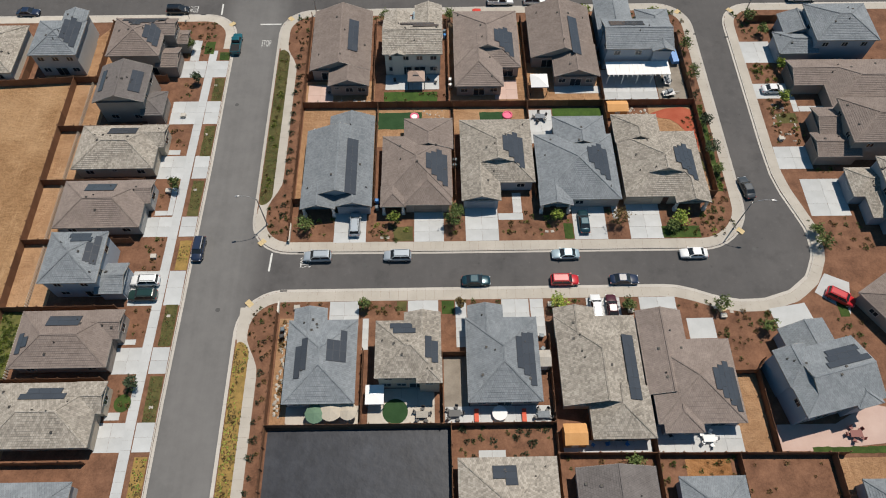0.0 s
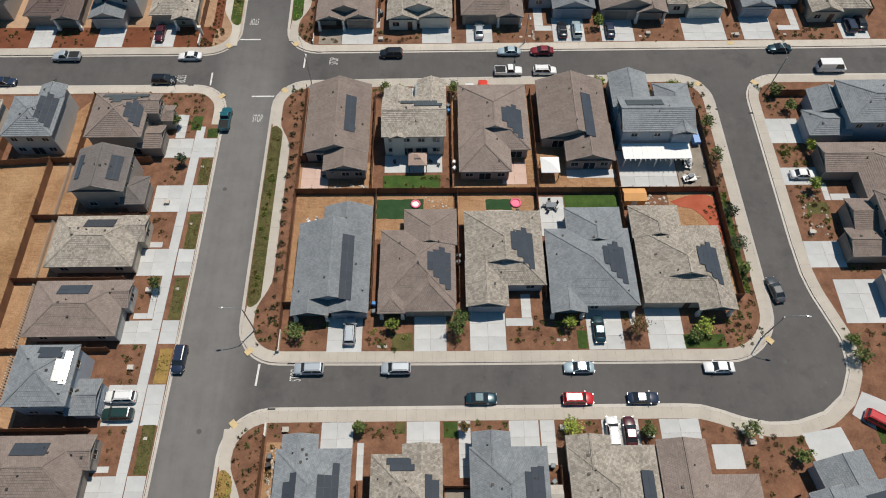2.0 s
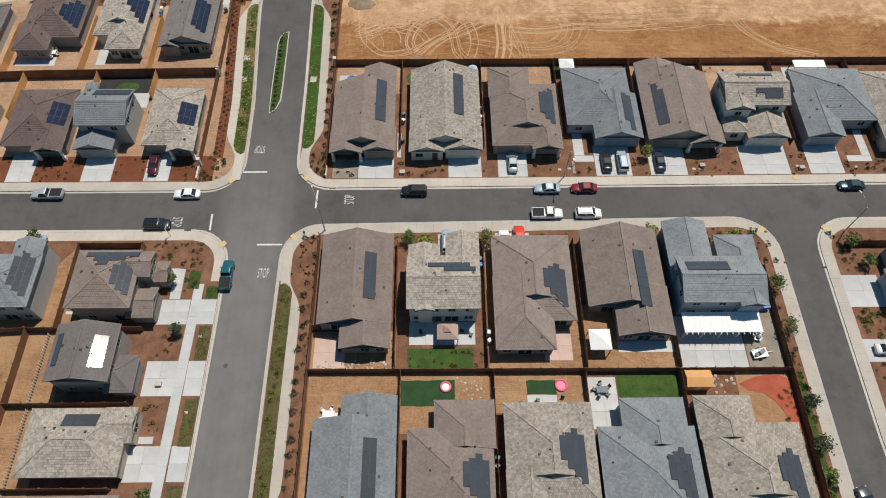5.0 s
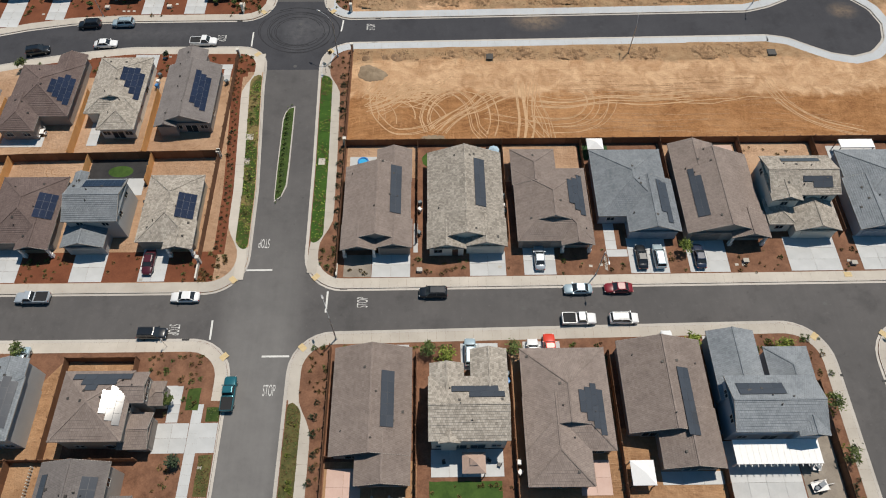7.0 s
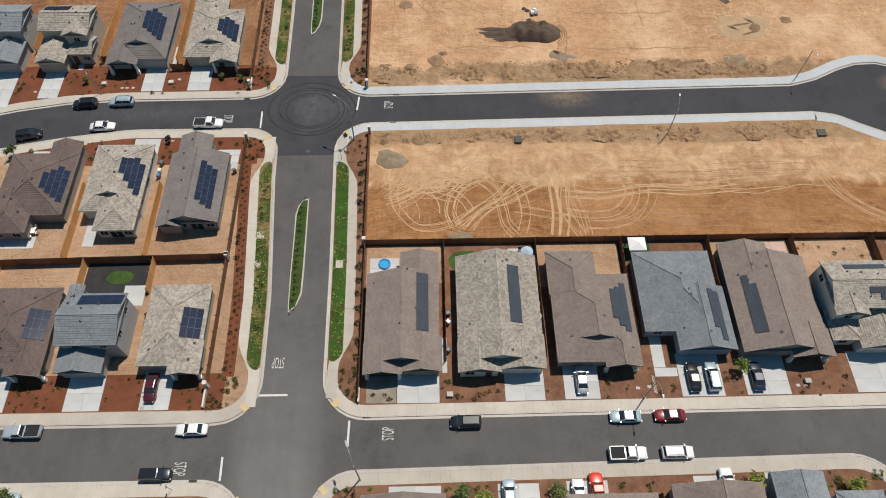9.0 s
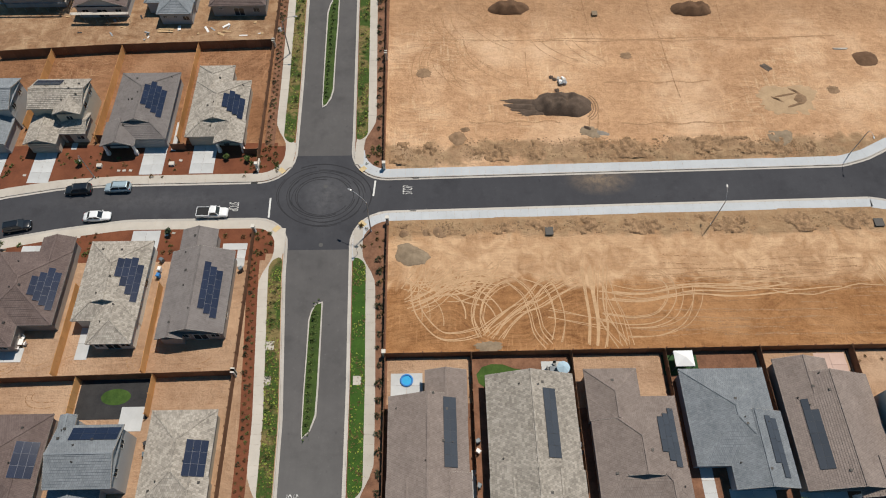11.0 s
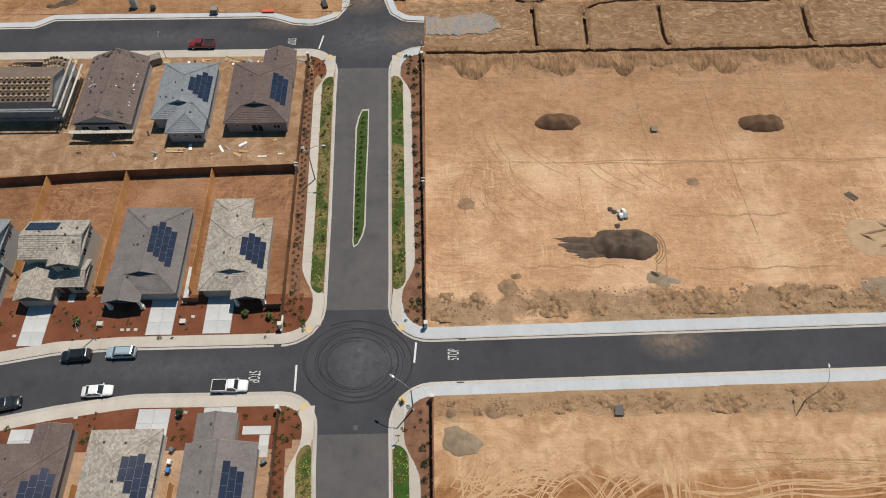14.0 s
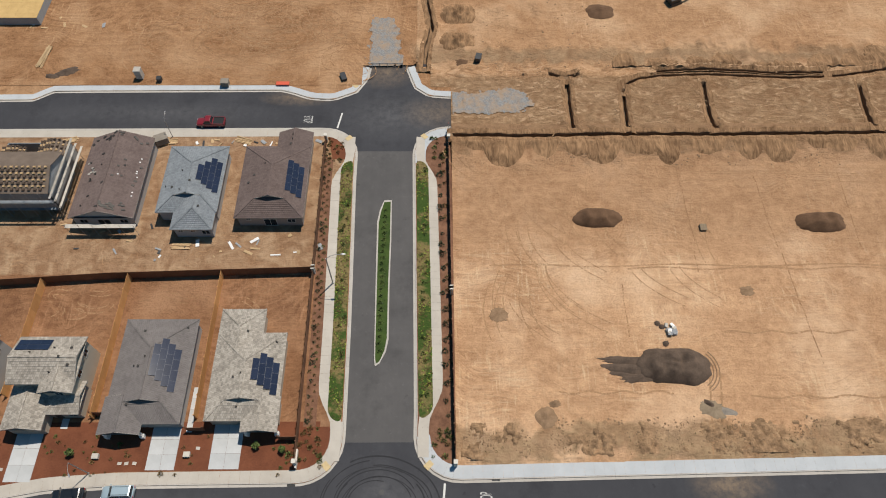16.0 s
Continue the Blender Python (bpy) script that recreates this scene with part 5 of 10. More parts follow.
def bank(name, x0, x1, y0, y1, reach, foot, up):
    # foot(x): the line where the bank starts; up: +1 where it falls to the south
    def height(x, y):
        d = (y - foot(x)) * up
        t = max(0.0, min(1.0, d / 1.6))
        ridge = 0.3 * abs(rough(x * 2.2 + 0.5 * rough(x, y, 0.3), y * 0.35, 0.5)) + 0.16 * rough(x * 3, y * 0.8, 0.6)
        near = max(0.0, min(1.0, (min(near_line(x, y, c) for c in TRENCH) - 1.3) / 0.8))
        return (lot_north if y < 258 else far_ground)(x, y) - 0.06 + t * near * (reach + ridge)

    field(name, x0, y0, x1, y1, 0.3, height, M_SPOIL, "bank of loose furrowed brown soil beside a trench", lambda x, y: (y + 0.15 - foot(x + 0.15)) * up > 0 and min(near_line(x, y, t) for t in TRENCH) > 1.2)


def south_foot(x):
    return 253.4 - max([0.0] + [d * math.sqrt(max(0.0, 1 - ((x - c) / r) ** 2)) for c, r, d in LOBES]) + 0.3 * rough(x, 4, 0.9)


def north_foot(x):
    base = 274.9 + max(0.0, x - 50) * 0.2
    return base + max([0.0] + [0.75 * d * math.sqrt(max(0.0, 1 - ((x + 5 - c) / r) ** 2)) for c, r, d in LOBES if c > 12]) + 0.4 * rough(x, 7, 0.9)


bank("spoil_bank_south", -25.5, 105, 247, 254.2, 0.35, south_foot, 1)
bank("spoil_bank_north", 8, 105, 274.2, 290, 0.3, north_foot, -1)
for r in (3.1, 3.6, 4.1):
    # curved grooves left by a bucket beside the dark heap
    tyre_track(arc(11.9, 207.1, r, r, -58, 48), 0.0, 0.18, lot_north, M_SCRAPE)
# straight survey cuts and a pale haul line across the graded lot
for a, b in CUTS:
    line = [tuple(Vector(a).lerp(Vector(b), k / 30)) for k in range(31)]
    line = [(x + 0.25 * rough(x, y, 0.3), y) for x, y in line]
    tyre_track(line, 0.0, 0.22, lot_north, M_RUT)
for y0 in (245.6, 247.0):
    tyre_track([(14 + 2.5 * k, y0 + 0.4 * math.sin(k / 4) - 0.01 * k) for k in range(34)], 1.9, 0.22, lot_north, M_LOOP)
for k in range(22):
    x0, y0, a = rnd.uniform(-22, 20), rnd.uniform(212, 246), radians(rnd.uniform(100, 150))
    tyre_track([(x0 + d * math.cos(a) + 0.02 * d * d, y0 + d * math.sin(a) * 0.7) for d in range(0, 16)], 1.8, 0.2, lot_north, M_LOOP)
rnd = random.Random(3)
for k in range(44):
    cx, cy, r = rnd.gauss(-66, 10), rnd.gauss(285, 4.5), rnd.uniform(4, 14)
    a = rnd.uniform(0, 360)
    tyre_track(arc(cx, cy, r, r * 0.55, a, a + rnd.uniform(90, 250), turn=rnd.uniform(-20, 20)), 1.8, 0.2, far_ground, (M_LOOP, M_RUT, M_LOOP)[k % 3])
# round tracks on the field behind the western houses
for k, r in enumerate((5.2, 6.1, 6.8, 7.6, 8.3, 9.0, 9.7)):
    tyre_track(arc(-82.3, 82.2, r, r * 1.05, -95 + 6 * k, 100 + 5 * k), 0.45, 0.2, lambda x, y: TOP - 0.02, M_TRACK if k % 2 else M_LOOP)
for k in range(9):
    x0 = -74.0 - 2.2 * k
    tyre_track([(x0 + 0.6 * math.sin(n / 5 + k), 24 + 2.2 * n) for n in range(14 + k % 3 * 8)], 1.7, 0.2, lambda x, y: TOP - 0.02, (M_LOOP, M_RUT)[k % 2])
# scribbled machine marks on the new yards
rnd = random.Random(31)
for x0, y0, x1, y1, n in ((-95, 216.5, -52, 223, 46), (-104, 225.8, -52, 233.5, 40), (-90, 146.5, -50, 151, 18), (-90, 152.8, -50, 157, 14)):
    for k in range(n):
        cx, cy, r, a = rnd.uniform(x0, x1), rnd.uniform(y0, y1), rnd.uniform(1.2, 4.0), rnd.uniform(0, 360)
        line = arc(cx, cy, r, r * 0.5, a, a + rnd.uniform(60, 200), 12, rnd.uniform(-30, 30))
        if all(x0 - 0.5 < x < x1 + 0.5 and y0 - 0.3 < y < y1 + 0.3 for x, y in line):
            tyre_track(line, 0.9, 0.17, lambda x, y: TOP - 0.03, (M_LOOP, M_LOOP, M_RUT)[k % 3])


# ---- houses ----
OVER = 0.42
KEEP_OUT = []


def end_in(kind, s, w, k=0.58):
    # how far a roof end is drawn in at the fraction s of its rise
    return s * w if kind == "h" else (min(s, k) * w - (0.0 if s <= k else 0.3)) if kind == "d" else 0.0


def strips(geo, left, right, flat, length):
    # overlapping courses of tiles up one slope; left(s), right(s): its ends at the fraction s
    n = max(2, round(length / 0.36))
    for i in range(n):
        s0, s1 = i / n, (i + 1) / n
        a, b, c, d = left(s0), right(s0), right(s1), left(s1)
        if (b - a).length < 0.05:
            continue
        up = (b - a).cross(d - a)
        up = (up if up.z > 0 else -up).normalized() if up.length > 1e-6 else Vector((0, 0, 1))
        lift = up * 0.065
        va, vb = i * 0.36 + 0.01, i * 0.36 + 0.35
        uv = [(flat.dot(a), va), (flat.dot(b), va), (flat.dot(c), vb), (flat.dot(d), vb)]
        geo.up([a + lift, b + lift, c + up * 0.004, d + up * 0.004], uv)
        geo.face([a, b, b + lift, a + lift], [(flat.dot(a), va)] * 2 + [(flat.dot(b), va)] * 2)


def roof_height(block, x, y):
    x0, y0, x1, y1, axis, e0, e1, ze, pitch = block
    if not (x0 <= x <= x1 and y0 <= y <= y1):
        return -1.0
    u0, u1, v0, v1, u, v = (x0, x1, y0, y1, x, y) if axis == "y" else (y0, y1, x0, x1, y, x)
    w = (u1 - u0) / 2
    d = min(u - u0, u1 - u)
    if e0 in "hd":
        d = min(d, v - v0) if e0 == "h" or (v - v0) < 0.58 * w else d
    if e1 in "hd":
        d = min(d, v1 - v) if e1 == "h" or (v1 - v) < 0.58 * w else d
    return ze + d * pitch


class Boards:
    # bars kept as pieces of their own
    def __init__(self):
        self.pieces = []

    def beam(self, a, b, w, h):
        g = Geo()
        g.beam(a, b, w, h)
        self.pieces.append(g)


def open_beam(geo, a, b, w, h, others):
    # a bar laid only where no other roof covers it
    n = max(2, int((b - a).length / 0.5))
    start = None
    for k in range(n + 1):
        free = k < n
        if free:
            m = a.lerp(b, (k + 0.5) / n)
            free = all(roof_height(o, m.x, m.y) < m.z + 0.03 for o in others)
        if free and start is None:
            start = k
        if not free and start is not None:
            geo.beam(a.lerp(b, start / n), a.lerp(b, k / n), w, h)
            start = None


def roof_block(tiles, caps, trim, walls, block, others, n):
    x0, y0, x1, y1, axis, e0, e1, ze, pitch = block
    ze -= 0.012 * n
    u0, u1, v0, v1 = (x0, x1, y0, y1) if axis == "y" else (y0, y1, x0, x1)
    P = (lambda u, v, z: Vector((u, v, z))) if axis == "y" else (lambda u, v, z: Vector((v, u, z)))
    w = (u1 - u0) / 2
    rise = w * pitch
    long_ = math.hypot(w, rise)
    for sign, eave in ((1, u0), (-1, u1)):
        strips(tiles, lambda s: P(eave + sign * s * w, v0 + end_in(e0, s, w), ze + s * rise), lambda s: P(eave + sign * s * w, v1 - end_in(e1, s, w), ze + s * rise), P(0, 1, 0), long_)
    for kind, v, sign in ((e0, v0, 1), (e1, v1, -1)):
        top = {"h": 1.0, "d": 0.58}.get(kind)
        if top:
            strips(tiles, lambda s: P(u0 + s * top * w, v + sign * s * top * w, ze + s * top * rise), lambda s: P(u1 - s * top * w, v + sign * s * top * w, ze + s * top * rise), P(1, 0, 0), long_ * top)
            for u, q in ((u0, 1), (u1, -1)):
                open_beam(caps, P(u, v, ze + 0.06), P(u + q * top * w, v + sign * top * w, ze + top * rise + 0.06), 0.24, 0.09, others)
        if kind == "d":
            g0 = v + sign * (0.58 * w)
            a, b, c = P(u0 + 0.58 * w, g0, ze + 0.58 * rise), P(u1 - 0.58 * w, g0, ze + 0.58 * rise), P((u0 + u1) / 2, g0, ze + rise - 0.03)
            walls.face([a, b, c])
            for q in (a, b):
                shift = P(0, -sign * 0.3, 0)
                trim.beam(q + shift + Vector((0, 0, -0.06)), c + shift + Vector((0, 0, -0.06)), 0.06, 0.16)
        if kind == "g":
            inset = sign * OVER
            a, b, c = P(u0 + OVER, v + inset, ze - 0.05), P(u1 - OVER, v + inset, ze - 0.05), P((u0 + u1) / 2, v + inset, ze + (w - OVER) * pitch - 0.04)
            walls.face([a, b, c])
            for q in (P(u0, v + sign * 0.03, ze - 0.06), P(u1, v + sign * 0.03, ze - 0.06)):
                open_beam(trim, q, P((u0 + u1) / 2, v + sign * 0.03, ze + rise - 0.06), 0.06, 0.18, others)
    ridge0, ridge1 = v0 + end_in(e0, 1, w), v1 - end_in(e1, 1, w)
    open_beam(caps, P((u0 + u1) / 2, ridge0, ze + rise + 0.05), P((u0 + u1) / 2, ridge1, ze + rise + 0.05), 0.28, 0.1, others)
    # fascia boards, soffit
    for ax, ay, bx, by in ((x0, y0, x1, y0), (x0, y1, x1, y1), (x0, y0, x0, y1), (x1, y0, x1, y1)):
        side = e0 if (axis == "y" and ay == by == y0) or (axis == "x" and ax == bx == x0) else e1 if (axis == "y" and ay == by == y1) or (axis == "x" and ax == bx == x1) else "e"
        if side != "g":
            open_beam(trim, Vector((ax, ay, ze - 0.08)), Vector((bx, by, ze - 0.08)), 0.05, 0.18, others)
    tiles.face([(x0 + 0.03, y0 + 0.03, ze - 0.03), (x0 + 0.03, y1 - 0.03, ze - 0.03), (x1 - 0.03, y1 - 0.03, ze - 0.03), (x1 - 0.03, y0 + 0.03, ze - 0.03)])


def window_mesh(w, h, cache={}):
    key = (round(w, 2), round(h, 2))
    if key not in cache:
        f, p = Geo(), Geo()
        for x0, x1, z0, z1 in ((-w / 2, w / 2, 0, 0.1), (-w / 2, w / 2, h - 0.1, h), (-w / 2, -w / 2 + 0.1, 0.1, h - 0.1), (w / 2 - 0.1, w / 2, 0.1, h - 0.1), (-0.035, 0.035, 0.1, h - 0.1)):
            f.box(x0, -0.06, z0, x1, 0.02, z1)
        p.box(-w / 2 + 0.09, -0.02, 0.09, w / 2 - 0.09, 0.0, h - 0.09)
        cache[key] = (f.mesh("window_frame", M_WINFRAME), p.mesh("pane", M_GLASS))
    return cache[key]


def garage_mesh(w, h, wall, cache={}):
    key = (w, h, wall)
    if key not in cache:
        g = Geo()
        rows = 4
        for k in range(rows):
            g.box(-w / 2, -0.05, k * h / rows + 0.012, w / 2, 0.02, (k + 1) * h / rows - 0.012)
            for j in range(4):
                x = -w / 2 + (j + 0.5) * w / 4
                g.box(x - w / 8 + 0.12, -0.07, k * h / rows + 0.12, x + w / 8 - 0.12, -0.05, (k + 1) * h / rows - 0.12)
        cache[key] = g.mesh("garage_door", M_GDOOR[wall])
    return cache[key]


def door_mesh(cache={}):
    if "d" not in cache:
        g = Geo()
        g.box(-0.5, -0.05, 0, 0.5, 0.02, 2.1)
        for z in (0.2, 1.2):
            g.box(-0.34, -0.07, z, 0.34, -0.05, z + 0.7)
        cache["d"] = g.mesh("front_door", M_WOODDOOR)
    return cache["d"]


FACES = {"S": 0, "E": 90, "N": 180, "W": 270}


def opening(house, block, face, code, wall):
    # sets doors and windows along one wall of a block, in the house's own frame
    x0, y0, x1, y1, _, _, _, ze, _ = block
    x0, y0, x1, y1 = x0 + OVER, y0 + OVER, x1 - OVER, y1 - OVER
    length = (x1 - x0) if face in "SN" else (y1 - y0)
    items = code.split("+")
    for n, item in enumerate(items):
        at = (n + 0.5) / len(items) * length
        x, y = {"S": (x0 + at, y0), "N": (x1 - at, y1), "E": (x1, y0 + at), "W": (x0, y1 - at)}[face]
        place = pose(x, y, 0, 0, 0, FACES[face]) @ pose(0, -0.012, 0)
        if item[0] == "G":
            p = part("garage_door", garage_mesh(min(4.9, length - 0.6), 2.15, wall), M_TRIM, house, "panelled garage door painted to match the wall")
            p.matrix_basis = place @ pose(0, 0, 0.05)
        elif item[0] == "D":
            p = part("front_door", door_mesh(), M_WOODDOOR, house, "dark wooden front door")
            p.matrix_basis = place @ pose(0, 0, 0.05)
        elif item[0] in "WLUV":
            w, h, z = {"W": (1.5, 1.2, 1.0), "L": (2.3, 2.1, 0.08), "U": (1.3, 1.15, 3.9), "V": (0.9, 0.6, 1.7)}[item[0]]
            frame_me, pane_me = window_mesh(w, h)
            p = part("window", frame_me, M_TRIM, house, "pale framed window")
            p.matrix_basis = place @ pose(0, 0, z)
            q = part("pane", pane_me, M_GLASS, p, "dark glass pane")


def house(roof, wall, blocks, label, doors=(), turn=0.0, base=None, open_blocks=(), vents=6, group="houses"):
    # blocks: x0, y0, x1, y1, ridge axis, its two ends (h hip, g gable, d gablet), eave height; doors: block number, face, code
    full = [(*b[:7], (b[7] if len(b) > 7 else 3.0) + 0.2 - TOP, b[8] if len(b) > 8 else 0.4) for b in blocks]
    if base is None:
        b = full[0]
        base = ((b[0] + b[2]) / 2, (b[1] + b[3]) / 2)
        full = [(b[0] - base[0], b[1] - base[1], b[2] - base[0], b[3] - base[1], *b[4:]) for b in full]
    top = empty("house", (*base, TOP), label, "house", group, turn=turn)
    for b in full:
        r = 0 if not turn else 1.5
        KEEP_OUT.append((b[0] + base[0] - r, b[1] + base[1] - r, b[2] + base[0] + r, b[3] + base[1] + r))
    tiles, caps, trim = Geo(), Geo(), Boards()
    for n, b in enumerate(full):
        walls = Geo()
        roof_block(tiles, caps, trim, walls, b, full[:n] + full[n + 1:], n)
        i = OVER + 0.007 * n
        if n in open_blocks:
            for x, y in ((b[0] + 0.5, b[1] + 0.5), (b[2] - 0.5, b[1] + 0.5)):
                post = Geo()
                post.box(x - 0.2, y - 0.2, -0.1, x + 0.2, y + 0.2, b[7] - 0.05)
                post.box(x - 0.3, y - 0.3, -0.1, x + 0.3, y + 0.3, 0.9)
                part("porch_post", post, M_TRIM, top)
            # shaded wall at the back of the porch
            walls.box(b[0] + i, b[1] + 2.0, -0.1, b[2] - i, b[3] - i, b[7] - 0.02)
        else:
            walls.box(b[0] + i, b[1] + i, -0.1, b[2] - i, b[3] - i, b[7] - 0.02)
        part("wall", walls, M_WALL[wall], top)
    r = part("roof", tiles, M_ROOF[roof], top)
    r["kind"] = "stuff"
    part("ridge_cap", caps, M_ROOF[roof], r)["kind"] = "stuff"
    for g in trim.pieces:
        part("fascia", g, M_FASCIA, top)
    for n, face, code in doors:
        b = full[n]
        if n in open_blocks and face == "S":
            b = (b[0], b[1] + 2.0 - OVER, *b[2:])
        opening(top, b, face, code, wall)
    rnd = random.Random(int(base[0] * 13 + base[1] * 7))
    for k in range(vents):
        for _ in range(20):
            b = full[0] if rnd.random() < 0.75 or len(full) == 1 else full[1]
            x, y = rnd.uniform(b[0] + 1, b[2] - 1), rnd.uniform(b[1] + 1.5, b[3] - 1.5)
            z = max(roof_height(c, x, y) for c in full)
            if z > 0:
                g = Geo()
                if k % 2:
                    g.tube((x, y, z - 0.1), (x, y, z + 0.35), 0.09, 0.09, 8)
                    g.tube((x, y, z - 0.05), (x, y, z + 0.06), 0.2, 0.14, 8)
                else:
                    g.obox(Matrix.Translation((x, y, z + 0.06)), 0.3, 0.3, 0.2)
                    g.obox(Matrix.Translation((x, y, z + 0.17)), 0.36, 0.36, 0.04)
                part("roof_vent", g, M_PIPE, r, "dark metal roof vent")
                break
    return top, full, base


PANEL = {}


def panel_mesh(blue):
    if blue not in PANEL:
        f, c = Geo(), Geo()
        f.box(-0.512, -0.846, -0.04, 0.512, 0.846, 0.0)
        c.box(-0.49, -0.825, 0.0, 0.49, 0.825, 0.006)
        PANEL[blue] = f.mesh("solar_panel", M_PALEFRAME if blue else M_FRAME), c.mesh("cell_sheet", M_SOLARB if blue else M_SOLAR)
    return PANEL[blue]


def solar_array(built, side, x, y, rows, wide=True, local=False, blue=False):
    # panels lying on one slope of a house; rows: panels up the slope, each as (first, count) along the eave from x, y
    top, full, base = built
    lx, ly = (x, y) if local else (x - base[0], y - base[1])
    b = max(full, key=lambda c: roof_height(c, lx, ly))
    pitch = b[8]
    tilt = math.atan(pitch)
    along, up = {"E": ((0, 1), (-1, 0)), "W": ((0, 1), (1, 0)), "S": ((1, 0), (0, 1)), "N": ((1, 0), (0, -1))}[side]
    sx, sy = (1.7, 1.03) if wide else (1.03, 1.7)
    ob = empty("solar_array", (0, 0, 0), "bright blue solar panels with pale frames on a roof" if blue else "dark blue-grey solar panels on a tiled roof slope", "solar array", "solar arrays")
    ob.matrix_basis = top.matrix_basis @ pose(lx, ly, roof_height(b, lx, ly) + 0.05)
    c = math.cos(tilt)
    ax = Vector((*along, 0))
    ux = Vector((up[0] * c, up[1] * c, math.sin(tilt)))
    rot = Matrix((ax, ux, ax.cross(ux))).transposed().to_4x4()
    if rot.determinant() < 0:
        rot = Matrix((-ax, ux, (-ax).cross(ux))).transposed().to_4x4()
    frame_me, cell_me = panel_mesh(blue)
    for j, (first, count) in enumerate(rows):
        for i in range(count):
            at = ax * (first + i + 0.5) * sx + ux * (j + 0.5) * sy + rot.to_3x3() @ Vector((0, 0, 0.12 * (1 if (rot.to_3x3() @ Vector((0, 0, 1))).z > 0 else -1)))
            p = part("solar_panel", frame_me, M_FRAME, ob)
            flip = rot if (rot.to_3x3() @ Vector((0, 0, 1))).z > 0 else rot @ pose(0, 0, 0, 180)
            p.matrix_basis = Matrix.Translation(at) @ flip @ (pose(0, 0, 0, 0, 0, 90) if wide else Matrix())
            part("cell_sheet", cell_me, M_SOLAR, p, "dark blue sheet of solar cells")
    return ob


H = {}
# row south of the first street, fronts to the north
H["A1"] = house("grey", "bluegrey", [(-23.1, 29.1, -12.3, 42.5, "y", "h", "h"), (-22.4, 38, -17.2, 44.6, "y", "g", "g")], "single-storey house with grey tiled hip roof", [(0, "S", "W+L+W"), (0, "E", "V+W+V")])
H["A2"] = house("tan", "beige", [(-9.2, 31.9, 0.7, 41.0, "x", "h", "h", 5.8), (-3.0, 31.1, 0.8, 35, "y", "h", "g", 5.8), (-4.9, 38.0, 0.7, 42.4, "y", "g", "g", 5.8)], "two-storey beige house with mottled tan tiled roof", [(0, "S", "W+W+L+W"), (0, "S", "U+U+U"), (1, "S", "U")])
H["A3"] = house("grey", "grey", [(4.6, 28.9, 15.8, 42.5, "y", "h", "h"), (5.0, 39, 10.6, 44.7, "y", "g", "g")], "single-storey house with grey tiled hip roof", [(0, "S", "W+L+W"), (0, "E", "V+W")])
H["A4"] = house("tan", "beige", [(18.7, 28.1, 31.3, 42.5, "y", "g", "h"), (18.6, 38.9, 25.1, 44.0, "y", "g", "g"), (22.5, 23.2, 31.8, 31, "y", "h", "g")], "single-storey house with mottled tan tiled roof", [(2, "S", "W+L+W"), (0, "E", "V+W+V")])
H["A5"] = house("brown", "bluegrey", [(32.3, 25.2, 45.4, 38.3, "y", "h", "h"), (31.6, 29.6, 38.8, 43.3, "y", "g", "g"), (33.1, 23.9, 38.9, 28.6, "y", "h", "g")], "single-storey house with brown tiled hip roof", [(2, "S", "W+W"), (0, "S", "W+L")])
H["A6"] = house("grey", "bluegrey", [(-6.2, -5.0, 6.4, 4.9, "x", "d", "g", 5.8), (-6.4, -0.4, -1.2, 5.6, "y", "h", "g", 5.8), (-2.2, 2.6, 5.6, 9.4, "y", "g", "g", 3.0), (1.6, -5.6, 5.6, 0.0, "y", "h", "g", 5.8)], "two-storey blue-grey house with grey tiled roof beside the street bend", [(0, "S", "W+L+W+W"), (0, "S", "U+U+U+U"), (0, "W", "U+U")], 13.0, (57.8, 31.2))
H["D6"] = house("brown", "taupe", [(-6.5, -7, 6.5, 7, "y", "h", "h"), (-6.5, -9, 0, 0, "y", "g", "g")], "single-storey house with brown tiled roof beside the street bend", [(0, "W", "W+W")], 32, (77.6, 43.4))
# row at the near edge
H["R1"] = house("tan", "beige", [(2.8, 7.8, 16.9, 20.9, "y", "h", "h")], "single-storey house with mottled tan tiled roof", [])
H["R2"] = house("taupe", "grey", [(19.4, 5, 30.8, 19.3, "y", "h", "g")], "single-storey house with grey-brown tiled roof", [])
H["R3"] = house("grey", "bluegrey", [(33.8, 4, 43.2, 17.8, "y", "h", "h")], "single-storey house with grey tiled roof", [])
H["R4"] = house("grey", "bluegrey", [(59.6, 3, 71, 17.0, "y", "h", "h")], "single-storey house with grey tiled roof", [])
# west side of the avenue, fronts to the east
WEST = "single-storey house with {} tiled hip roof facing the avenue"
H["B10"] = house("grey", "grey", [(-66, 8.5, -51.2, 18.6, "x", "h", "h")], WEST.format("grey"), [(0, "E", "G+W")])
H["B9"] = house("tan", "beige", [(-65.6, 23.3, -50.3, 33, "x", "h", "h"), (-54, 28.2, -49.4, 33.1, "x", "g", "g")], WEST.format("mottled tan"), [(0, "S", "W+V+W"), (0, "E", "G+V"), (1, "E", "W")])
H["B8"] = house("brown", "taupe", [(-65.3, 35.3, -50.3, 44.8, "x", "h", "h"), (-54, 39.9, -49.3, 44.9, "x", "g", "g")], WEST.format("brown"), [(0, "S", "W+V+W"), (0, "E", "G+V"), (1, "E", "W")])
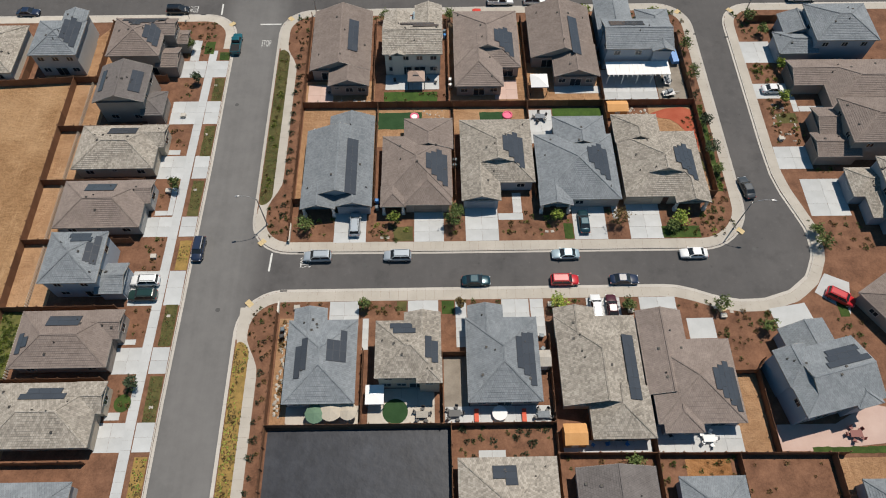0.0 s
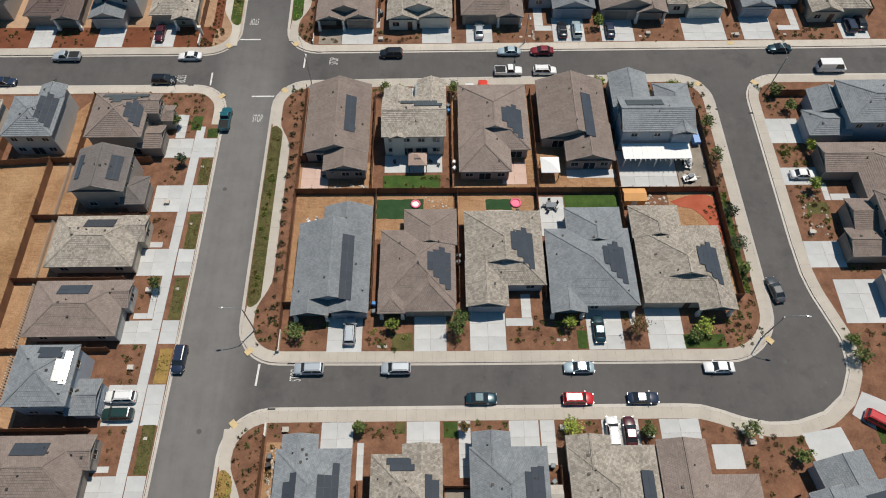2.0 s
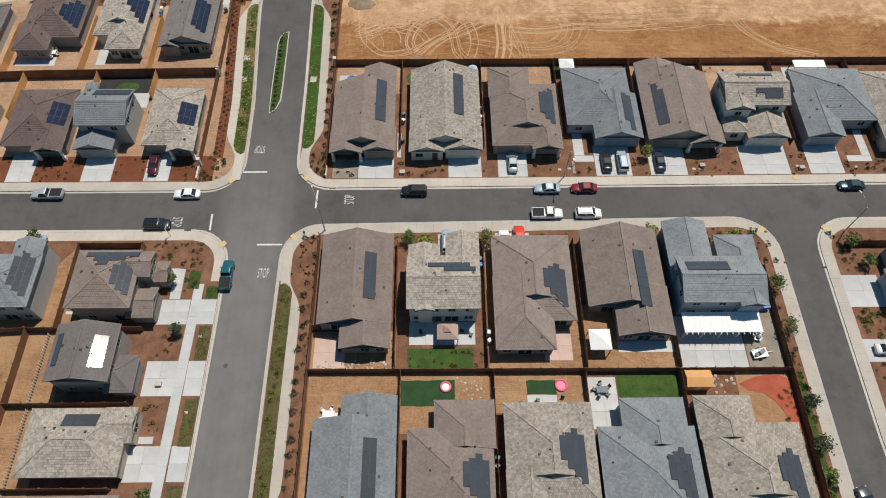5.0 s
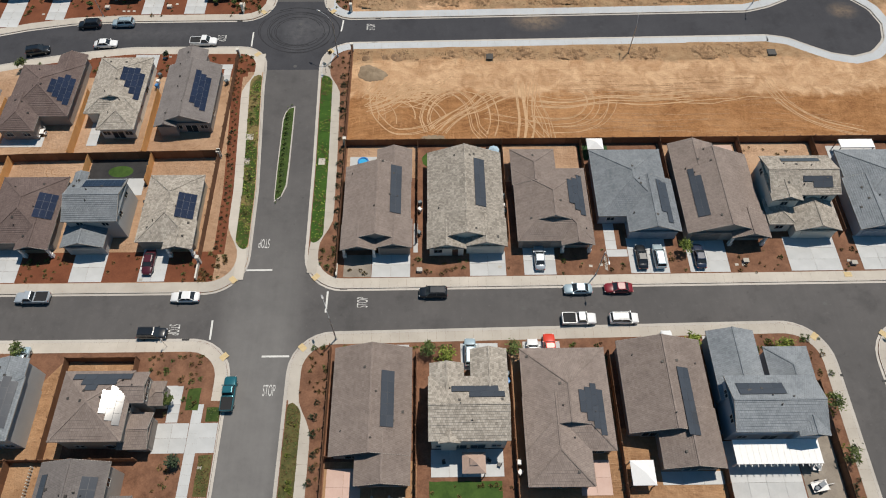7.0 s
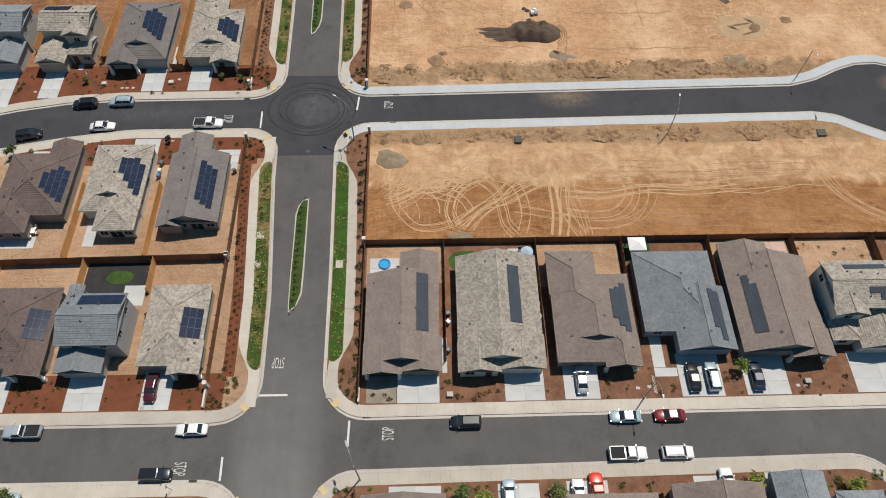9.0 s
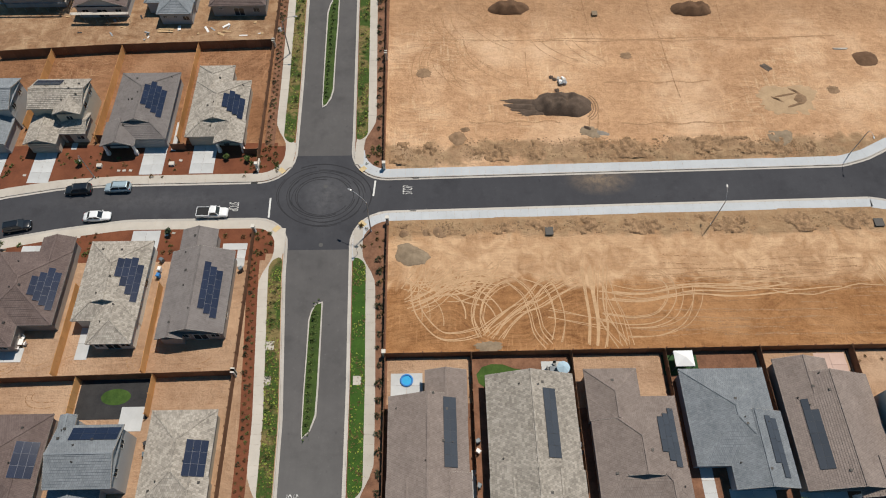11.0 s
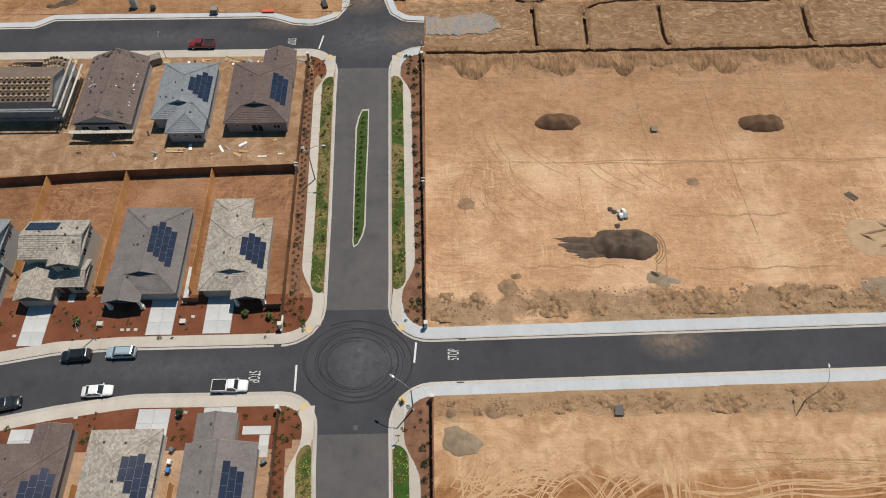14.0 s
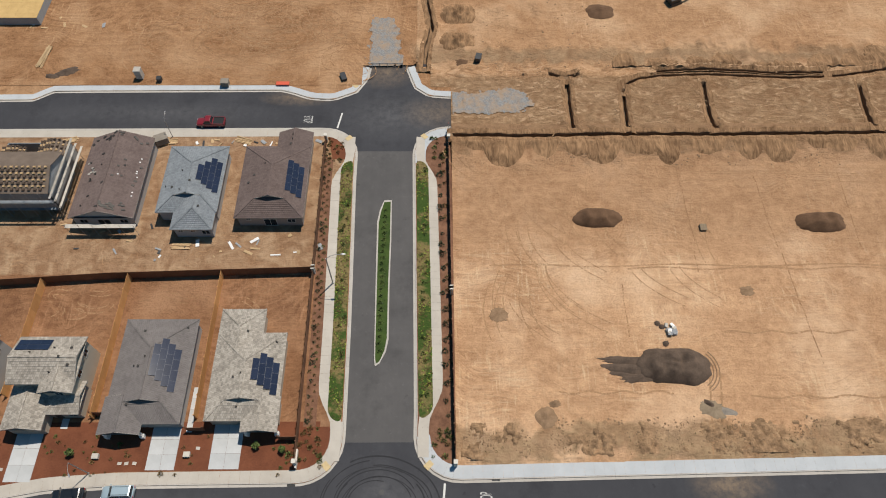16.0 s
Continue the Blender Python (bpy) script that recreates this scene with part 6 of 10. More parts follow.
H["B7"] = house("grey", "bluegrey", [(-62.9, 48.3, -53.6, 57.7, "x", "h", "h", 5.8), (-55, 47.7, -50.4, 53.3, "x", "g", "g", 3.0)], "two-storey blue-grey house with grey tiled roof", [(0, "S", "U+U"), (0, "E", "U+U"), (1, "E", "G"), (0, "S", "W+L")])
H["B5"] = house("brown", "grey", [(-65, 60.2, -50.3, 69.9, "x", "h", "h"), (-54, 65, -49.3, 70, "x", "g", "g")], WEST.format("brown"), [(0, "S", "W+V+W"), (0, "E", "G+V"), (1, "E", "W")])
H["B4"] = house("tan", "beige", [(-64.9, 72.5, -50.3, 82.4, "x", "h", "h"), (-54, 77.2, -49.2, 82.5, "x", "g", "g")], WEST.format("mottled tan"), [(0, "S", "W+V+W"), (0, "E", "G+V"), (1, "E", "W")])
H["B3"] = house("taupe", "taupe", [(-63, 85.5, -53.5, 94.7, "y", "g", "g", 5.8), (-55, 84.7, -50.8, 90.6, "x", "g", "h", 3.1)], "two-storey house with grey-brown gable roof", [(0, "E", "U+U"), (1, "E", "G"), (0, "S", "W+W")])
H["B2"] = house("brown", "taupe", [(-63.3, 97.5, -53.0, 107.9, "y", "h", "h", 5.6), (-57.4, 103.0, -50.9, 107.7, "x", "g", "g", 5.6), (-54.6, 97.0, -50.2, 102.4, "x", "g", "g", 3.0), (-52.2, 103.4, -49.2, 107.2, "x", "h", "g", 3.0)], "two-storey house with brown tiled hip roof on a corner lot", [(1, "E", "U+U"), (2, "E", "G"), (0, "S", "W+L"), (0, "E", "U")])
H["B1"] = house("grey", "grey", [(-78.3, 97.7, -69.0, 107.2, "x", "h", "h", 5.8), (-74, 103, -69.2, 110, "y", "g", "g", 5.8)], "two-storey grey house with grey tiled roof", [(0, "S", "U+U+U"), (0, "S", "W+L+W")])
H["B0"] = house("tan", "cream", [(-93.5, 96, -82.5, 109, "y", "h", "h")], "single-storey cream house with mottled tan tiled roof", [(0, "S", "W+W")])
# middle block, south row, fronts to the south
H["C1"] = house("grey", "bluegrey", [(-23.2, 65.6, -10.9, 80.5, "y", "g", "g"), (-19.2, 76, -10.9, 84, "y", "g", "g"), (-17.4, 63.7, -10.9, 69, "y", "g", "g"), (-23.3, 63.3, -17.2, 68, "y", "g", "g")], "single-storey blue-grey house with grey tiled gable roof", [(2, "S", "G"), (3, "S", "W+D"), (0, "E", "V+W")], open_blocks=(3,))
H["C2"] = house("brown", "taupe", [(-9.3, 65.4, 3.2, 79, "y", "h", "h"), (-5.4, 76, 3.6, 83.2, "y", "g", "h"), (-5.4, 63.9, 3.1, 71, "y", "h", "g"), (-9.4, 63.6, -5, 68, "y", "h", "g")], "single-storey house with brown tiled hip roof", [(2, "S", "G"), (3, "S", "D")], open_blocks=(3,))
H["C3"] = house("tan", "bluegrey", [(4.9, 68.4, 18, 82.7, "y", "d", "h"), (4.8, 64.6, 11.7, 73, "y", "g", "g")], "single-storey blue-grey house with mottled tan tiled roof", [(1, "S", "G"), (0, "S", "V+D+W")])
H["C4"] = house("grey", "grey", [(18.5, 64.6, 32.8, 79, "y", "h", "h"), (22.3, 76, 31.9, 83.3, "y", "g", "h"), (18.4, 63.4, 24.2, 68, "y", "g", "g")], "single-storey house with grey tiled hip roof", [(0, "S", "D+W+G"), (2, "S", "W")], open_blocks=(2,))
H["C5"] = house("tan", "beige", [(33.6, 65, 48.3, 79.4, "y", "d", "h"), (33.4, 77, 42, 83.6, "y", "g", "h"), (42.2, 63.6, 48.4, 68, "y", "g", "g")], "single-storey house with mottled tan tiled roof on a corner lot", [(0, "S", "G+D+V"), (2, "S", "D")], open_blocks=(2,))
# middle block, north row, backs to the south
H["C6"] = house("brown", "taupe", [(-24.1, 95.6, -12.2, 112.2, "y", "g", "g"), (-20.3, 91.5, -12.3, 100, "y", "g", "g")], "single-storey house with brown tiled gable roof", [(1, "S", "V+W+W"), (0, "S", "L+V")])
H["C7"] = house("tan", "cream", [(-9.7, 96.9, 2.0, 106.4, "x", "g", "g", 5.8), (-9.5, 101, -4.4, 108.5, "y", "g", "g", 5.8), (-3.4, 101, 2.1, 110.8, "y", "g", "g", 5.6), (-8.3, 96.6, -5.2, 99.5, "y", "g", "g", 5.8)], "two-storey cream house with mottled tan tiled roof", [(0, "S", "W+L+L+W"), (0, "S", "U+U+U+U")])
H["C8"] = house("brown", "taupe", [(4.4, 96, 17.5, 111.8, "y", "d", "h"), (4.3, 91.1, 13.8, 104, "y", "h", "g")], "single-storey house with brown tiled hip roof", [(1, "S", "W+L+W"), (0, "S", "V+V+L")])
H["C9"] = house("brown", "taupe", [(19.6, 98.4, 32.6, 112.9, "y", "g", "g"), (23.8, 93.3, 32.8, 102, "y", "g", "g")], "single-storey house with brown tiled gable roof", [(1, "S", "W+L+W"), (0, "S", "L+V")])
H["C10"] = house("grey", "bluegrey", [(34, 97.7, 47.4, 106, "x", "g", "g", 5.8), (33.8, 103, 41.2, 114.2, "y", "g", "g", 3.6), (42.2, 102.5, 49, 111.5, "y", "g", "h", 3.4), (43, 97.0, 47.4, 101, "y", "g", "g", 5.8)], "two-storey blue-grey house with grey tiled roof", [(0, "S", "U+U+U"), (0, "S", "W+L+L"), (0, "W", "U+U")])
# north side of the second street, fronts to the south
H["N1"] = house("brown", "taupe", [(-24.5, 131.6, -12.7, 147.3, "y", "g", "g"), (-19, 144, -12.6, 151.4, "y", "g", "g"), (-18.7, 130.2, -12.4, 136, "y", "g", "g"), (-24.6, 129.8, -18.5, 135, "y", "g", "g")], "single-storey house with brown tiled gable roof", [(2, "S", "G"), (3, "S", "W+D")], open_blocks=(3,))
H["N2"] = house("tan", "cream", [(-9.8, 131.6, 3.6, 150.4, "y", "g", "g"), (-3.5, 130.3, 3.8, 136, "y", "g", "g"), (-9.9, 129.9, -3.2, 135, "y", "g", "g")], "single-storey cream house with mottled tan gable roof", [(1, "S", "G"), (2, "S", "W+D")], open_blocks=())
H["N3"] = house("brown", "taupe", [(5.6, 131.3, 18.6, 146.6, "y", "d", "h"), (5.4, 143, 13.5, 151.1, "y", "g", "h"), (13.0, 130.4, 18.7, 136, "y", "g", "g")], "single-storey house with brown tiled hip roof", [(0, "S", "G+V"), (2, "S", "D+W")], open_blocks=(2,))
H["N4"] = house("grey", "bluegrey", [(20, 136.2, 33, 150.8, "y", "h", "h"), (24.9, 132.9, 34, 144, "y", "g", "g")], "single-storey blue-grey house with grey tiled roof", [(1, "S", "G"), (0, "S", "W+D+V")])
H["N5"] = house("brown", "taupe", [(34.9, 132.5, 48.7, 149.5, "y", "g", "g"), (34.9, 146, 43.2, 152.2, "y", "g", "g"), (42.4, 131.5, 49.1, 137, "y", "g", "g")], "single-storey house with brown tiled gable roof", [(0, "S", "G+V"), (2, "S", "D+W")], open_blocks=(2,))
H["N6"] = house("tan", "cream", [(49.6, 138.4, 61.9, 146.9, "x", "g", "g", 5.8), (49.5, 137.2, 54.9, 143, "y", "g", "g", 5.8), (53.6, 132.8, 61.7, 140.5, "y", "g", "g", 3.0), (49.4, 134.2, 54.2, 139.5, "x", "h", "h", 3.0)], "two-storey cream house with mottled tan tiled roof", [(2, "S", "G"), (1, "S", "U"), (0, "S", "V+U+U"), (0, "W", "U+U"), (3, "S", "W")], open_blocks=())
H["N7"] = house("grey", "bluegrey", [(65.5, 137, 79.6, 150.4, "y", "h", "h"), (65.0, 133, 72.2, 144, "y", "g", "g")], "single-storey blue-grey house with grey tiled roof", [(1, "S", "G"), (0, "S", "V+D+W")])
H["N8"] = house("tan", "beige", [(79.4, 132.5, 92.4, 149.6, "y", "d", "h"), (79.3, 131.4, 86, 137, "y", "g", "g")], "single-storey house with mottled tan tiled roof", [(0, "S", "V+V+G"), (1, "S", "W+D")])
# north of the second street, west of the avenue
H["NW1"] = house("tan", "beige", [(-59.5, 131.8, -49.8, 145.8, "y", "h", "h"), (-54.6, 130.3, -49.6, 136, "y", "g", "g")], "single-storey house with mottled tan tiled hip roof", [(0, "S", "G+V"), (1, "S", "D+W")], open_blocks=(1,))
H["NW2"] = house("grey", "grey", [(-71.3, 134.2, -61.9, 143.0, "x", "g", "g", 5.8), (-71.4, 139, -69.0, 144.6, "y", "g", "g", 5.8), (-71.9, 130.8, -64.6, 137, "y", "g", "g", 3.0)], "two-storey grey house with grey tiled roof", [(2, "S", "G"), (0, "S", "U+U"), (0, "E", "U+U")])
H["NW3"] = house("dark", "taupe", [(-85.6, 131.8, -74.0, 145.6, "y", "h", "h"), (-79.5, 130.4, -73.9, 136, "y", "g", "g")], "single-storey house with brown tiled hip roof", [(0, "S", "G+V"), (1, "S", "D+W")], open_blocks=(1,))
H["NW4"] = house("taupe", "taupe", [(-99.5, 133.5, -89.2, 143.5, "y", "g", "g", 5.8), (-99, 130.8, -92.5, 137, "y", "g", "g", 3.0)], "two-storey house with grey-brown tiled roof", [(0, "E", "U+U"), (1, "S", "G")])
H["NW5"] = house("brown", "beige", [(-115, 132, -103, 146, "y", "h", "h")], "single-storey house with brown tiled roof", [(0, "S", "G+W")])
H["NB3"] = house("taupe", "taupe", [(-61.4, 158.0, -50.9, 173.2, "y", "g", "g"), (-60.4, 169, -54.4, 177.6, "y", "g", "g"), (-61.5, 157.2, -57.2, 161, "y", "g", "g")], "single-storey house with grey-brown gable roof", [(0, "S", "V+W+L+W"), (0, "E", "W+V")])
H["NB2"] = house("tan", "cream", [(-75.5, 160.6, -65.0, 175.4, "y", "d", "h"), (-72.2, 156.6, -65.1, 166, "y", "h", "g")], "single-storey cream house with mottled tan tiled roof", [(1, "S", "W+L+W"), (0, "E", "V+W+V")])
H["NB1"] = house("dark", "taupe", [(-90.6, 160, -78.4, 173.6, "y", "h", "h"), (-91, 156.4, -83.8, 165, "y", "h", "g"), (-84, 170, -78.5, 176.4, "y", "g", "g")], "single-storey house with brown tiled roof", [(1, "S", "W+W")])
H["NB0"] = house("taupe", "grey", [(-106.5, 155, -95, 170, "y", "h", "h")], "single-storey house with grey-brown tiled roof", [(0, "S", "W+W")])
# north of the third street
H["F1"] = house("tan", "beige", [(-63.9, 198.2, -53.0, 212.4, "y", "d", "h"), (-63.9, 209, -56.8, 216.6, "y", "g", "h"), (-58.3, 196.5, -52.8, 202, "y", "g", "g")], "single-storey house with mottled tan tiled roof", [(0, "S", "G+V"), (2, "S", "D+W")], open_blocks=(2,))
H["F2"] = house("taupe", "grey", [(-78.9, 197.8, -67.4, 214.8, "y", "d", "h"), (-79.3, 196.2, -73.0, 202, "y", "g", "g")], "single-storey house with grey tiled roof", [(0, "S", "V+G"), (1, "S", "W+D")], open_blocks=(1,))
H["F3"] = house("tan", "beige", [(-93.3, 203.0, -83.0, 210.6, "x", "g", "g", 5.8), (-88.2, 201.6, -83.0, 208, "y", "g", "g", 5.8), (-93.7, 196.9, -87.6, 205, "y", "g", "g", 3.0), (-88.2, 199.3, -82.7, 204.5, "x", "h", "g", 3.0)], "two-storey beige house with mottled tan tiled roof", [(2, "S", "G"), (1, "S", "U"), (0, "S", "V+U"), (0, "E", "U+U"), (3, "S", "D+W")])
H["F4"] = house("grey", "grey", [(-107, 203, -96.6, 211, "x", "g", "g", 5.8), (-103.5, 196.9, -97, 205, "y", "g", "g", 3.0)], "two-storey grey house with grey tiled roof", [(1, "S", "G"), (0, "E", "U+U")])
# new houses on the fourth street, fronts to the north
H["G1"] = house("dark", "taupe", [(-65, 234.4, -52.8, 250.6, "y", "d", "h"), (-59.2, 246, -52.7, 254.1, "y", "g", "g")], "new single-storey house with brown tiled roof on bare dirt", [(0, "S", "V+L+W")])
H["G2"] = house("grey", "grey", [(-79.1, 235.6, -68.2, 250.6, "y", "d", "h"), (-75.8, 232, -68.4, 241, "y", "h", "g")], "new single-storey house with grey tiled roof on bare dirt", [(1, "S", "V+V+W")])
H["G3"] = house("dark", "grey", [(-94.2, 234.4, -82.7, 252.7, "y", "g", "g")], "unfinished house with brown tiled gable roof", [(0, "S", "W+L+W")])
# east side
H["D1"] = house("grey", "bluegrey", [(76, 99.4, 88.5, 109.8, "x", "h", "h", 5.8), (69.6, 98.8, 77.6, 104.9, "x", "h", "g", 3.0), (71.8, 104, 79, 110, "y", "g", "g", 3.2)], "two-storey blue-grey house with grey tiled roof", [(0, "S", "U+U+U"), (1, "W", "G"), (0, "W", "U")])
H["D2"] = house("brown", "taupe", [(76, 84.6, 94, 97, "x", "h", "h"), (70.2, 90.4, 82, 97.1, "x", "g", "g")], "single-storey house with brown tiled roof", [(1, "W", "G"), (0, "S", "W+W+W")])
H["D3"] = house("brown", "taupe", [(75.3, 74.1, 89, 84.6, "x", "h", "h", 5.8), (69.8, 73.1, 78, 78.7, "x", "g", "g", 3.0), (71.5, 78, 79, 84.6, "x", "g", "g", 3.2)], "two-storey house with brown tiled roof", [(0, "S", "U+U"), (1, "W", "G"), (0, "W", "U+U")])
H["D4"] = house("tan", "bluegrey", [(73.6, 64.4, 82, 70.6, "x", "h", "g"), (78, 58, 92, 71, "x", "h", "h", 5.8), (75.6, 60, 80, 65, "y", "h", "g")], "two-storey blue-grey house with mottled tan tiled roof", [(0, "W", "G"), (1, "W", "U")])

STEP = [(0, 4), (0.5, 4), (1.1, 3), (1.8, 2)]
for key, side, x, y, rows in (
    ("A1", "W", -21.5, 32.7, [(0, 3), (0.7, 3)]), ("A1", "E", -13.8, 35.2, [(0, 3), (0, 2), (0, 2)]), ("A3", "E", 15.0, 31.1, [(0, 5), (0.9, 4), (1.5, 3)]), ("A4", "E", 30.3, 28.6, [(0, 6), (0, 6)]),
    ("A5", "E", 45.0, 26.7, STEP), ("C1", "E", -13.6, 65.4, [(0, 7), (0, 7)]), ("C2", "E", 2.4, 67.4, STEP), ("C3", "E", 16.2, 70.8, STEP), ("C4", "E", 31.2, 68.0, STEP), ("C5", "E", 46.6, 67.7, STEP),
    ("B9", "N", -61.4, 32.0, [(0.5, 3), (0, 4)]), ("B8", "N", -60.5, 43.6, [(0, 3), (0, 3)]), ("B8", "W", -64.5, 37.4, [(0, 2), (0.6, 1)]), ("B5", "N", -60.6, 68.8, [(0, 3), (0, 3)]), ("B4", "N", -59.4, 81.3, [(0, 3), (0, 3)]),
    ("R1", "N", 7.6, 19.6, [(0, 2), (0, 2), (1, 1)]), ("C6", "E", -14.8, 99.4, [(0, 5), (0, 5)]), ("C8", "E", 16.2, 98.0, STEP), ("C9", "E", 29.4, 97.6, [(0, 6), (0, 6)]), ("N1", "E", -14.4, 136.5, [(0, 6), (0, 6)]),
    ("N2", "E", 0.4, 137.4, [(0, 6), (0, 6)]), ("N3", "E", 17.7, 136.0, [(0, 5), (0.5, 4), (1.2, 3)]), ("N4", "E", 32.6, 134.2, [(0, 5), (1.2, 4)]), ("N5", "W", 37.0, 135.2, [(0, 6), (0, 5)]),
    ("NW1", "E", -50.3, 136.0, [(0, 3)] * 3), ("NW3", "E", -74.6, 136.2, [(0, 3)] * 3), ("B2", "N", -61.6, 107.3, [(0, 5), (0.9, 3), (1.4, 1)]), ("B2", "E", -53.6, 99.6, [(0, 3), (0.35, 3), (0.9, 2)]), ("B1", "E", -69.6, 99.4, [(0, 4), (0.4, 4), (0.9, 3)]), ("B3", "E", -54.5, 87.4, [(0, 3), (0, 3)]), ("B3", "W", -62.2, 87.8, [(0, 3)]),
    ("B7", "N", -59.4, 57.2, [(0, 2), (0.3, 2)]), ("B7", "E", -54.2, 51.4, [(0, 3), (0.2, 2)]), ("NB3", "E", -52.2, 160.4, [(0, 5), (0.35, 5), (0.8, 5)]), ("NB2", "E", -65.6, 163.6, [(0, 4), (0.7, 4), (1.5, 3), (2.4, 2)]),
    ("NB1", "E", -78.9, 162.4, [(0, 4), (0.4, 4), (0.8, 3), (1.3, 2)]), ("F1", "E", -53.5, 202.0, [(0, 3), (0.45, 3), (0.75, 3), (1.2, 2)]), ("F2", "E", -68.9, 202.4, [(0, 4), (0.45, 4), (0.9, 4), (1.3, 3)]), ("G1", "E", -53.5, 238.4, [(0, 4), (0.35, 4), (0.6, 4)]),
    ("G2", "E", -68.7, 239.6, [(0, 4), (0.35, 4), (0.75, 3), (1.2, 2)]), ("C7", "N", -6.3, 104.6, [(0, 4), (1.5, 3)]), ("C10", "N", 35.2, 104.6, [(0, 4), (0, 4)]), ("N6", "N", 52.8, 145.9, [(0, 4)]), ("N6", "S", 55.4, 139.6, [(1, 2), (0, 3)]),
    ("NW2", "N", -68.9, 142.5, [(0, 4), (0, 4)]), ("F3", "N", -92.9, 209.9, [(0, 3), (0, 3)]), ("A2", "N", -7.0, 40.4, [(0, 2), (0.3, 2)]), ("A2", "E", 0.2, 34.0, [(0, 2), (0.4, 2)]),
):
    solar_array(H[key], side, x, y, rows, blue=key[0] in "FG" or key[:2] in ("NB", "NW"))
solar_array(H["A6"], "N", 0.4, 3.4, [(0.1, 3), (-0.2, 3), (-0.6, 4)], local=True)


# ---- driveways and walks ----
DRIVE = "pale concrete driveway with scored joints"
for x0, y0, x1, y1 in (
    (-17.4, 42.1, -12.6, 47.1), (-4.6, 41.5, 0.4, 47.1), (10.8, 42.1, 15.3, 47.1), (24.8, 42.3, 30.4, 47.1), (33.6, 42.8, 39.6, 47.1),
    (-17.6, 58.3, -12.0, 64.4), (-3.6, 58.3, 1.6, 64.6), (5.4, 58.3, 11.2, 65.4), (24.4, 58.3, 30.2, 65.4), (34.2, 58.3, 40.0, 65.6),
    (-20.4, 111.0, -12.8, 113.9), (-4.6, 109.5, 1.4, 114.0), (5.4, 110.4, 11.4, 114.2), (24.0, 112.0, 30.0, 114.6), (34.6, 112.6, 42.2, 114.9),
    (-19.4, 126.2, -12.8, 131.0), (-2.6, 126.3, 3.6, 131.1), (6.7, 126.4, 12.2, 132), (25.0, 126.5, 31.7, 133.6), (35.2, 126.6, 42.1, 133.2), (52.6, 126.7, 61.5, 133.5), (65.2, 126.8, 71.6, 133.7), (86.0, 126.9, 91.8, 133.2),
    (-59.0, 125.8, -54.4, 132.5), (-70.6, 125.8, -65.0, 131.5), (-84.4, 125.8, -79.6, 132.5), (-98.2, 125.8, -93.2, 131.5), (-112, 125.8, -106.5, 132.5),
    (-60.6, 176.8, -55.6, 179.5), (-70.6, 175.0, -65.7, 179.4), (-89.3, 173.2, -84.5, 176.6),
    (-63.0, 191.9, -58.5, 198.8), (-72.3, 191.8, -68.0, 198.6), (-92.7, 190.2, -88.7, 197.5), (-102.5, 188.0, -98.0, 197.5),
    (64.0, 99.4, 70.2, 105.4), (64.0, 89.8, 71.0, 93.7), (64.0, 72.7, 70.3, 77.9), (67.0, 62.4, 74.2, 70.4),
):
    slab("driveway", x0, y0, x1, y1, M_DRIVE, DRIVE, "driveway", 0.02, 2, max(2, round((y1 - y0) / 2.4)))
for y0, y1 in ((23.2, 27.6), (35.2, 39.6), (46.9, 53.3), (60.0, 64.1), (72.3, 77.5), (85.1, 90.8), (97.1, 101.6), (8.5, 13.0)):
    k = kerb_x("south_west", y0)
    slab("driveway", -50.8, y0, k - 4.55, y1, M_DRIVE, DRIVE, "driveway", 0.018, 2, 2)
    slab("driveway_apron", k - 2.95, y0, k - 0.2, y1, M_DRIVE, "pale concrete driveway apron at the kerb", "driveway", 0.018, 1, 2)
for x0, y0, x1, y1 in (
    (3.2, 38.8, 5.0, 47.1), (15.5, 40.5, 17.7, 47.1), (40.8, 39.6, 45.2, 43.2), (-11.9, 38.6, -10.9, 44.0), (11.3, 62.5, 15.7, 63.9), (14.0, 63.95, 15.6, 68.2), (31.6, 62.5, 32.6, 68.0),
    (21.3, 131.3, 23.2, 136.6), (21.3, 129.8, 24.9, 131.25), (73.0, 129.6, 77.6, 131.0), (76.0, 131.05, 77.6, 137.2), (-54.3, 175.2, -50.0, 176.5), (-51.6, 171.8, -50.1, 175.15),
    (-67.3, 197.4, -66.4, 204.5), (-12.3, 131, -11.5, 137), (-86.5, 198.0, -85.4, 199.6), (-50.4, 105, -48.6, 107.5), (-49.5, 101.7, -47.7, 107.4), (71.6, 86.4, 77, 87.8), (70.4, 86.4, 71.5, 90.2),
    (-50.9, 40.1, -48.0, 41.0), (-50.3, 28.0, -48.0, 29.2), (-49.6, 64.4, -47.4, 65.4), (-47.4, 64.4, -46.4, 70.6), (-49.6, 77.8, -47.4, 78.9),
):
    slab("front_walk", x0, y0, x1, y1, M_DRIVE, "narrow pale concrete front walk", "walkway", 0.016, 1, max(1, round((y1 - y0) / 1.6)) if y1 - y0 > x1 - x0 else 1)
g = Geo()
g.prism([(54.7, 44.6), (60.9, 45.6), (62.2, 40.4), (56.4, 38.0)], TOP - 0.1, TOP + 0.02)
thing("driveway", g, M_DRIVE, "pale concrete driveway at the street bend", "driveway", kind="structure")
g = Geo()
g.prism([(63.2, 47.5), (65.8, 51.0), (69.5, 49.2), (68.0, 43.4)], TOP - 0.1, TOP + 0.02)
thing("driveway", g, M_DRIVE, "pale concrete driveway at the street bend", "driveway", kind="structure")

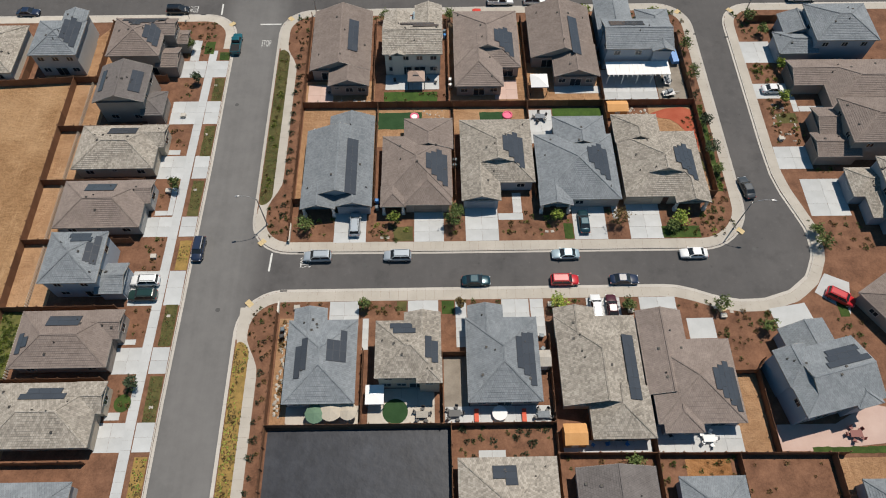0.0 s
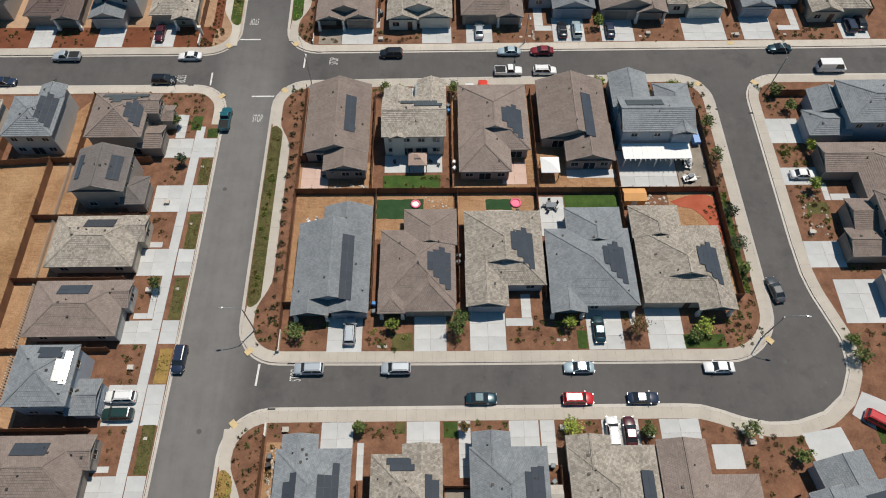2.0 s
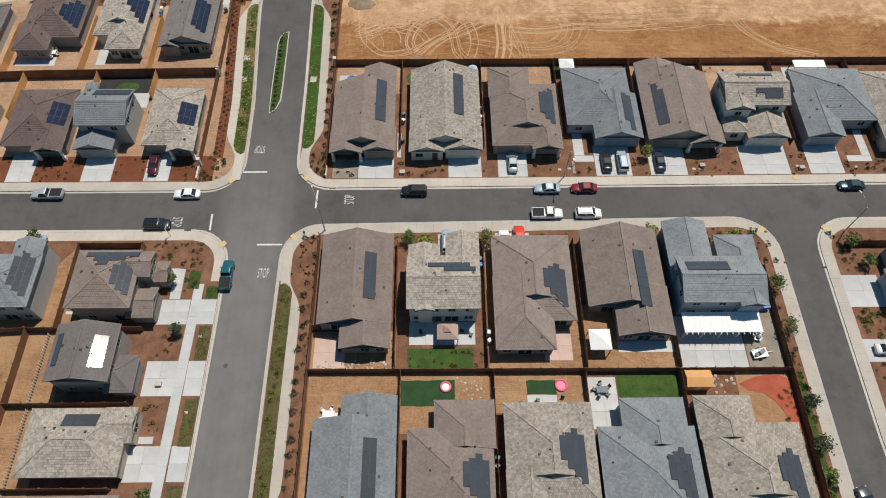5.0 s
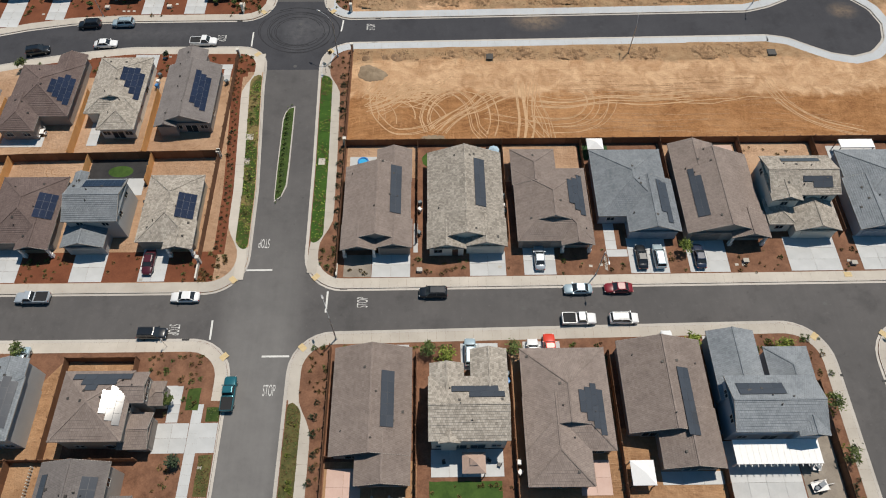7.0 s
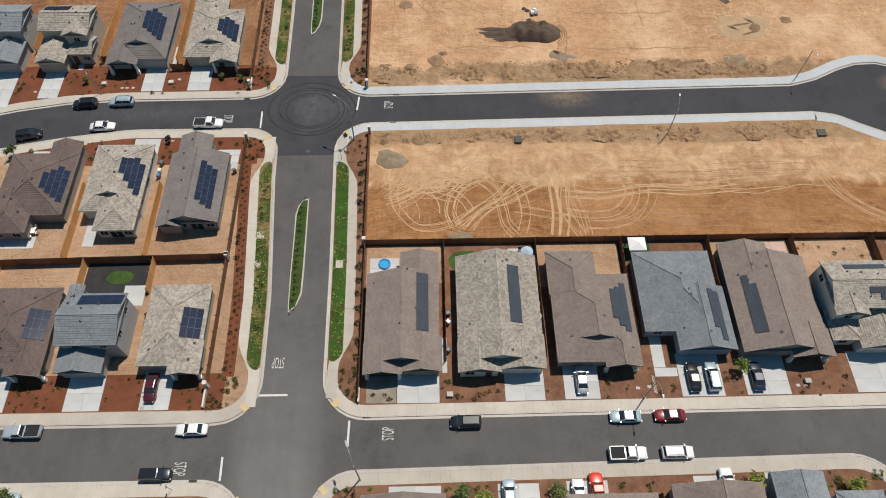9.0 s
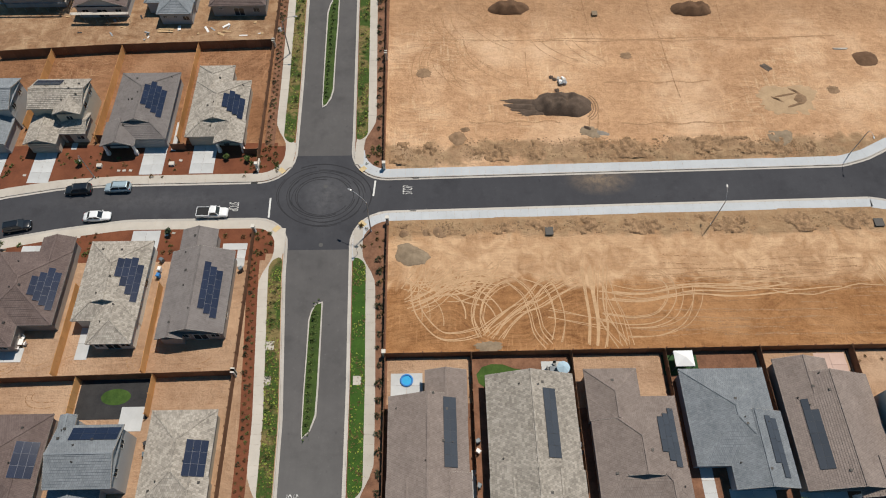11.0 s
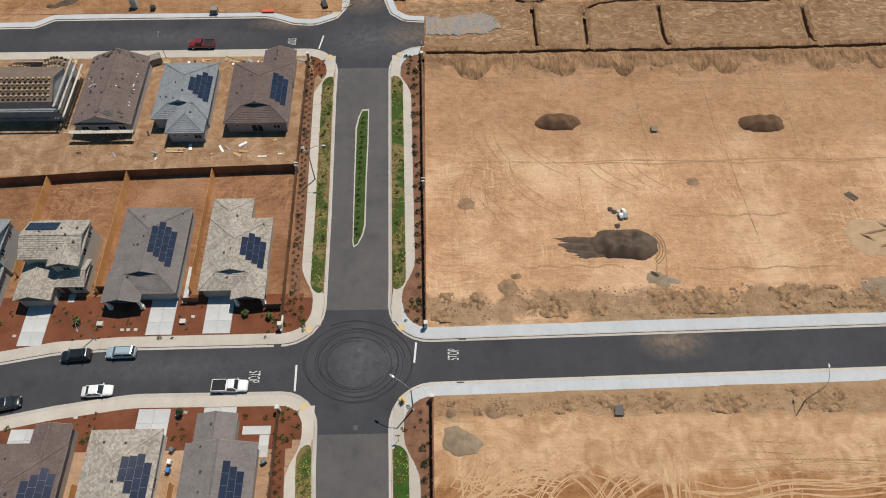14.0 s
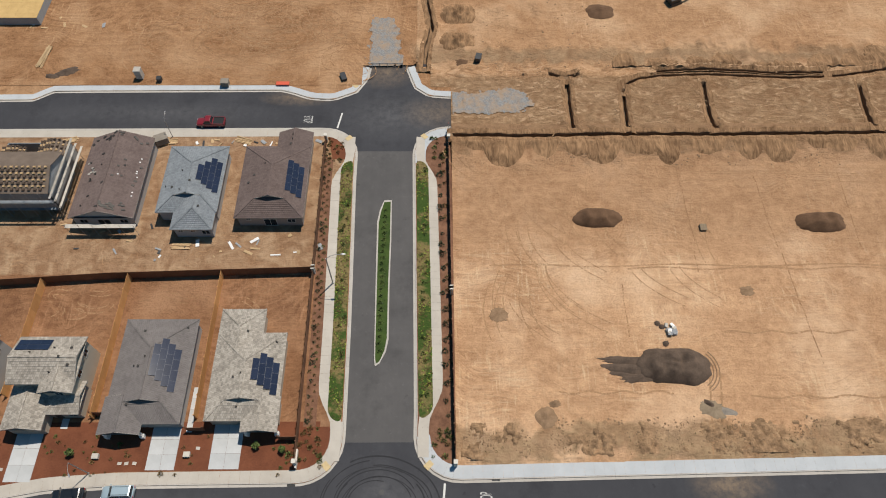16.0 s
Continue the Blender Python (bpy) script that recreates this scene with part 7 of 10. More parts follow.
# ---- yards ----
for pts, mat, label in (
    ([(-46.3, 125.7), (-130, 125.7), (-130, 131.6), (-46.3, 131.6)], M_RED, "red-brown bark mulch front yards"),
    ([(-46.6, 179.5), (-72, 179.6), (-84, 177.9), (-92, 176.2), (-92, 173), (-46.6, 173)], M_RED, "red-brown bark mulch front yards"),
    ([(-47, 191.8), (-76, 191.6), (-86, 190.9), (-95, 189.2), (-107, 186), (-107, 199), (-47, 199)], M_RED, "red-brown bark mulch front yards"),
    ([(-50.1, 192.2), (-46.0, 192.8), (-44.6, 195.0), (-44.4, 198.2), (-50.2, 198.2)], M_RED, "red-brown bark mulch corner bed"),
    ([(-48.9, 174.3), (-44.4, 174.3), (-44.5, 177.0), (-45.8, 179.2), (-48.9, 179.4)], M_RED, "red-brown bark mulch corner bed"),
    ([(-49.2, 250), (-46.5, 250), (-46.5, 255.6), (-50.4, 255.6)], M_RED, "red-brown bark mulch corner bed"),
    ([(-140, -60), (-70.5, -60), (-70.5, 20), (-71, 96), (-140, 96)], M_FIELD, "dry tan field behind the houses"),
    ([(-70.5, 20), (-64, 20), (-64, 34.1), (-70.5, 34.1)], M_YARD, "bare dirt backyard"),
    ([(-70.5, 34.2), (-67.2, 34.2), (-67.2, 46.1), (-70.5, 46.1)], M_IVY, "slope planted with bright green groundcover"),
    ([(-70.6, 46.3), (-64, 46.3), (-64, 96), (-71, 96)], M_YARD, "bare orange dirt backyards"),
    ([(-79, 96), (-64, 96), (-64, 112), (-67, 112)], M_YARD, "bare dirt side yard"),
):
    g = Geo()
    g.prism(pts, 0.05, TOP + (0.0095 if "corner" in label else 0.005))
    thing("yard_bed", g, mat, label, "yard", kind="structure")

YARDS = (
    ("dirt_yard", -25.0, 66.0, -11.0, 88.5, M_YARD, "bare tan dirt backyard"), ("dirt_yard", -11.0, 79.0, 3.2, 88.5, M_YARD, "bare tan dirt backyard"), ("dirt_yard", 3.4, 82.0, 18.2, 88.5, M_YARD, "pale dirt backyard"),
    ("dirt_yard", 42.0, 67.2, 50.4, 88.5, M_YARD, "bare dirt side yard with paths"), ("dirt_yard", -25.0, 88.8, -11.5, 95.6, M_YARD, "stony tan backyard"), ("dirt_yard", 3.4, 88.8, 18.8, 112, M_YARD, "bare tan dirt backyard"),
    ("dirt_yard", 18.9, 88.8, 33.6, 100, M_YARD, "bare tan dirt backyard"), ("gravel_yard", 44.8, 88.8, 50.4, 106, M_GRAVEL, "brown gravel side yard"),
    ("dirt_yard", -25.0, 147, -11.6, 154.5, M_YARDP, "bare tan dirt backyard"), ("dirt_yard", 4.3, 146, 18.6, 154.5, M_YARDP, "bare tan dirt backyard"), ("dirt_yard", 34.1, 149, 48.7, 154.6, M_YARDP, "bare dirt backyard"),
    ("dirt_yard", 48.9, 145, 63.4, 154.6, M_YARDP, "pale dirt backyard"), ("dirt_yard", 44.6, 21.5, 49.8, 33.5, M_YARD, "bare tan dirt side yard"), ("gravel_yard", 1.1, 26.6, 4.8, 37.2, M_GRAVEL, "grey-brown gravel side yard"),
    ("dirt_yard", -25.4, 26.8, -23.0, 44.2, M_YARD, "tan dirt side yard"), ("dirt_yard", 58.2, 8, 72, 20.6, M_YARD, "bare tan dirt backyard"), ("dirt_yard", 36.2, 17.4, 42.8, 20.8, M_EARTHS, "bare orange dirt backyard"), ("gravel_yard", -24.2, 126.3, -19.5, 130.6, M_GRAVEL, "grey gravel front yard"),
    ("lawn", -10.6, 83.2, -2.2, 87.3, M_TURF, "dark green artificial putting turf"), ("lawn", 9.0, 84.9, 13.6, 87.2, M_TURF, "small dark green artificial turf"), ("lawn", 23.2, 84.0, 32.8, 88.0, M_LAWN, "strip of green backyard lawn"),
    ("lawn", -9.6, 88.85, 0.9, 92.6, M_LAWN, "lush green backyard lawn"), ("lawn", 8.0, 21.9, 17.2, 25.2, M_LAWN, "green backyard lawn"), ("lawn", 22.7, 58.5, 24.3, 61.6, M_GRASS, "small green lawn patch"),
    ("lawn", 39.9, 58.4, 46.5, 60.8, M_GRASS, "green groundcover beside a driveway"), ("lawn", -7.2, 58.5, -3.8, 61.4, M_DRYGRASS, "patchy front lawn"), ("lawn", 1.0, 44.6, 3.0, 47.0, M_GRASS, "small green lawn patch"),
    ("lawn", -6.4, 45.2, -4.8, 47, M_DRYGRASS, "small patchy lawn"), ("mulch_yard", -11.2, 149.0, -0.6, 154.4, M_MULCH, "dark mulched border round a lawn"), ("lawn", 50.9, 68.0, 52.6, 87.5, M_GRASS, "green hedge groundcover beside a fence"),
    ("lawn", 66.5, 83.5, 70.5, 86.0, M_DRYGRASS, "patchy dry front lawn"), ("lawn", 66.2, 43.0, 67.8, 47.0, M_GRASS, "small green lawn patch"), ("lawn", -46.9, 103.6, -44.9, 107.0, M_GRASS, "small green shrub bed"),
    ("turf_yard", 18.9, 150.9, 24.5, 154.3, M_TURF, "dark artificial turf corner"),
    ("shade_yard", -72.7, 145.5, -61.4, 151.8, M_BLACKSOIL, "black soil backyard"), ("mulch_yard", 3.0, 20.9, 17.2, 26.0, M_MULCH, "dark mulched backyard"), ("dark_sheet", -25.4, -30, 1.8, 26.0, M_SHEET, "lot covered with wrinkled black plastic sheeting"),
    ("dirt_yard", -66.0, 109.6, -55.6, 111.3, M_YARD, "tan dirt yard strip"),
)
for n, (name, x0, y0, x1, y1, mat, label) in enumerate(YARDS):
    patch(name, x0, y0, x1, y1, mat, label, "lawn" if "lawn" in name else "yard", 0.008 + 0.0007 * n, 0.08 if "lawn" in name or "red" in name else 0.0)
g = Geo()
g.prism([(42.3, 86.4), (45.5, 87.6), (48.6, 87.9), (50.2, 87.2), (50.4, 83), (50.4, 79.4), (49.9, 77.2), (49.3, 77.6), (48.9, 80), (48.2, 82), (47.2, 83.6), (45.9, 84.8), (43.6, 85.3)], TOP - 0.1, TOP + 0.05)
thing("red_chip_bed", g, M_BRICKRED, "curved bed of bright red wood chips along a fence", "yard", kind="structure")
g = Geo()
g.prism([(-10.6, 150.2), (-10.9, 151.6), (-10.0, 152.8), (-8.4, 153.3), (-6.6, 153.2), (-4.9, 152.5), (-3.2, 152.2), (-1.4, 152.3), (-0.9, 151.6), (-1.3, 150.4), (-3.6, 149.4), (-9.6, 149.4)], TOP - 0.1, TOP + 0.06)
thing("lawn", g, M_LAWN, "green curved backyard lawn in a dark border", "lawn", kind="structure")
oval("lawn", 49.5, 74.0, 0.7, 1.6, M_DRYGRASS, "small patch of weedy grass", "lawn", 0.05)
oval("lawn", -6.4, 28.6, 2.3, 2.3, M_STONE, "ring of pale edging stones", "edging", 0.066)
oval("lawn", -6.4, 28.6, 1.95, 1.95, M_TURF, "round dark green lawn", "lawn", 0.075)
oval("lawn", -66.9, 149.0, 2.3, 1.3, M_LAWN, "oval green lawn", "lawn", 0.05)
oval("lawn", -48.0, 30.6, 1.3, 1.4, M_GRASS, "round green lawn patch", "lawn", 0.03)
for x0, y0, x1, y1, mat, label in (
    (-24.6, 89.4, -19.6, 94.6, M_PINK, "pink concrete patio"), (-9.4, 93.2, 1.3, 97.2, M_DRIVE, "pale concrete patio"), (12.3, 90.4, 16.8, 95.4, M_PINK, "tan concrete patio"), (24.2, 91.7, 33.2, 93.6, M_DRIVE, "pale concrete patio"),
    (33.9, 88.9, 44.6, 97.9, M_DRIVE, "pale concrete patio"), (18.6, 79.4, 23.0, 87.6, M_DRIVE, "pale concrete patio"), (9.0, 83.2, 13.6, 84.8, M_DRIVE, "pale concrete patio"), (1.2, 26.6, 17.2, 29.2, M_DRIVE, "pale concrete patio"),
    (18.6, 21.9, 31.7, 23.8, M_DRIVE, "pale concrete patio"), (32.5, 21.7, 45.4, 25.6, M_DRIVE, "pale concrete patio"), (-10.6, 26.8, -0.4, 32.2, M_WALK, "pale concrete patio"), (-23, 26.8, -12, 29.6, M_WALK, "concrete patio"),
    (-24.4, 148.0, -19.4, 152.0, M_DRIVE, "pale tiled patio"), (43.4, 150.2, 48.4, 154.2, M_PINK, "pink concrete patio"), (-65.6, 143.6, -62.0, 147.4, M_DRIVE, "pale concrete patio"), (-75.0, 155.2, -73.0, 160.8, M_DRIVE, "pale concrete side patio"), (6.0, 19.6, 10.0, 22.6, M_DRIVE, "pale concrete patio"),
    (-0.5, 150.2, 3.4, 153.6, M_DRIVE, "pale concrete patio"), (66.4, 150.2, 76.0, 153.8, M_DRIVE, "pale concrete patio"), (-66, 99.0, -62, 99.6, M_DRIVE, "pale concrete path"), (-91.4, 155.0, -83.4, 157.4, M_DRIVE, "pale concrete patio"),
):
    slab("patio", x0, y0, x1, y1, mat, label, "patio", 0.055, max(1, round((x1 - x0) / 2.6)), max(1, round((y1 - y0) / 2.6)))
g = Geo()
g.prism([(51.0, 25.6), (50.6, 21.7), (55.4, 21.6), (66.7, 22.6), (72, 23.6), (73, 27), (66, 28.6), (60, 25.6)], TOP - 0.1, TOP + 0.03)
thing("patio", g, M_PINK, "curved pink concrete patio", "patio", kind="structure")
patch("lawn", 55.4, 21.2, 70, 22.2, M_GRASS, "strip of green hedge groundcover", "lawn", 0.06, 0.1)


# ---- fences ----
PLANK = {}


def fence(x0, y0, x1, y1, mat=M_FENCE, high=1.8, pillars=False, label="brown wooden board fence between yards"):
    length = math.hypot(x1 - x0, y1 - y0)
    way = ((x1 - x0) / length, (y1 - y0) / length)
    a = math.degrees(math.atan2(way[1], way[0]))
    top = empty("fence", (x0, y0, TOP), label, "fence", "yard fences", turn=a)
    rnd = random.Random(int(x0 * 5 + y0 * 11 + x1))
    bays = max(1, round(length / 3.0))
    w = length / bays
    for k in range(bays):
        g = Geo()
        n = 10
        for j in range(n):
            s = rnd.uniform(-0.02, 0.02)
            g.box(w * j / n + 0.003, -0.012 + s, 0.0, w * (j + 1) / n - 0.003, 0.022 + s, high + rnd.uniform(-0.02, 0.02))
        for z in (0.35, high - 0.35):
            g.box(0, 0.045, z, w, 0.085, z + 0.09)
        p = part("fence_panel", g, mat, top)
        p["kind"] = "stuff"
        p.location = (k * w, 0, 0)
    if mat.name not in PLANK:
        g = Geo()
        g.box(-0.06, -0.06, -0.15, 0.06, 0.06, 1.92)
        g.box(-0.08, -0.08, 1.92, 0.08, 0.08, 1.96)
        PLANK[mat.name] = g.mesh("fence_post", mat)
    for k in range(bays + 1):
        p = part("fence_post", PLANK[mat.name], mat, top)
        p.location = (k * w, 0.1, 0)
    for x, y in ((x0, y0), (x1, y1)) if pillars else ():
        g = Geo()
        g.box(-0.25, -0.25, 0, 0.25, 0.25, 2.0)
        g.box(-0.32, -0.32, 2.0, 0.32, 0.32, 2.12)
        tagged(thing("fence_pillar", g, M_POST, "pale stucco fence pillar", "pillar", "fence pillars"), "").location = (x, y, TOP - 0.02)


for f in (
    (-25.6, 26.4, 17.5, 26.2), (17.5, 21.7, 60, 21.0), (-25.7, 26.4, -25.7, 45.0), (-11.5, 26.4, -11.5, 38.2), (0.9, 26.2, 0.9, 37.6), (1.0, 37.4, 4.6, 37.4), (17.6, 21.6, 17.9, 40.0), (32.1, 21.5, 32.1, 30), (31.4, 30, 31.4, 39.6),
    (45.4, 33.7, 49.8, 33.7), (50.0, 21.2, 49.8, 33.6), (2.0, 26.2, 2.0, -10), (17.6, 21.6, 17.6, -5), (32.0, 21.6, 32.0, -5), (43.9, 21.3, 43.9, -5), (57.9, 20.9, 57.9, -5), (-25.7, 26.4, -25.7, -20),
    (-25.2, 58.6, -25.2, 113.4), (-25.2, 88.65, 50.6, 88.4), (-10.7, 66, -10.6, 88.5), (-11.6, 88.8, -11.6, 112), (3.9, 67, 3.9, 88.5), (3.1, 88.8, 3.1, 111), (18.2, 67, 18.2, 88.5), (18.7, 88.8, 18.7, 112), (33.1, 67, 33.1, 88.4), (33.4, 88.7, 33.4, 112),
    (50.7, 67.0, 50.7, 106.5), (48.4, 67.0, 50.7, 67.0), (47.6, 106.6, 50.7, 106.6), (-25.2, 66.4, -23.2, 66.4), (-25, 96, -24, 96),
    (-25.3, 154.75, 100, 155.0), (-25.3, 127.0, -25.3, 154.7), (-11.6, 133, -11.6, 154.7), (4.3, 133, 4.3, 154.7), (19.2, 134, 19.2, 154.7), (34.4, 135, 34.4, 154.7), (49.2, 134, 49.2, 154.7), (63.4, 134, 63.4, 154.8), (79.0, 134, 79.0, 154.8), (94.0, 134, 94.0, 154.9),
    (-70.4, 20, -70.9, 96), (-70.5, 21.6, -51.5, 21.6), (-70.5, 34.1, -51.5, 34.1), (-70.6, 46.2, -52, 46.2), (-70.7, 58.8, -52, 58.8), (-70.8, 71.2, -52, 71.2), (-70.9, 83.6, -52, 83.6), (-70.9, 96.0, -52.5, 96.0), (-81, 95.4, -70.9, 96.0),
    (-66.4, 96, -66.4, 111.6), (-66.4, 111.6, -55.4, 111.6), (-55.4, 109.5, -55.4, 111.6), (-81, 95.4, -81, 111), (-96, 94.6, -81, 95.4),
    (-53, 196.2, -50.2, 196.2), (-67, 197.6, -64.4, 197.6), (-82, 200, -79.6, 200),
    (49.8, 33.7, 51.4, 35.6), (76, 98.2, 95, 98.2), (82, 72, 95, 72), (82, 85.4, 95, 85.4), (66.4, 111.2, 78, 111.2),
):
    fence(*f)
for f in ((-107, 222.4, -85, 223.9), (-85, 223.9, -50.2, 225.0), (-130, 149.5, -85, 151.6), (-85, 151.6, -48.9, 152.2)):
    fence(*f, high=2.25, label="tall brown board fence on a low retaining wall")
for f in ((-48.9, 129.4, -48.9, 152.2), (-48.9, 152.4, -49.0, 178.8), (-50.1, 192.6, -50.4, 225.0), (-50.4, 225.2, -50.7, 254.4), (-25.5, 155.0, -25.5, 180.2), (-26.4, 192.4, -26.7, 221), (-26.7, 221.2, -26.9, 254.2)):
    fence(*f, M_FENCE, 1.85, True, "brown wooden fence with pale end pillars along the avenue")
for f in ((-61.2, 145.8, -61.2, 152.0), (-63.2, 152.6, -63.2, 168), (-77.0, 152.4, -77.0, 168), (-72.9, 140, -72.9, 151.8), (-87.5, 140, -87.5, 151.4), (-65.9, 199.5, -65.9, 224.6), (-81.6, 199.5, -81.6, 224.1), (-96.0, 203, -96.0, 223.2), (-92.6, 152, -92.6, 166), (-107, 140, -107, 150.6)):
    fence(*f, M_NEWFENCE, 2.05, False, "fresh orange wooden board fence between bare yards")
# pale picket fences between the western houses and their slope
for y0, y1 in ((22, 33.7), (34.6, 45.8), (46.7, 58.4), (59.3, 70.8), (71.7, 83.2), (84.1, 95.6)):
    top = empty("picket_fence", (-66.6 - 0.012 * (y0 - 20), y0, TOP), "low pale picket fence along the top of a slope", "fence", "picket fences", turn=90)
    g = Geo()
    for k in range(int((y1 - y0) / 0.46)):
        g.box(0.46 * k, -0.05, 0, 0.46 * k + 0.2, 0.02, 1.0)
    part("pickets", g, M_POST, top)["kind"] = "stuff"
    for z in (0.25, 0.8):
        g = Geo()
        g.box(0, 0.025, z, y1 - y0, 0.06, z + 0.08)
        part("rail", g, M_FENCE, top)
# low pale retaining wall ends at the corner lots
for x, y0, y1 in ((-25.2, 58.4, 62.0), (-25.3, 126.4, 128.6), (-50.0, 191.9, 194.6), (-49.0, 126.0, 129.0), (-25.7, 45.0, 46.9)):
    g = Geo()
    g.box(x - 0.1, y0, TOP - 0.1, x + 0.1, y1, TOP + 0.75)
    g.box(x - 0.14, y0 - 0.03, TOP + 0.75, x + 0.14, y1 + 0.03, TOP + 0.83)
    thing("garden_wall", g, M_POST, "low pale stucco garden wall at a corner lot", "garden wall", "garden walls")


# ---- vehicles ----
PAINTS = {}


def paint(name, colour, metal=0.0):
    if name not in PAINTS:
        m = plain(name + "_car_paint", colour, 0.28, metal, 0.05, 1.5)
        m.node_tree.nodes["Principled BSDF"].inputs["Coat Weight"].default_value = 0.6
        PAINTS[name] = m
    return PAINTS[name]


COLOURS = {
    "white": (0.75, 0.75, 0.74), "silver": (0.45, 0.49, 0.52), "black": (0.012, 0.014, 0.017), "dark_teal": (0.015, 0.05, 0.065), "dark_blue": (0.02, 0.03, 0.06), "red": (0.5, 0.015, 0.02), "pale_blue": (0.42, 0.52, 0.56),
    "teal": (0.02, 0.13, 0.16), "dark_red": (0.07, 0.012, 0.018), "grey": (0.16, 0.17, 0.18), "dark_green": (0.015, 0.04, 0.035), "bright_red": (0.62, 0.05, 0.02), "maroon": (0.2, 0.015, 0.02), "dark_grey": (0.06, 0.065, 0.07),
}
# stations along the body: x, half width, floor, shoulder height; then the cabin: x at base and top
KINDS = {
    "sedan": dict(l=4.75, w=1.82, body=[(-1.0, 0.78, 0.32, 0.72), (-0.96, 0.9, 0.24, 0.88), (-0.62, 0.98, 0.2, 0.98), (0.0, 1.0, 0.2, 0.96), (0.42, 0.99, 0.2, 0.93), (0.8, 0.95, 0.2, 0.84), (0.95, 0.86, 0.25, 0.72), (1.0, 0.7, 0.34, 0.6)], cabin=(-0.74, -0.42, 0.12, 0.46), roof=1.45),
    "suv": dict(l=4.7, w=1.88, body=[(-1.0, 0.84, 0.36, 0.9), (-0.97, 0.94, 0.28, 1.08), (-0.6, 0.99, 0.24, 1.12), (0.0, 1.0, 0.24, 1.1), (0.48, 0.99, 0.24, 1.06), (0.82, 0.95, 0.26, 0.98), (0.96, 0.86, 0.3, 0.84), (1.0, 0.72, 0.4, 0.7)], cabin=(-0.95, -0.84, 0.22, 0.52), roof=1.72),
    "van": dict(l=5.9, w=2.0, body=[(-1.0, 0.92, 0.36, 1.2), (-0.98, 0.98, 0.3, 1.3), (-0.4, 1.0, 0.26, 1.32), (0.2, 1.0, 0.26, 1.3), (0.66, 0.99, 0.26, 1.24), (0.9, 0.94, 0.28, 1.08), (0.98, 0.86, 0.34, 0.9), (1.0, 0.76, 0.42, 0.76)], cabin=(-0.97, -0.94, 0.5, 0.78), roof=2.5),
    "pickup": dict(l=5.6, w=1.95, body=[(-1.0, 0.88, 0.45, 0.98), (-0.98, 0.96, 0.36, 1.06), (-0.5, 1.0, 0.32, 1.08), (0.0, 1.0, 0.32, 1.1), (0.4, 0.99, 0.32, 1.1), (0.84, 0.96, 0.32, 1.04), (0.97, 0.88, 0.38, 0.9), (1.0, 0.76, 0.46, 0.74)], cabin=(-0.14, -0.04, 0.3, 0.5), roof=1.85),
}
WHEEL = {}


def wheel_parts(r=0.33):
    if not WHEEL:
        t, m = Geo(), Geo()
        prof = [(r * 0.62, -0.1), (r * 0.95, -0.11), (r, -0.07), (r, 0.07), (r * 0.95, 0.11), (r * 0.62, 0.1)]
        rings = [[(p * math.cos(a), d, p * math.sin(a)) for p, d in prof] for a in [6.28318 * k / 16 for k in range(16)]]
        for a, b in zip(rings, rings[1:] + rings[:1]):
            for k in range(len(prof) - 1):
                t.face([a[k], a[k + 1], b[k + 1], b[k]])
        m.tube((0, -0.09, 0), (0, 0.09, 0), r * 0.6, r * 0.6, 12)
        for k in range(5):
            q = pose(0, 0, 0, 0, 72 * k, 0)
            m.obox(q @ pose(r * 0.32, 0, 0), r * 0.5, 0.2, 0.06)
        WHEEL["w"] = t.mesh("tyre", M_TYRE), m.mesh("rim", M_RIM)
    return WHEEL["w"]


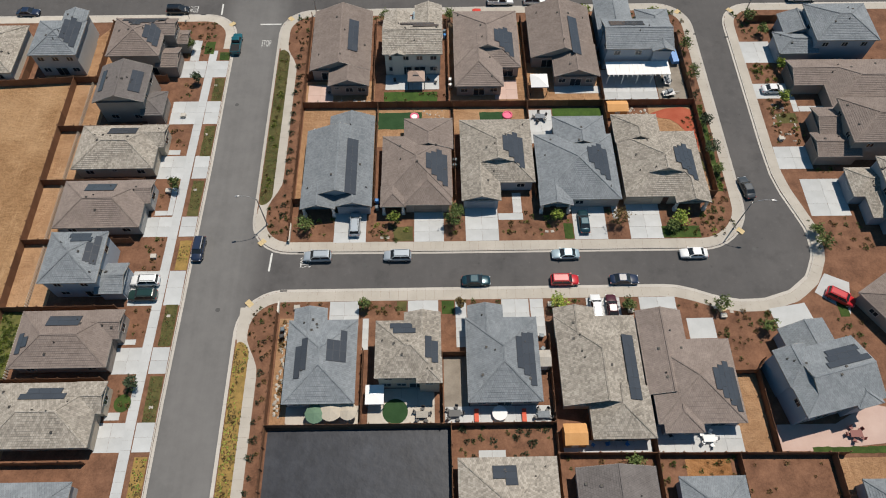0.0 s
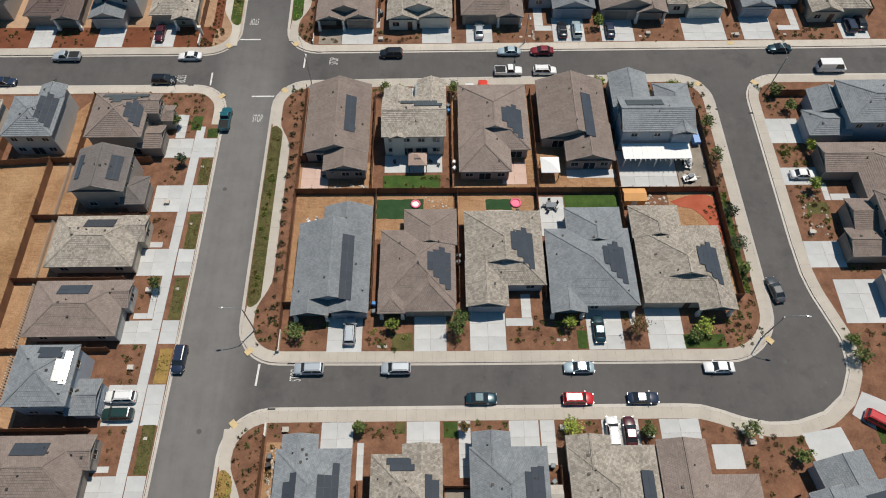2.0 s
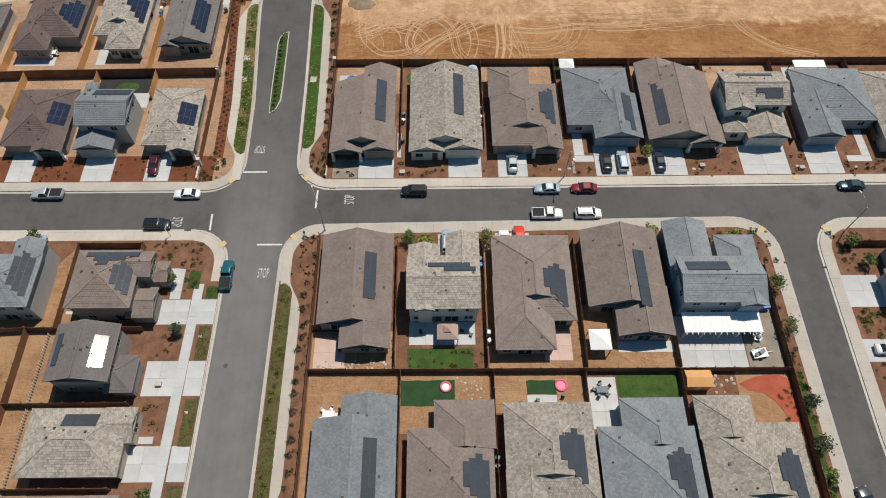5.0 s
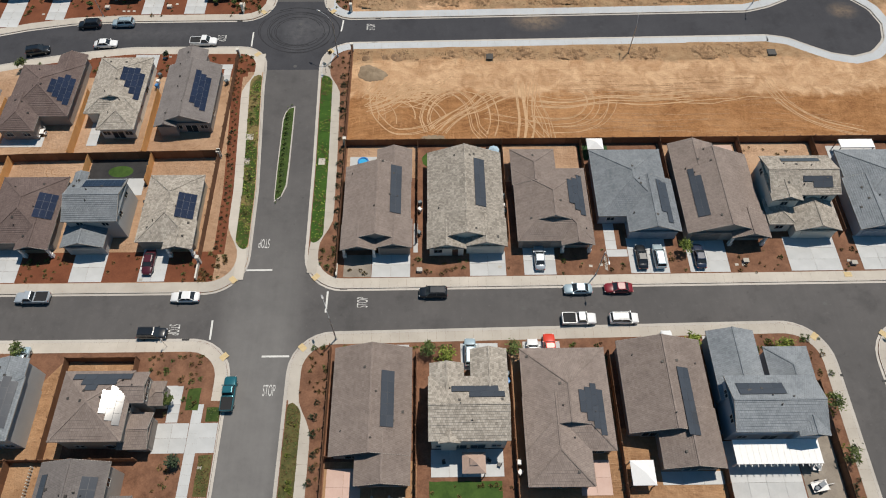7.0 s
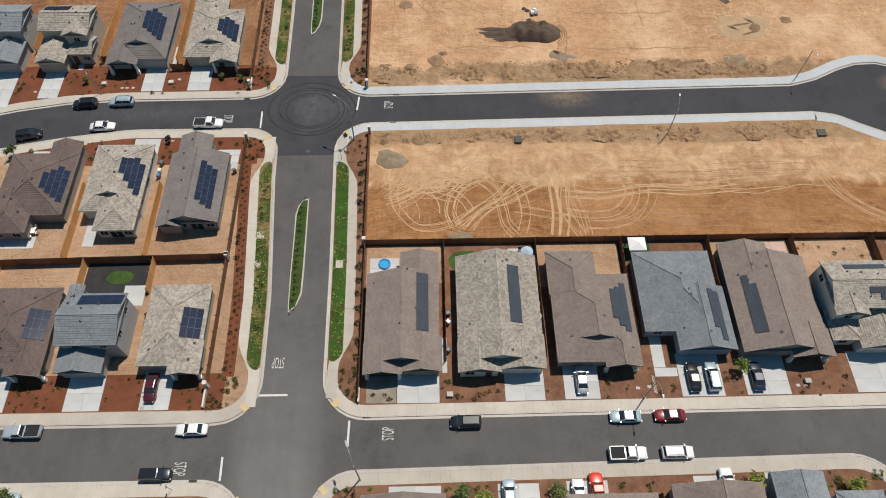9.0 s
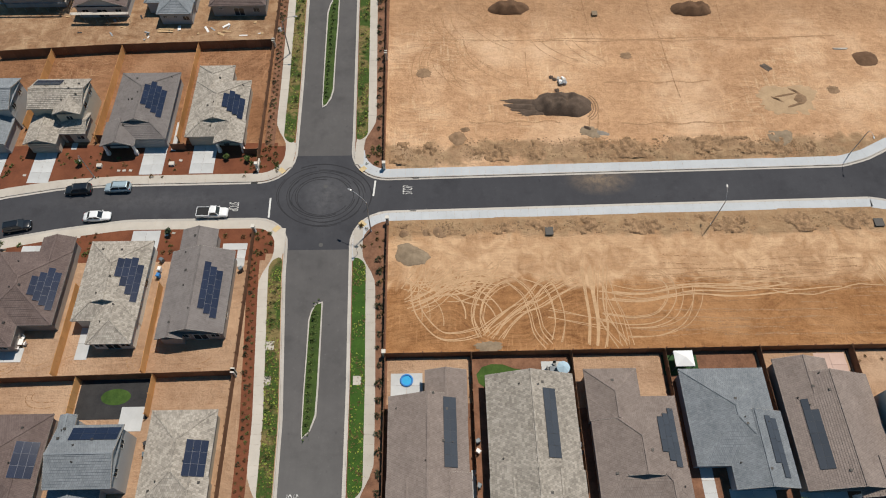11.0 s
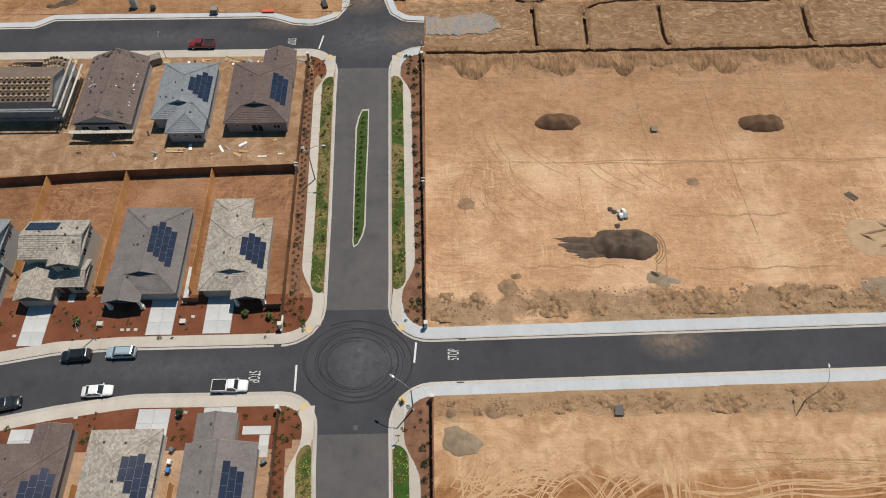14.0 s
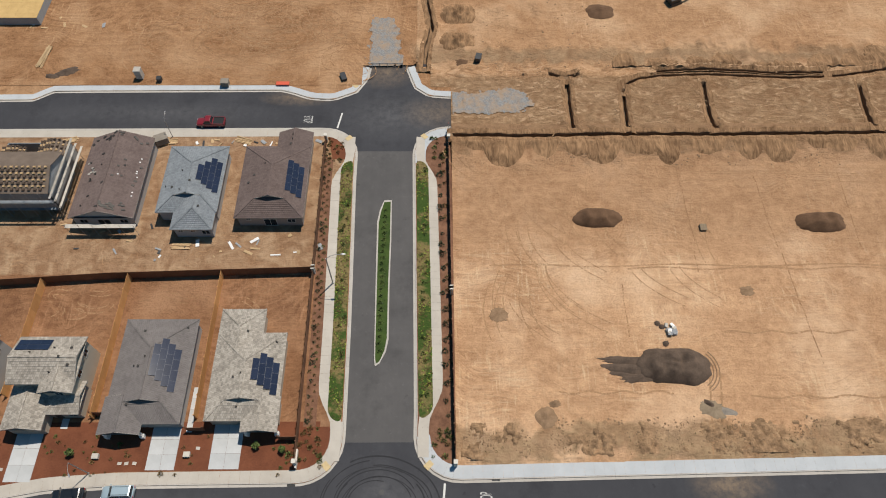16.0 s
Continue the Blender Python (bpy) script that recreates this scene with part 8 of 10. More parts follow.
def car(kind, colour, x, y, heading, label="", z=0.0):
    # nose towards the heading: 0 east, 90 north
    spec = KINDS[kind]
    L, W, roof = spec["l"] / 2, spec["w"] / 2, spec["roof"]
    mat = paint(colour, COLOURS[colour], 0.3 if colour in ("silver", "pale_blue", "grey", "teal", "dark_teal") else 0.0)
    words = colour.replace("_", " ")
    name = {"sedan": "car", "suv": "suv", "van": "van", "pickup": "pickup_truck"}[kind]
    top = empty(name, (x, y, z), label or f"{words} {kind if kind != 'suv' else 'sport utility car'} parked " + ("on a concrete driveway" if z > 0.1 else "along the kerb"), "car" if kind in ("sedan", "suv") else "van" if kind == "van" else "truck", "parked vehicles", turn=heading)
    g = Geo()
    rings = []
    for s, hw, lo, hi in spec["body"]:
        a = W * hw
        px = s * L
        rings.append([(px, -a * 0.9, lo), (px, a * 0.9, lo), (px, a, lo + 0.16), (px, a, hi - 0.2), (px, a * 0.93, hi - 0.04), (px, a * 0.72, hi + 0.02), (px, 0, hi + 0.035), (px, -a * 0.72, hi + 0.02), (px, -a * 0.93, hi - 0.04), (px, -a, hi - 0.2), (px, -a, lo + 0.16)])
    g.loft(rings)
    part("body", g, mat, top, weld=True, smooth=True)
    # cabin: glass all round below a painted roof on pillars
    b0, t0, t1, b1 = (v * L for v in spec["cabin"])
    hi = spec["body"][3][3] - 0.06
    wb, wt = W * 0.9, W * (0.74 if kind != "van" else 0.86)
    g = Geo()
    low = [(b0, -wb, hi), (b1, -wb, hi), (b1, wb, hi), (b0, wb, hi)]
    top_ = [(t0, -wt, roof - 0.05), (t1, -wt, roof - 0.05), (t1, wt, roof - 0.05), (t0, wt, roof - 0.05)]
    g.loft([low, top_], caps=False)
    part("window_glass", g, M_GLASS, top, "dark tinted car glass")
    g = Geo()
    over = 0.03
    ring = lambda gx, gw, gz: [(t0 - gx, -wt - gw, gz), (t1 + gx, -wt - gw, gz), (t1 + gx + 0.06, 0, gz), (t1 + gx, wt + gw, gz), (t0 - gx, wt + gw, gz), (t0 - gx - 0.04, 0, gz)]
    g.loft([ring(over, over, roof - 0.07), ring(over, over, roof - 0.03), ring(-0.1, -0.1, roof + 0.02)])
    part("roof_panel", g, mat, top)
    mid = 0.5 * (b0 + b1) - 0.1
    for a, b in list(zip(low, top_)) + [((mid, yy * wb, hi), (mid * 0.9, yy * wt * 1.01, roof - 0.05)) for yy in (-1, 1) if kind != "pickup"]:
        g = Geo()
        g.beam(a, b, 0.09, 0.06)
        part("pillar", g, mat, top)
    if kind == "van":
        for yy in (-1, 1):
            g = Geo()
            g.face([(-0.95 * L, yy * wb * 1.012, hi), (0.1 * L, yy * wb * 1.012, hi), (0.1 * L, yy * wt * 1.03, roof - 0.05), (-0.92 * L, yy * wt * 1.03, roof - 0.05)])
            part("cargo_panel", g, mat, top)
    if kind == "pickup":
        g = Geo()
        x0, x1 = -0.97 * L, -0.2 * L
        g.box(x0, -W * 0.9, 1.105, x1, W * 0.9, 1.125)
        part("load_bed", g, M_TYRE, top, "dark empty load bed")
        g = Geo()
        for yy in (-W * 0.95, W * 0.95):
            g.beam((x0, yy, 1.16), (x1, yy, 1.16), 0.08, 0.16)
        g.beam((x0, -W * 0.95, 1.16), (x0, W * 0.95, 1.16), 0.08, 0.16)
        part("bed_rail", g, mat, top)
    if kind == "suv":
        for yy in (-wt * 0.8, wt * 0.8):
            g = Geo()
            g.beam((t0 + 0.2, yy, roof + 0.05), (t1 - 0.1, yy, roof + 0.05), 0.04, 0.05)
            part("roof_rail", g, M_DARK, top)
    tyre, rim = wheel_parts()
    for sx in (-0.62, 0.63):
        for sy in (-1, 1):
            t = part("wheel", tyre, M_TYRE, top, "black tyre on an alloy rim")
            t.location = (sx * L, sy * (W - 0.1), 0.33)
            part("rim", rim, M_RIM, t, "silver alloy rim")
    for sy in (-1, 1):
        g = Geo()
        g.obox(pose(0.955 * L, sy * W * 0.64, spec["body"][6][3] - 0.1, 0, 0, -sy * 18), 0.14, 0.34, 0.14)
        part("headlight", g, M_LIGHT, top, "clear headlight")
        g = Geo()
        g.obox(pose(-0.985 * L, sy * W * 0.74, spec["body"][1][3] - 0.18), 0.1, 0.26, 0.16)
        part("tail_light", g, M_TAIL, top, "red tail light")
        g = Geo()
        g.obox(pose(b1 - 0.15, sy * (W + 0.08), hi + 0.08), 0.14, 0.2, 0.13)
        part("mirror", g, mat, top)
    return top


for kind, colour, x, y, heading in (
    ("suv", "silver", -20.0, 55.4, 180), ("suv", "silver", -6.4, 55.3, 180), ("sedan", "pale_blue", 22.3, 55.2, 180), ("sedan", "white", 44.3, 55.0, 180),
    ("sedan", "dark_teal", 6.8, 50.4, 0), ("suv", "red", 21.6, 50.2, 0), ("sedan", "dark_blue", 31.6, 50.2, 0), ("sedan", "dark_grey", 56.6, 68.4, 100), ("sedan", "dark_blue", -86.0, 115.9, 0),
    ("suv", "black", -54.2, 116.1, 0), ("pickup", "teal", -40.4, 105.9, 90), ("suv", "dark_blue", -40.5, 57.2, -92), ("pickup", "silver", -75.3, 122.7, 180), ("sedan", "white", -50.1, 122.6, 180), ("suv", "black", -8.9, 123.0, 180),
    ("sedan", "pale_blue", 15.4, 123.4, 180), ("sedan", "maroon", 22.2, 123.5, 180), ("pickup", "white", 14.9, 117.9, 0), ("suv", "white", 22.3, 117.9, 0), ("sedan", "dark_teal", 71.5, 123.8, 180), ("van", "white", 80.6, 118.2, 0),
    ("pickup", "white", -57.0, 182.7, 0), ("sedan", "white", -77.5, 182.3, 3), ("suv", "black", -91.1, 180.4, 12), ("suv", "black", -82.3, 188.2, 184), ("suv", "pale_blue", -75.2, 188.6, 181), ("pickup", "maroon", -73.9, 258.9, 180),
):
    car(kind, colour, x, y, heading)
for kind, colour, x, y, heading in (
    ("suv", "white", -48.3, 51.2, 180), ("suv", "dark_green", -48.2, 48.5, 180), ("suv", "white", 26.2, 45.0, 90), ("sedan", "dark_red", 28.8, 45.0, 90), ("suv", "silver", -13.9, 61.6, 90), ("sedan", "dark_teal", 26.2, 61.6, 90),
    ("sedan", "white", 67.6, 91.7, 0), ("suv", "red", 66.8, 46.2, -32), ("sedan", "silver", 9.4, 129.4, 90), ("sedan", "black", 27.0, 129.4, 90), ("suv", "pale_blue", 30.0, 129.4, 90), ("sedan", "dark_blue", 37.0, 129.4, 90),
    ("suv", "pale_blue", -3.1, 112.2, 90), ("suv", "white", 6.9, 112.0, 90), ("pickup", "bright_red", 9.6, 112.4, 90), ("suv", "white", 28.6, 113.2, 90), ("sedan", "pale_blue", 36.0, 112.6, 90), ("suv", "grey", 39.2, 112.8, 90),
    ("sedan", "dark_red", -57.4, 129.2, -90), ("suv", "pale_blue", -73.7, 111.6, 90), ("suv", "dark_blue", 88.0, 130.2, 90), ("sedan", "black", 90.6, 131.0, 90),
):
    car(kind, colour, x, y, heading, z=TOP + 0.03)


# ---- street furniture ----
def street_lamp(x, y, turn, tall=1.12):
    # a tapered pole with one arm that reaches out over the road
    top = empty("street_lamp", (x, y, TOP), "slim grey street lamp with one long arm", "street lamp", "street lamps", turn=turn)
    g = Geo()
    g.tube((0, 0, 0), (0, 0, 7.5), 0.11, 0.07, 10)
    g.tube((0, 0, 0), (0, 0, 0.25), 0.2, 0.16, 10)
    part("pole", g, M_LAMP, top)
    g = Geo()
    pts = [(0, 0, 7.4), (0.6, 0, 8.1), (1.4, 0, 8.55), (2.4, 0, 8.7)]
    for a, b in zip(pts, pts[1:]):
        g.tube(a, b, 0.045, 0.04, 8)
    part("arm", g, M_LAMP, top)
    g = Geo()
    g.loft([[(2.3, -0.1, 8.64), (2.3, 0.1, 8.64), (2.3, 0.1, 8.76), (2.3, -0.1, 8.76)], [(2.55, -0.16, 8.64), (2.55, 0.16, 8.64), (2.55, 0.13, 8.80), (2.55, -0.13, 8.80)], [(2.95, -0.1, 8.66), (2.95, 0.1, 8.66), (2.95, 0.07, 8.74), (2.95, -0.07, 8.74)]])
    part("lamp_head", g, M_LAMP, top, "flat grey lamp head")
    top.scale = (tall, tall, tall)
    return top


for lamp in ((-29.4, 62.2, 185, 1.08), (-28.45, 178.6, 148, 1.2), (18.9, 126.4, -90, 1.0), (52.4, 60.0, -10), (67.5, 114.2, 115, 1.0), (-24.6, 115.0, 110), (32.4, 178.9, 80, 0.97), (62.5, 194.3, -100, 0.9), (-80.4, 191.4, -60, 0.85), (-47.0, 223.0, 0), (-81.0, 255.6, 90, 0.62)):
    street_lamp(*lamp)


def stop_sign(x, y, turn):
    top = empty("stop_sign", (x, y, TOP), "red octagonal stop sign on a thin dark post", "street sign", "stop signs", turn=turn)
    g = Geo()
    g.tube((0, 0, 0), (0, 0, 2.9), 0.035, 0.03, 8)
    part("post", g, M_PIPE, top)
    for depth, r, mat, name in ((-0.05, 0.38, M_STOP, "plate"), (-0.045, 0.41, M_WHITE, "border")):
        g = Geo()
        ring = [(r * math.cos(0.3927 + 0.7854 * k), depth, 2.5 + r * math.sin(0.3927 + 0.7854 * k)) for k in range(8)]
        g.loft([ring, [(px, depth + 0.012, pz) for px, _, pz in ring]])
        part(name, g, mat, top)


for sign in ((-51.6, 114.0, -90), (-30.6, 173.9, 180), (-26.9, 256.4, 90)):
    stop_sign(*sign)


def small_box(name, x, y, w, d, h, mat, label, category, group="", turn=0.0):
    g = Geo()
    g.obox(pose(0, 0, h / 2), w, d, h)
    g.obox(pose(0, 0, h + 0.03), w + 0.08, d + 0.08, 0.06)
    ob = thing(name, g, mat, label, category, group)
    ob.matrix_basis = pose(x, y, TOP + 0.005, 0, 0, turn)
    return ob


for x, y in ((-22.7, 46.0), (18.9, 45.9), (31.9, 44.6), (46.9, 43.4), (45.0, 128.6), (-11.2, 127.4), (63.6, 128.0), (-79.9, 193.8), (-66.4, 194.0), (-48.2, 87), (-48.0, 56.0), (-47.9, 69.5), (66.0, 79.6)):
    small_box("utility_box", x, y, 0.9, 0.7, 0.5, M_STONE, "low pale utility box in a front yard", "utility box", "utility boxes")
rnd = random.Random(12)
for x, y in ((-43.6, 45.0), (-43.5, 29.9), (-43.3, 69.8), (-43.2, 82.5), (-43.2, 95), (2.6, 128.0), (18.2, 128.0), (20.0, 128.2), (43.4, 128.0), (44.6, 128.0), (63.0, 128.6), (74, 128.3), (-9.2, 59.2), (-8.2, 59.2), (19.6, 60.0),
             (20.6, 60.0), (-63.4, 180.0 - 1.2), (-64.6, 178.4), (-80, 178.3), (-58.4, 126.4 - 0.2), (-93.5, 192), (-76.2, 192.8), (-75.2, 192.8), (-74.0, 192.8), (-65.0, 195.0), (0.6, 163 + 16.6), (2.0, 194.6), (4.4, 194.7), (46, 45.0), (47.2, 44.8), (48.5, 44.2)):
    g = Geo()
    g.box(-0.3, -0.22, 0, 0.3, 0.22, 0.06)
    ob = thing("meter_lid", g, M_STONE, "small pale concrete meter lid", "meter box", "meter lids")
    ob.matrix_basis = pose(x, y, TOP + 0.01, 0, 0, rnd.uniform(-10, 10))


def bin_(x, y, mat, turn=0.0):
    top = empty("rubbish_bin", (x, y, TOP + 0.01), "wheeled plastic rubbish bin beside a house", "bin", "rubbish bins", turn=turn)
    g = Geo()
    g.loft([[(-0.24, -0.26, 0.04), (0.24, -0.26, 0.04), (0.24, 0.26, 0.04), (-0.24, 0.26, 0.04)], [(-0.3, -0.34, 0.98), (0.3, -0.34, 0.98), (0.3, 0.34, 0.98), (-0.3, 0.34, 0.98)]])
    part("body", g, mat, top)
    g = Geo()
    g.loft([[(-0.32, -0.38, 0.98), (0.32, -0.38, 0.98), (0.32, 0.36, 0.98), (-0.32, 0.36, 0.98)], [(-0.26, -0.3, 1.08), (0.26, -0.3, 1.08), (0.26, 0.28, 1.08), (-0.26, 0.28, 1.08)]])
    part("lid", g, mat, top)
    for sy in (-0.2, 0.2):
        g = Geo()
        g.tube((-0.3, sy - 0.04, 0.1), (-0.3, sy + 0.04, 0.1), 0.1, 0.1, 8)
        part("wheel", g, M_TYRE, top)


for x, y, mat in ((-11.3, 134.6, M_BIN), (-11.2, 139.5, M_WHITE), (-11.2, 141, M_BIN), (4.0, 139, M_BIN), (4.0, 140.2, M_WHITE), (4.0, 142.4, M_BIN), (62.6, 137.6, M_BIN), (62.7, 138.8, M_BLUEPL), (33.7, 99, M_BIN), (33.8, 103, M_BIN),
                  (2.6, 108.6, M_BIN), (2.7, 107.4, M_BLUEPL), (3.5, 95, M_WHITE), (3.5, 93.6, M_WHITE), (-10.2, 65.0, M_BIN), (-10.2, 66.4, M_BLUEPL), (-64.2, 170.0, M_BLUEPL), (-64.2, 171.2, M_WHITE), (-64.2, 173, M_BIN), (-50.4, 171, M_BIN),
                  (3.8, 74, M_BIN), (3.9, 75.2, M_BIN), (18.1, 72, M_BIN), (33.2, 76, M_BLUEPL), (16.8, 40.2, M_BIN), (16.8, 38.0, M_BIN), (-24.6, 42, M_BIN), (-24.6, 40.8, M_DARK), (31.2, 36.4, M_BLUEPL), (-60.4, 140, M_BIN), (-60.5, 141.6, M_DARK)):
    bin_(x, y, mat, rnd.uniform(0, 360))


# ---- garden furniture and sheds ----
def umbrella(x, y, mat, r, label):
    top = empty("patio_umbrella", (x, y, TOP + 0.05), label, "umbrella", "patio umbrellas")
    g = Geo()
    g.tube((0, 0, 0), (0, 0, 2.5), 0.03, 0.03, 8)
    part("pole", g, M_LAMP, top)
    g = Geo()
    g.tube((0, 0, 0), (0, 0, 0.1), 0.3, 0.26, 12)
    part("base", g, M_DARK, top)
    g = Geo()
    n = 8
    for k in range(n):
        a, b = 6.28318 * k / n, 6.28318 * (k + 1) / n
        p, q = (r * math.cos(a), r * math.sin(a), 2.05), (r * math.cos(b), r * math.sin(b), 2.05)
        m = (0.97 * r * math.cos((a + b) / 2), 0.97 * r * math.sin((a + b) / 2), 2.0)
        for u, v in ((p, m), (m, q)):
            g.face([(0, 0, 2.55), u, v])
            g.face([u, v, (v[0], v[1], v[2] - 0.12), (u[0], u[1], u[2] - 0.12)])
    part("canopy", g, mat, top)


umbrella(-18.2, 27.9, M_GREENCLOTH, 1.5, "green open patio umbrella")
umbrella(-15.9, 28.6, M_TANCLOTH, 1.9, "tan open patio umbrella")
umbrella(2.6, 151.8, M_PALECLOTH, 1.05, "pale blue open patio umbrella")
umbrella(-13.3, 28.2, M_TANCLOTH, 1.4, "brown open patio umbrella")


def gazebo(x, y, w, d, h, mat, label, lid=False, rise=0.7):
    top = empty("gazebo", (x, y, TOP + 0.02), label, "gazebo", "gazebos")
    for sx in (-1, 1):
        for sy in (-1, 1):
            g = Geo()
            g.box(sx * (w / 2 - 0.12) - 0.06, sy * (d / 2 - 0.12) - 0.06, 0, sx * (w / 2 - 0.12) + 0.06, sy * (d / 2 - 0.12) + 0.06, h)
            part("post", g, M_DARK, top)
    g = Geo()
    c = [(-w / 2, -d / 2, h), (w / 2, -d / 2, h), (w / 2, d / 2, h), (-w / 2, d / 2, h)]
    k = 0.28 if lid else 0.02
    t = [(a * k, b * k, h + rise) for a, b, _ in c]
    g.loft([[(a, b, z - 0.18) for a, b, z in c], c, t])
    part("canopy", g, mat, top)
    if lid:
        g = Geo()
        c = [(a * 0.36, b * 0.36, h + rise + 0.1) for a, b, _ in c]
        g.loft([c, [(a * 0.1, b * 0.1, h + rise + 0.5) for a, b, _ in c]])
        part("vent_cap", g, mat, top)


gazebo(-10.2 + 0.8, 30.6, 2.8, 3.0, 2.3, M_WHITE, "white slatted patio gazebo", False, 0.15)
gazebo(-3.2, 94.7, 3.4, 3.0, 2.3, M_ROSECLOTH, "tan gazebo with vented canopy on a patio", True)
gazebo(20.9, 93.0, 3.4, 3.5, 2.4, M_WHITE, "white pop-up canopy in a backyard")
gazebo(21.6, 152.8, 3.0, 2.6, 2.4, M_WHITE, "white pop-up canopy in a backyard")
gazebo(70.8, 152.4, 6.4, 2.0, 2.5, M_WHITE, "flat white patio cover", False, 0.1)


def patio_cover(x0, y0, x1, y1, z):
    top = empty("patio_cover", ((x0 + x1) / 2, (y0 + y1) / 2, TOP), "white flat patio cover with rafter tails", "patio cover")
    w, d = (x1 - x0) / 2, (y1 - y0) / 2
    n = 14
    for k in range(n):
        a = -w + 2 * w * k / n
        g = Geo()
        g.box(a + 0.01, -d, z, a + 2 * w / n - 0.01, d, z + 0.07)
        part("cover_panel", g, M_WHITE, top)
    for k in range(14):
        g = Geo()
        a = -w + 0.3 + (2 * w - 0.6) * k / 13
        g.box(a - 0.05, -d - 0.35, z - 0.16, a + 0.05, d, z - 0.01)
        part("rafter", g, M_TRIM, top)
    for k in range(5):
        g = Geo()
        a = -w + 0.4 + (2 * w - 0.8) * k / 4
        g.box(a - 0.09, -d + 0.2, 0, a + 0.09, -d + 0.38, z - 0.1)
        part("post", g, M_TRIM, top)


patio_cover(34.4, 93.9, 46.9, 97.4, 2.75)


def shed(x, y, w, d, h, mat, label, turn=0.0):
    top = empty("garden_shed", (x, y, TOP + 0.02), label, "shed", "garden sheds", turn=turn)
    g = Geo()
    g.box(-w / 2, -d / 2, 0, w / 2, d / 2, h)
    for s in (-1, 1):
        g.face([(s * w / 2, -d / 2, h), (s * w / 2, d / 2, h), (s * w / 2, 0, h + d * 0.2)])
    part("wall", g, mat, top)
    g = Geo()
    for s in (-1, 1):
        g.loft([[(-w / 2 - 0.12, s * (d / 2 + 0.15), h - 0.08), (w / 2 + 0.12, s * (d / 2 + 0.15), h - 0.08), (w / 2 + 0.12, s * (d / 2 + 0.15), h - 0.02), (-w / 2 - 0.12, s * (d / 2 + 0.15), h - 0.02)],
                [(-w / 2 - 0.12, 0, h + d * 0.2), (w / 2 + 0.12, 0, h + d * 0.2), (w / 2 + 0.12, 0, h + d * 0.2 + 0.06), (-w / 2 - 0.12, 0, h + d * 0.2 + 0.06)]])
    part("roof", g, mat, top)
    g = Geo()
    g.box(-0.5, -d / 2 - 0.03, 0.05, 0.5, -d / 2, h - 0.2)
    part("door", g, M_TRIM, top)


shed(20.2, 24.2, 3.2, 2.9, 2.1, M_NEWFENCE, "tan wooden garden shed")
shed(35.4, 86.6, 3.8, 2.4, 2.0, M_NEWFENCE, "tan wooden garden shed beside a fence")
shed(16.7, 36.0, 1.8, 2.4, 2.0, M_STONE, "grey plastic garden shed")


def table(x, y, r, mat, label, round_=True, turn=0.0):
    top = empty("garden_table", (x, y, TOP + 0.06), label, "table", "garden tables", turn=turn)
    g = Geo()
    if round_:
        g.tube((0, 0, 0.7), (0, 0, 0.75), r, r, 20)
    else:
        g.box(-r * 1.4, -r * 0.8, 0.7, r * 1.4, r * 0.8, 0.75)
    part("tabletop", g, mat, top)
    for k in range(4):
        g = Geo()
        a = 0.785 + 1.5708 * k
        g.tube((0.6 * r * math.cos(a), 0.6 * r * math.sin(a), 0), (0.6 * r * math.cos(a), 0.6 * r * math.sin(a), 0.7), 0.03, 0.03, 6)
        part("leg", g, M_DARK, top)


def chair(x, y, turn, mat, label="dark metal garden chair on a patio"):
    top = empty("garden_chair", (x, y, TOP + 0.06), label, "chair", "garden chairs", turn=turn)
    g = Geo()
    g.box(-0.25, -0.25, 0.4, 0.25, 0.25, 0.46)
    part("seat", g, mat, top)
    g = Geo()
    g.obox(pose(0, 0.27, 0.7, -10), 0.5, 0.05, 0.55)
    part("backrest", g, mat, top)
    for sx in (-0.22, 0.22):
        for sy in (-0.22, 0.22):
            g = Geo()
            g.box(sx - 0.02, sy - 0.02, 0, sx + 0.02, sy + 0.02, 0.4)
            part("leg", g, M_DARK, top)


def lounger(x, y, turn, mat, label):
    top = empty("sun_lounger", (x, y, TOP + 0.06), label, "lounger", "sun loungers", turn=turn)
    g = Geo()
    g.box(-0.33, -0.95, 0.28, 0.33, 0.3, 0.36)
    part("seat", g, mat, top)
    g = Geo()
    g.obox(pose(0, 0.6, 0.5, 28), 0.66, 0.75, 0.08)
    part("backrest", g, mat, top)
    for sx in (-0.28, 0.28):
        for sy in (-0.85, 0.25):
            g = Geo()
            g.box(sx - 0.03, sy - 0.03, 0, sx + 0.03, sy + 0.03, 0.28)
            part("leg", g, M_DARK, top)


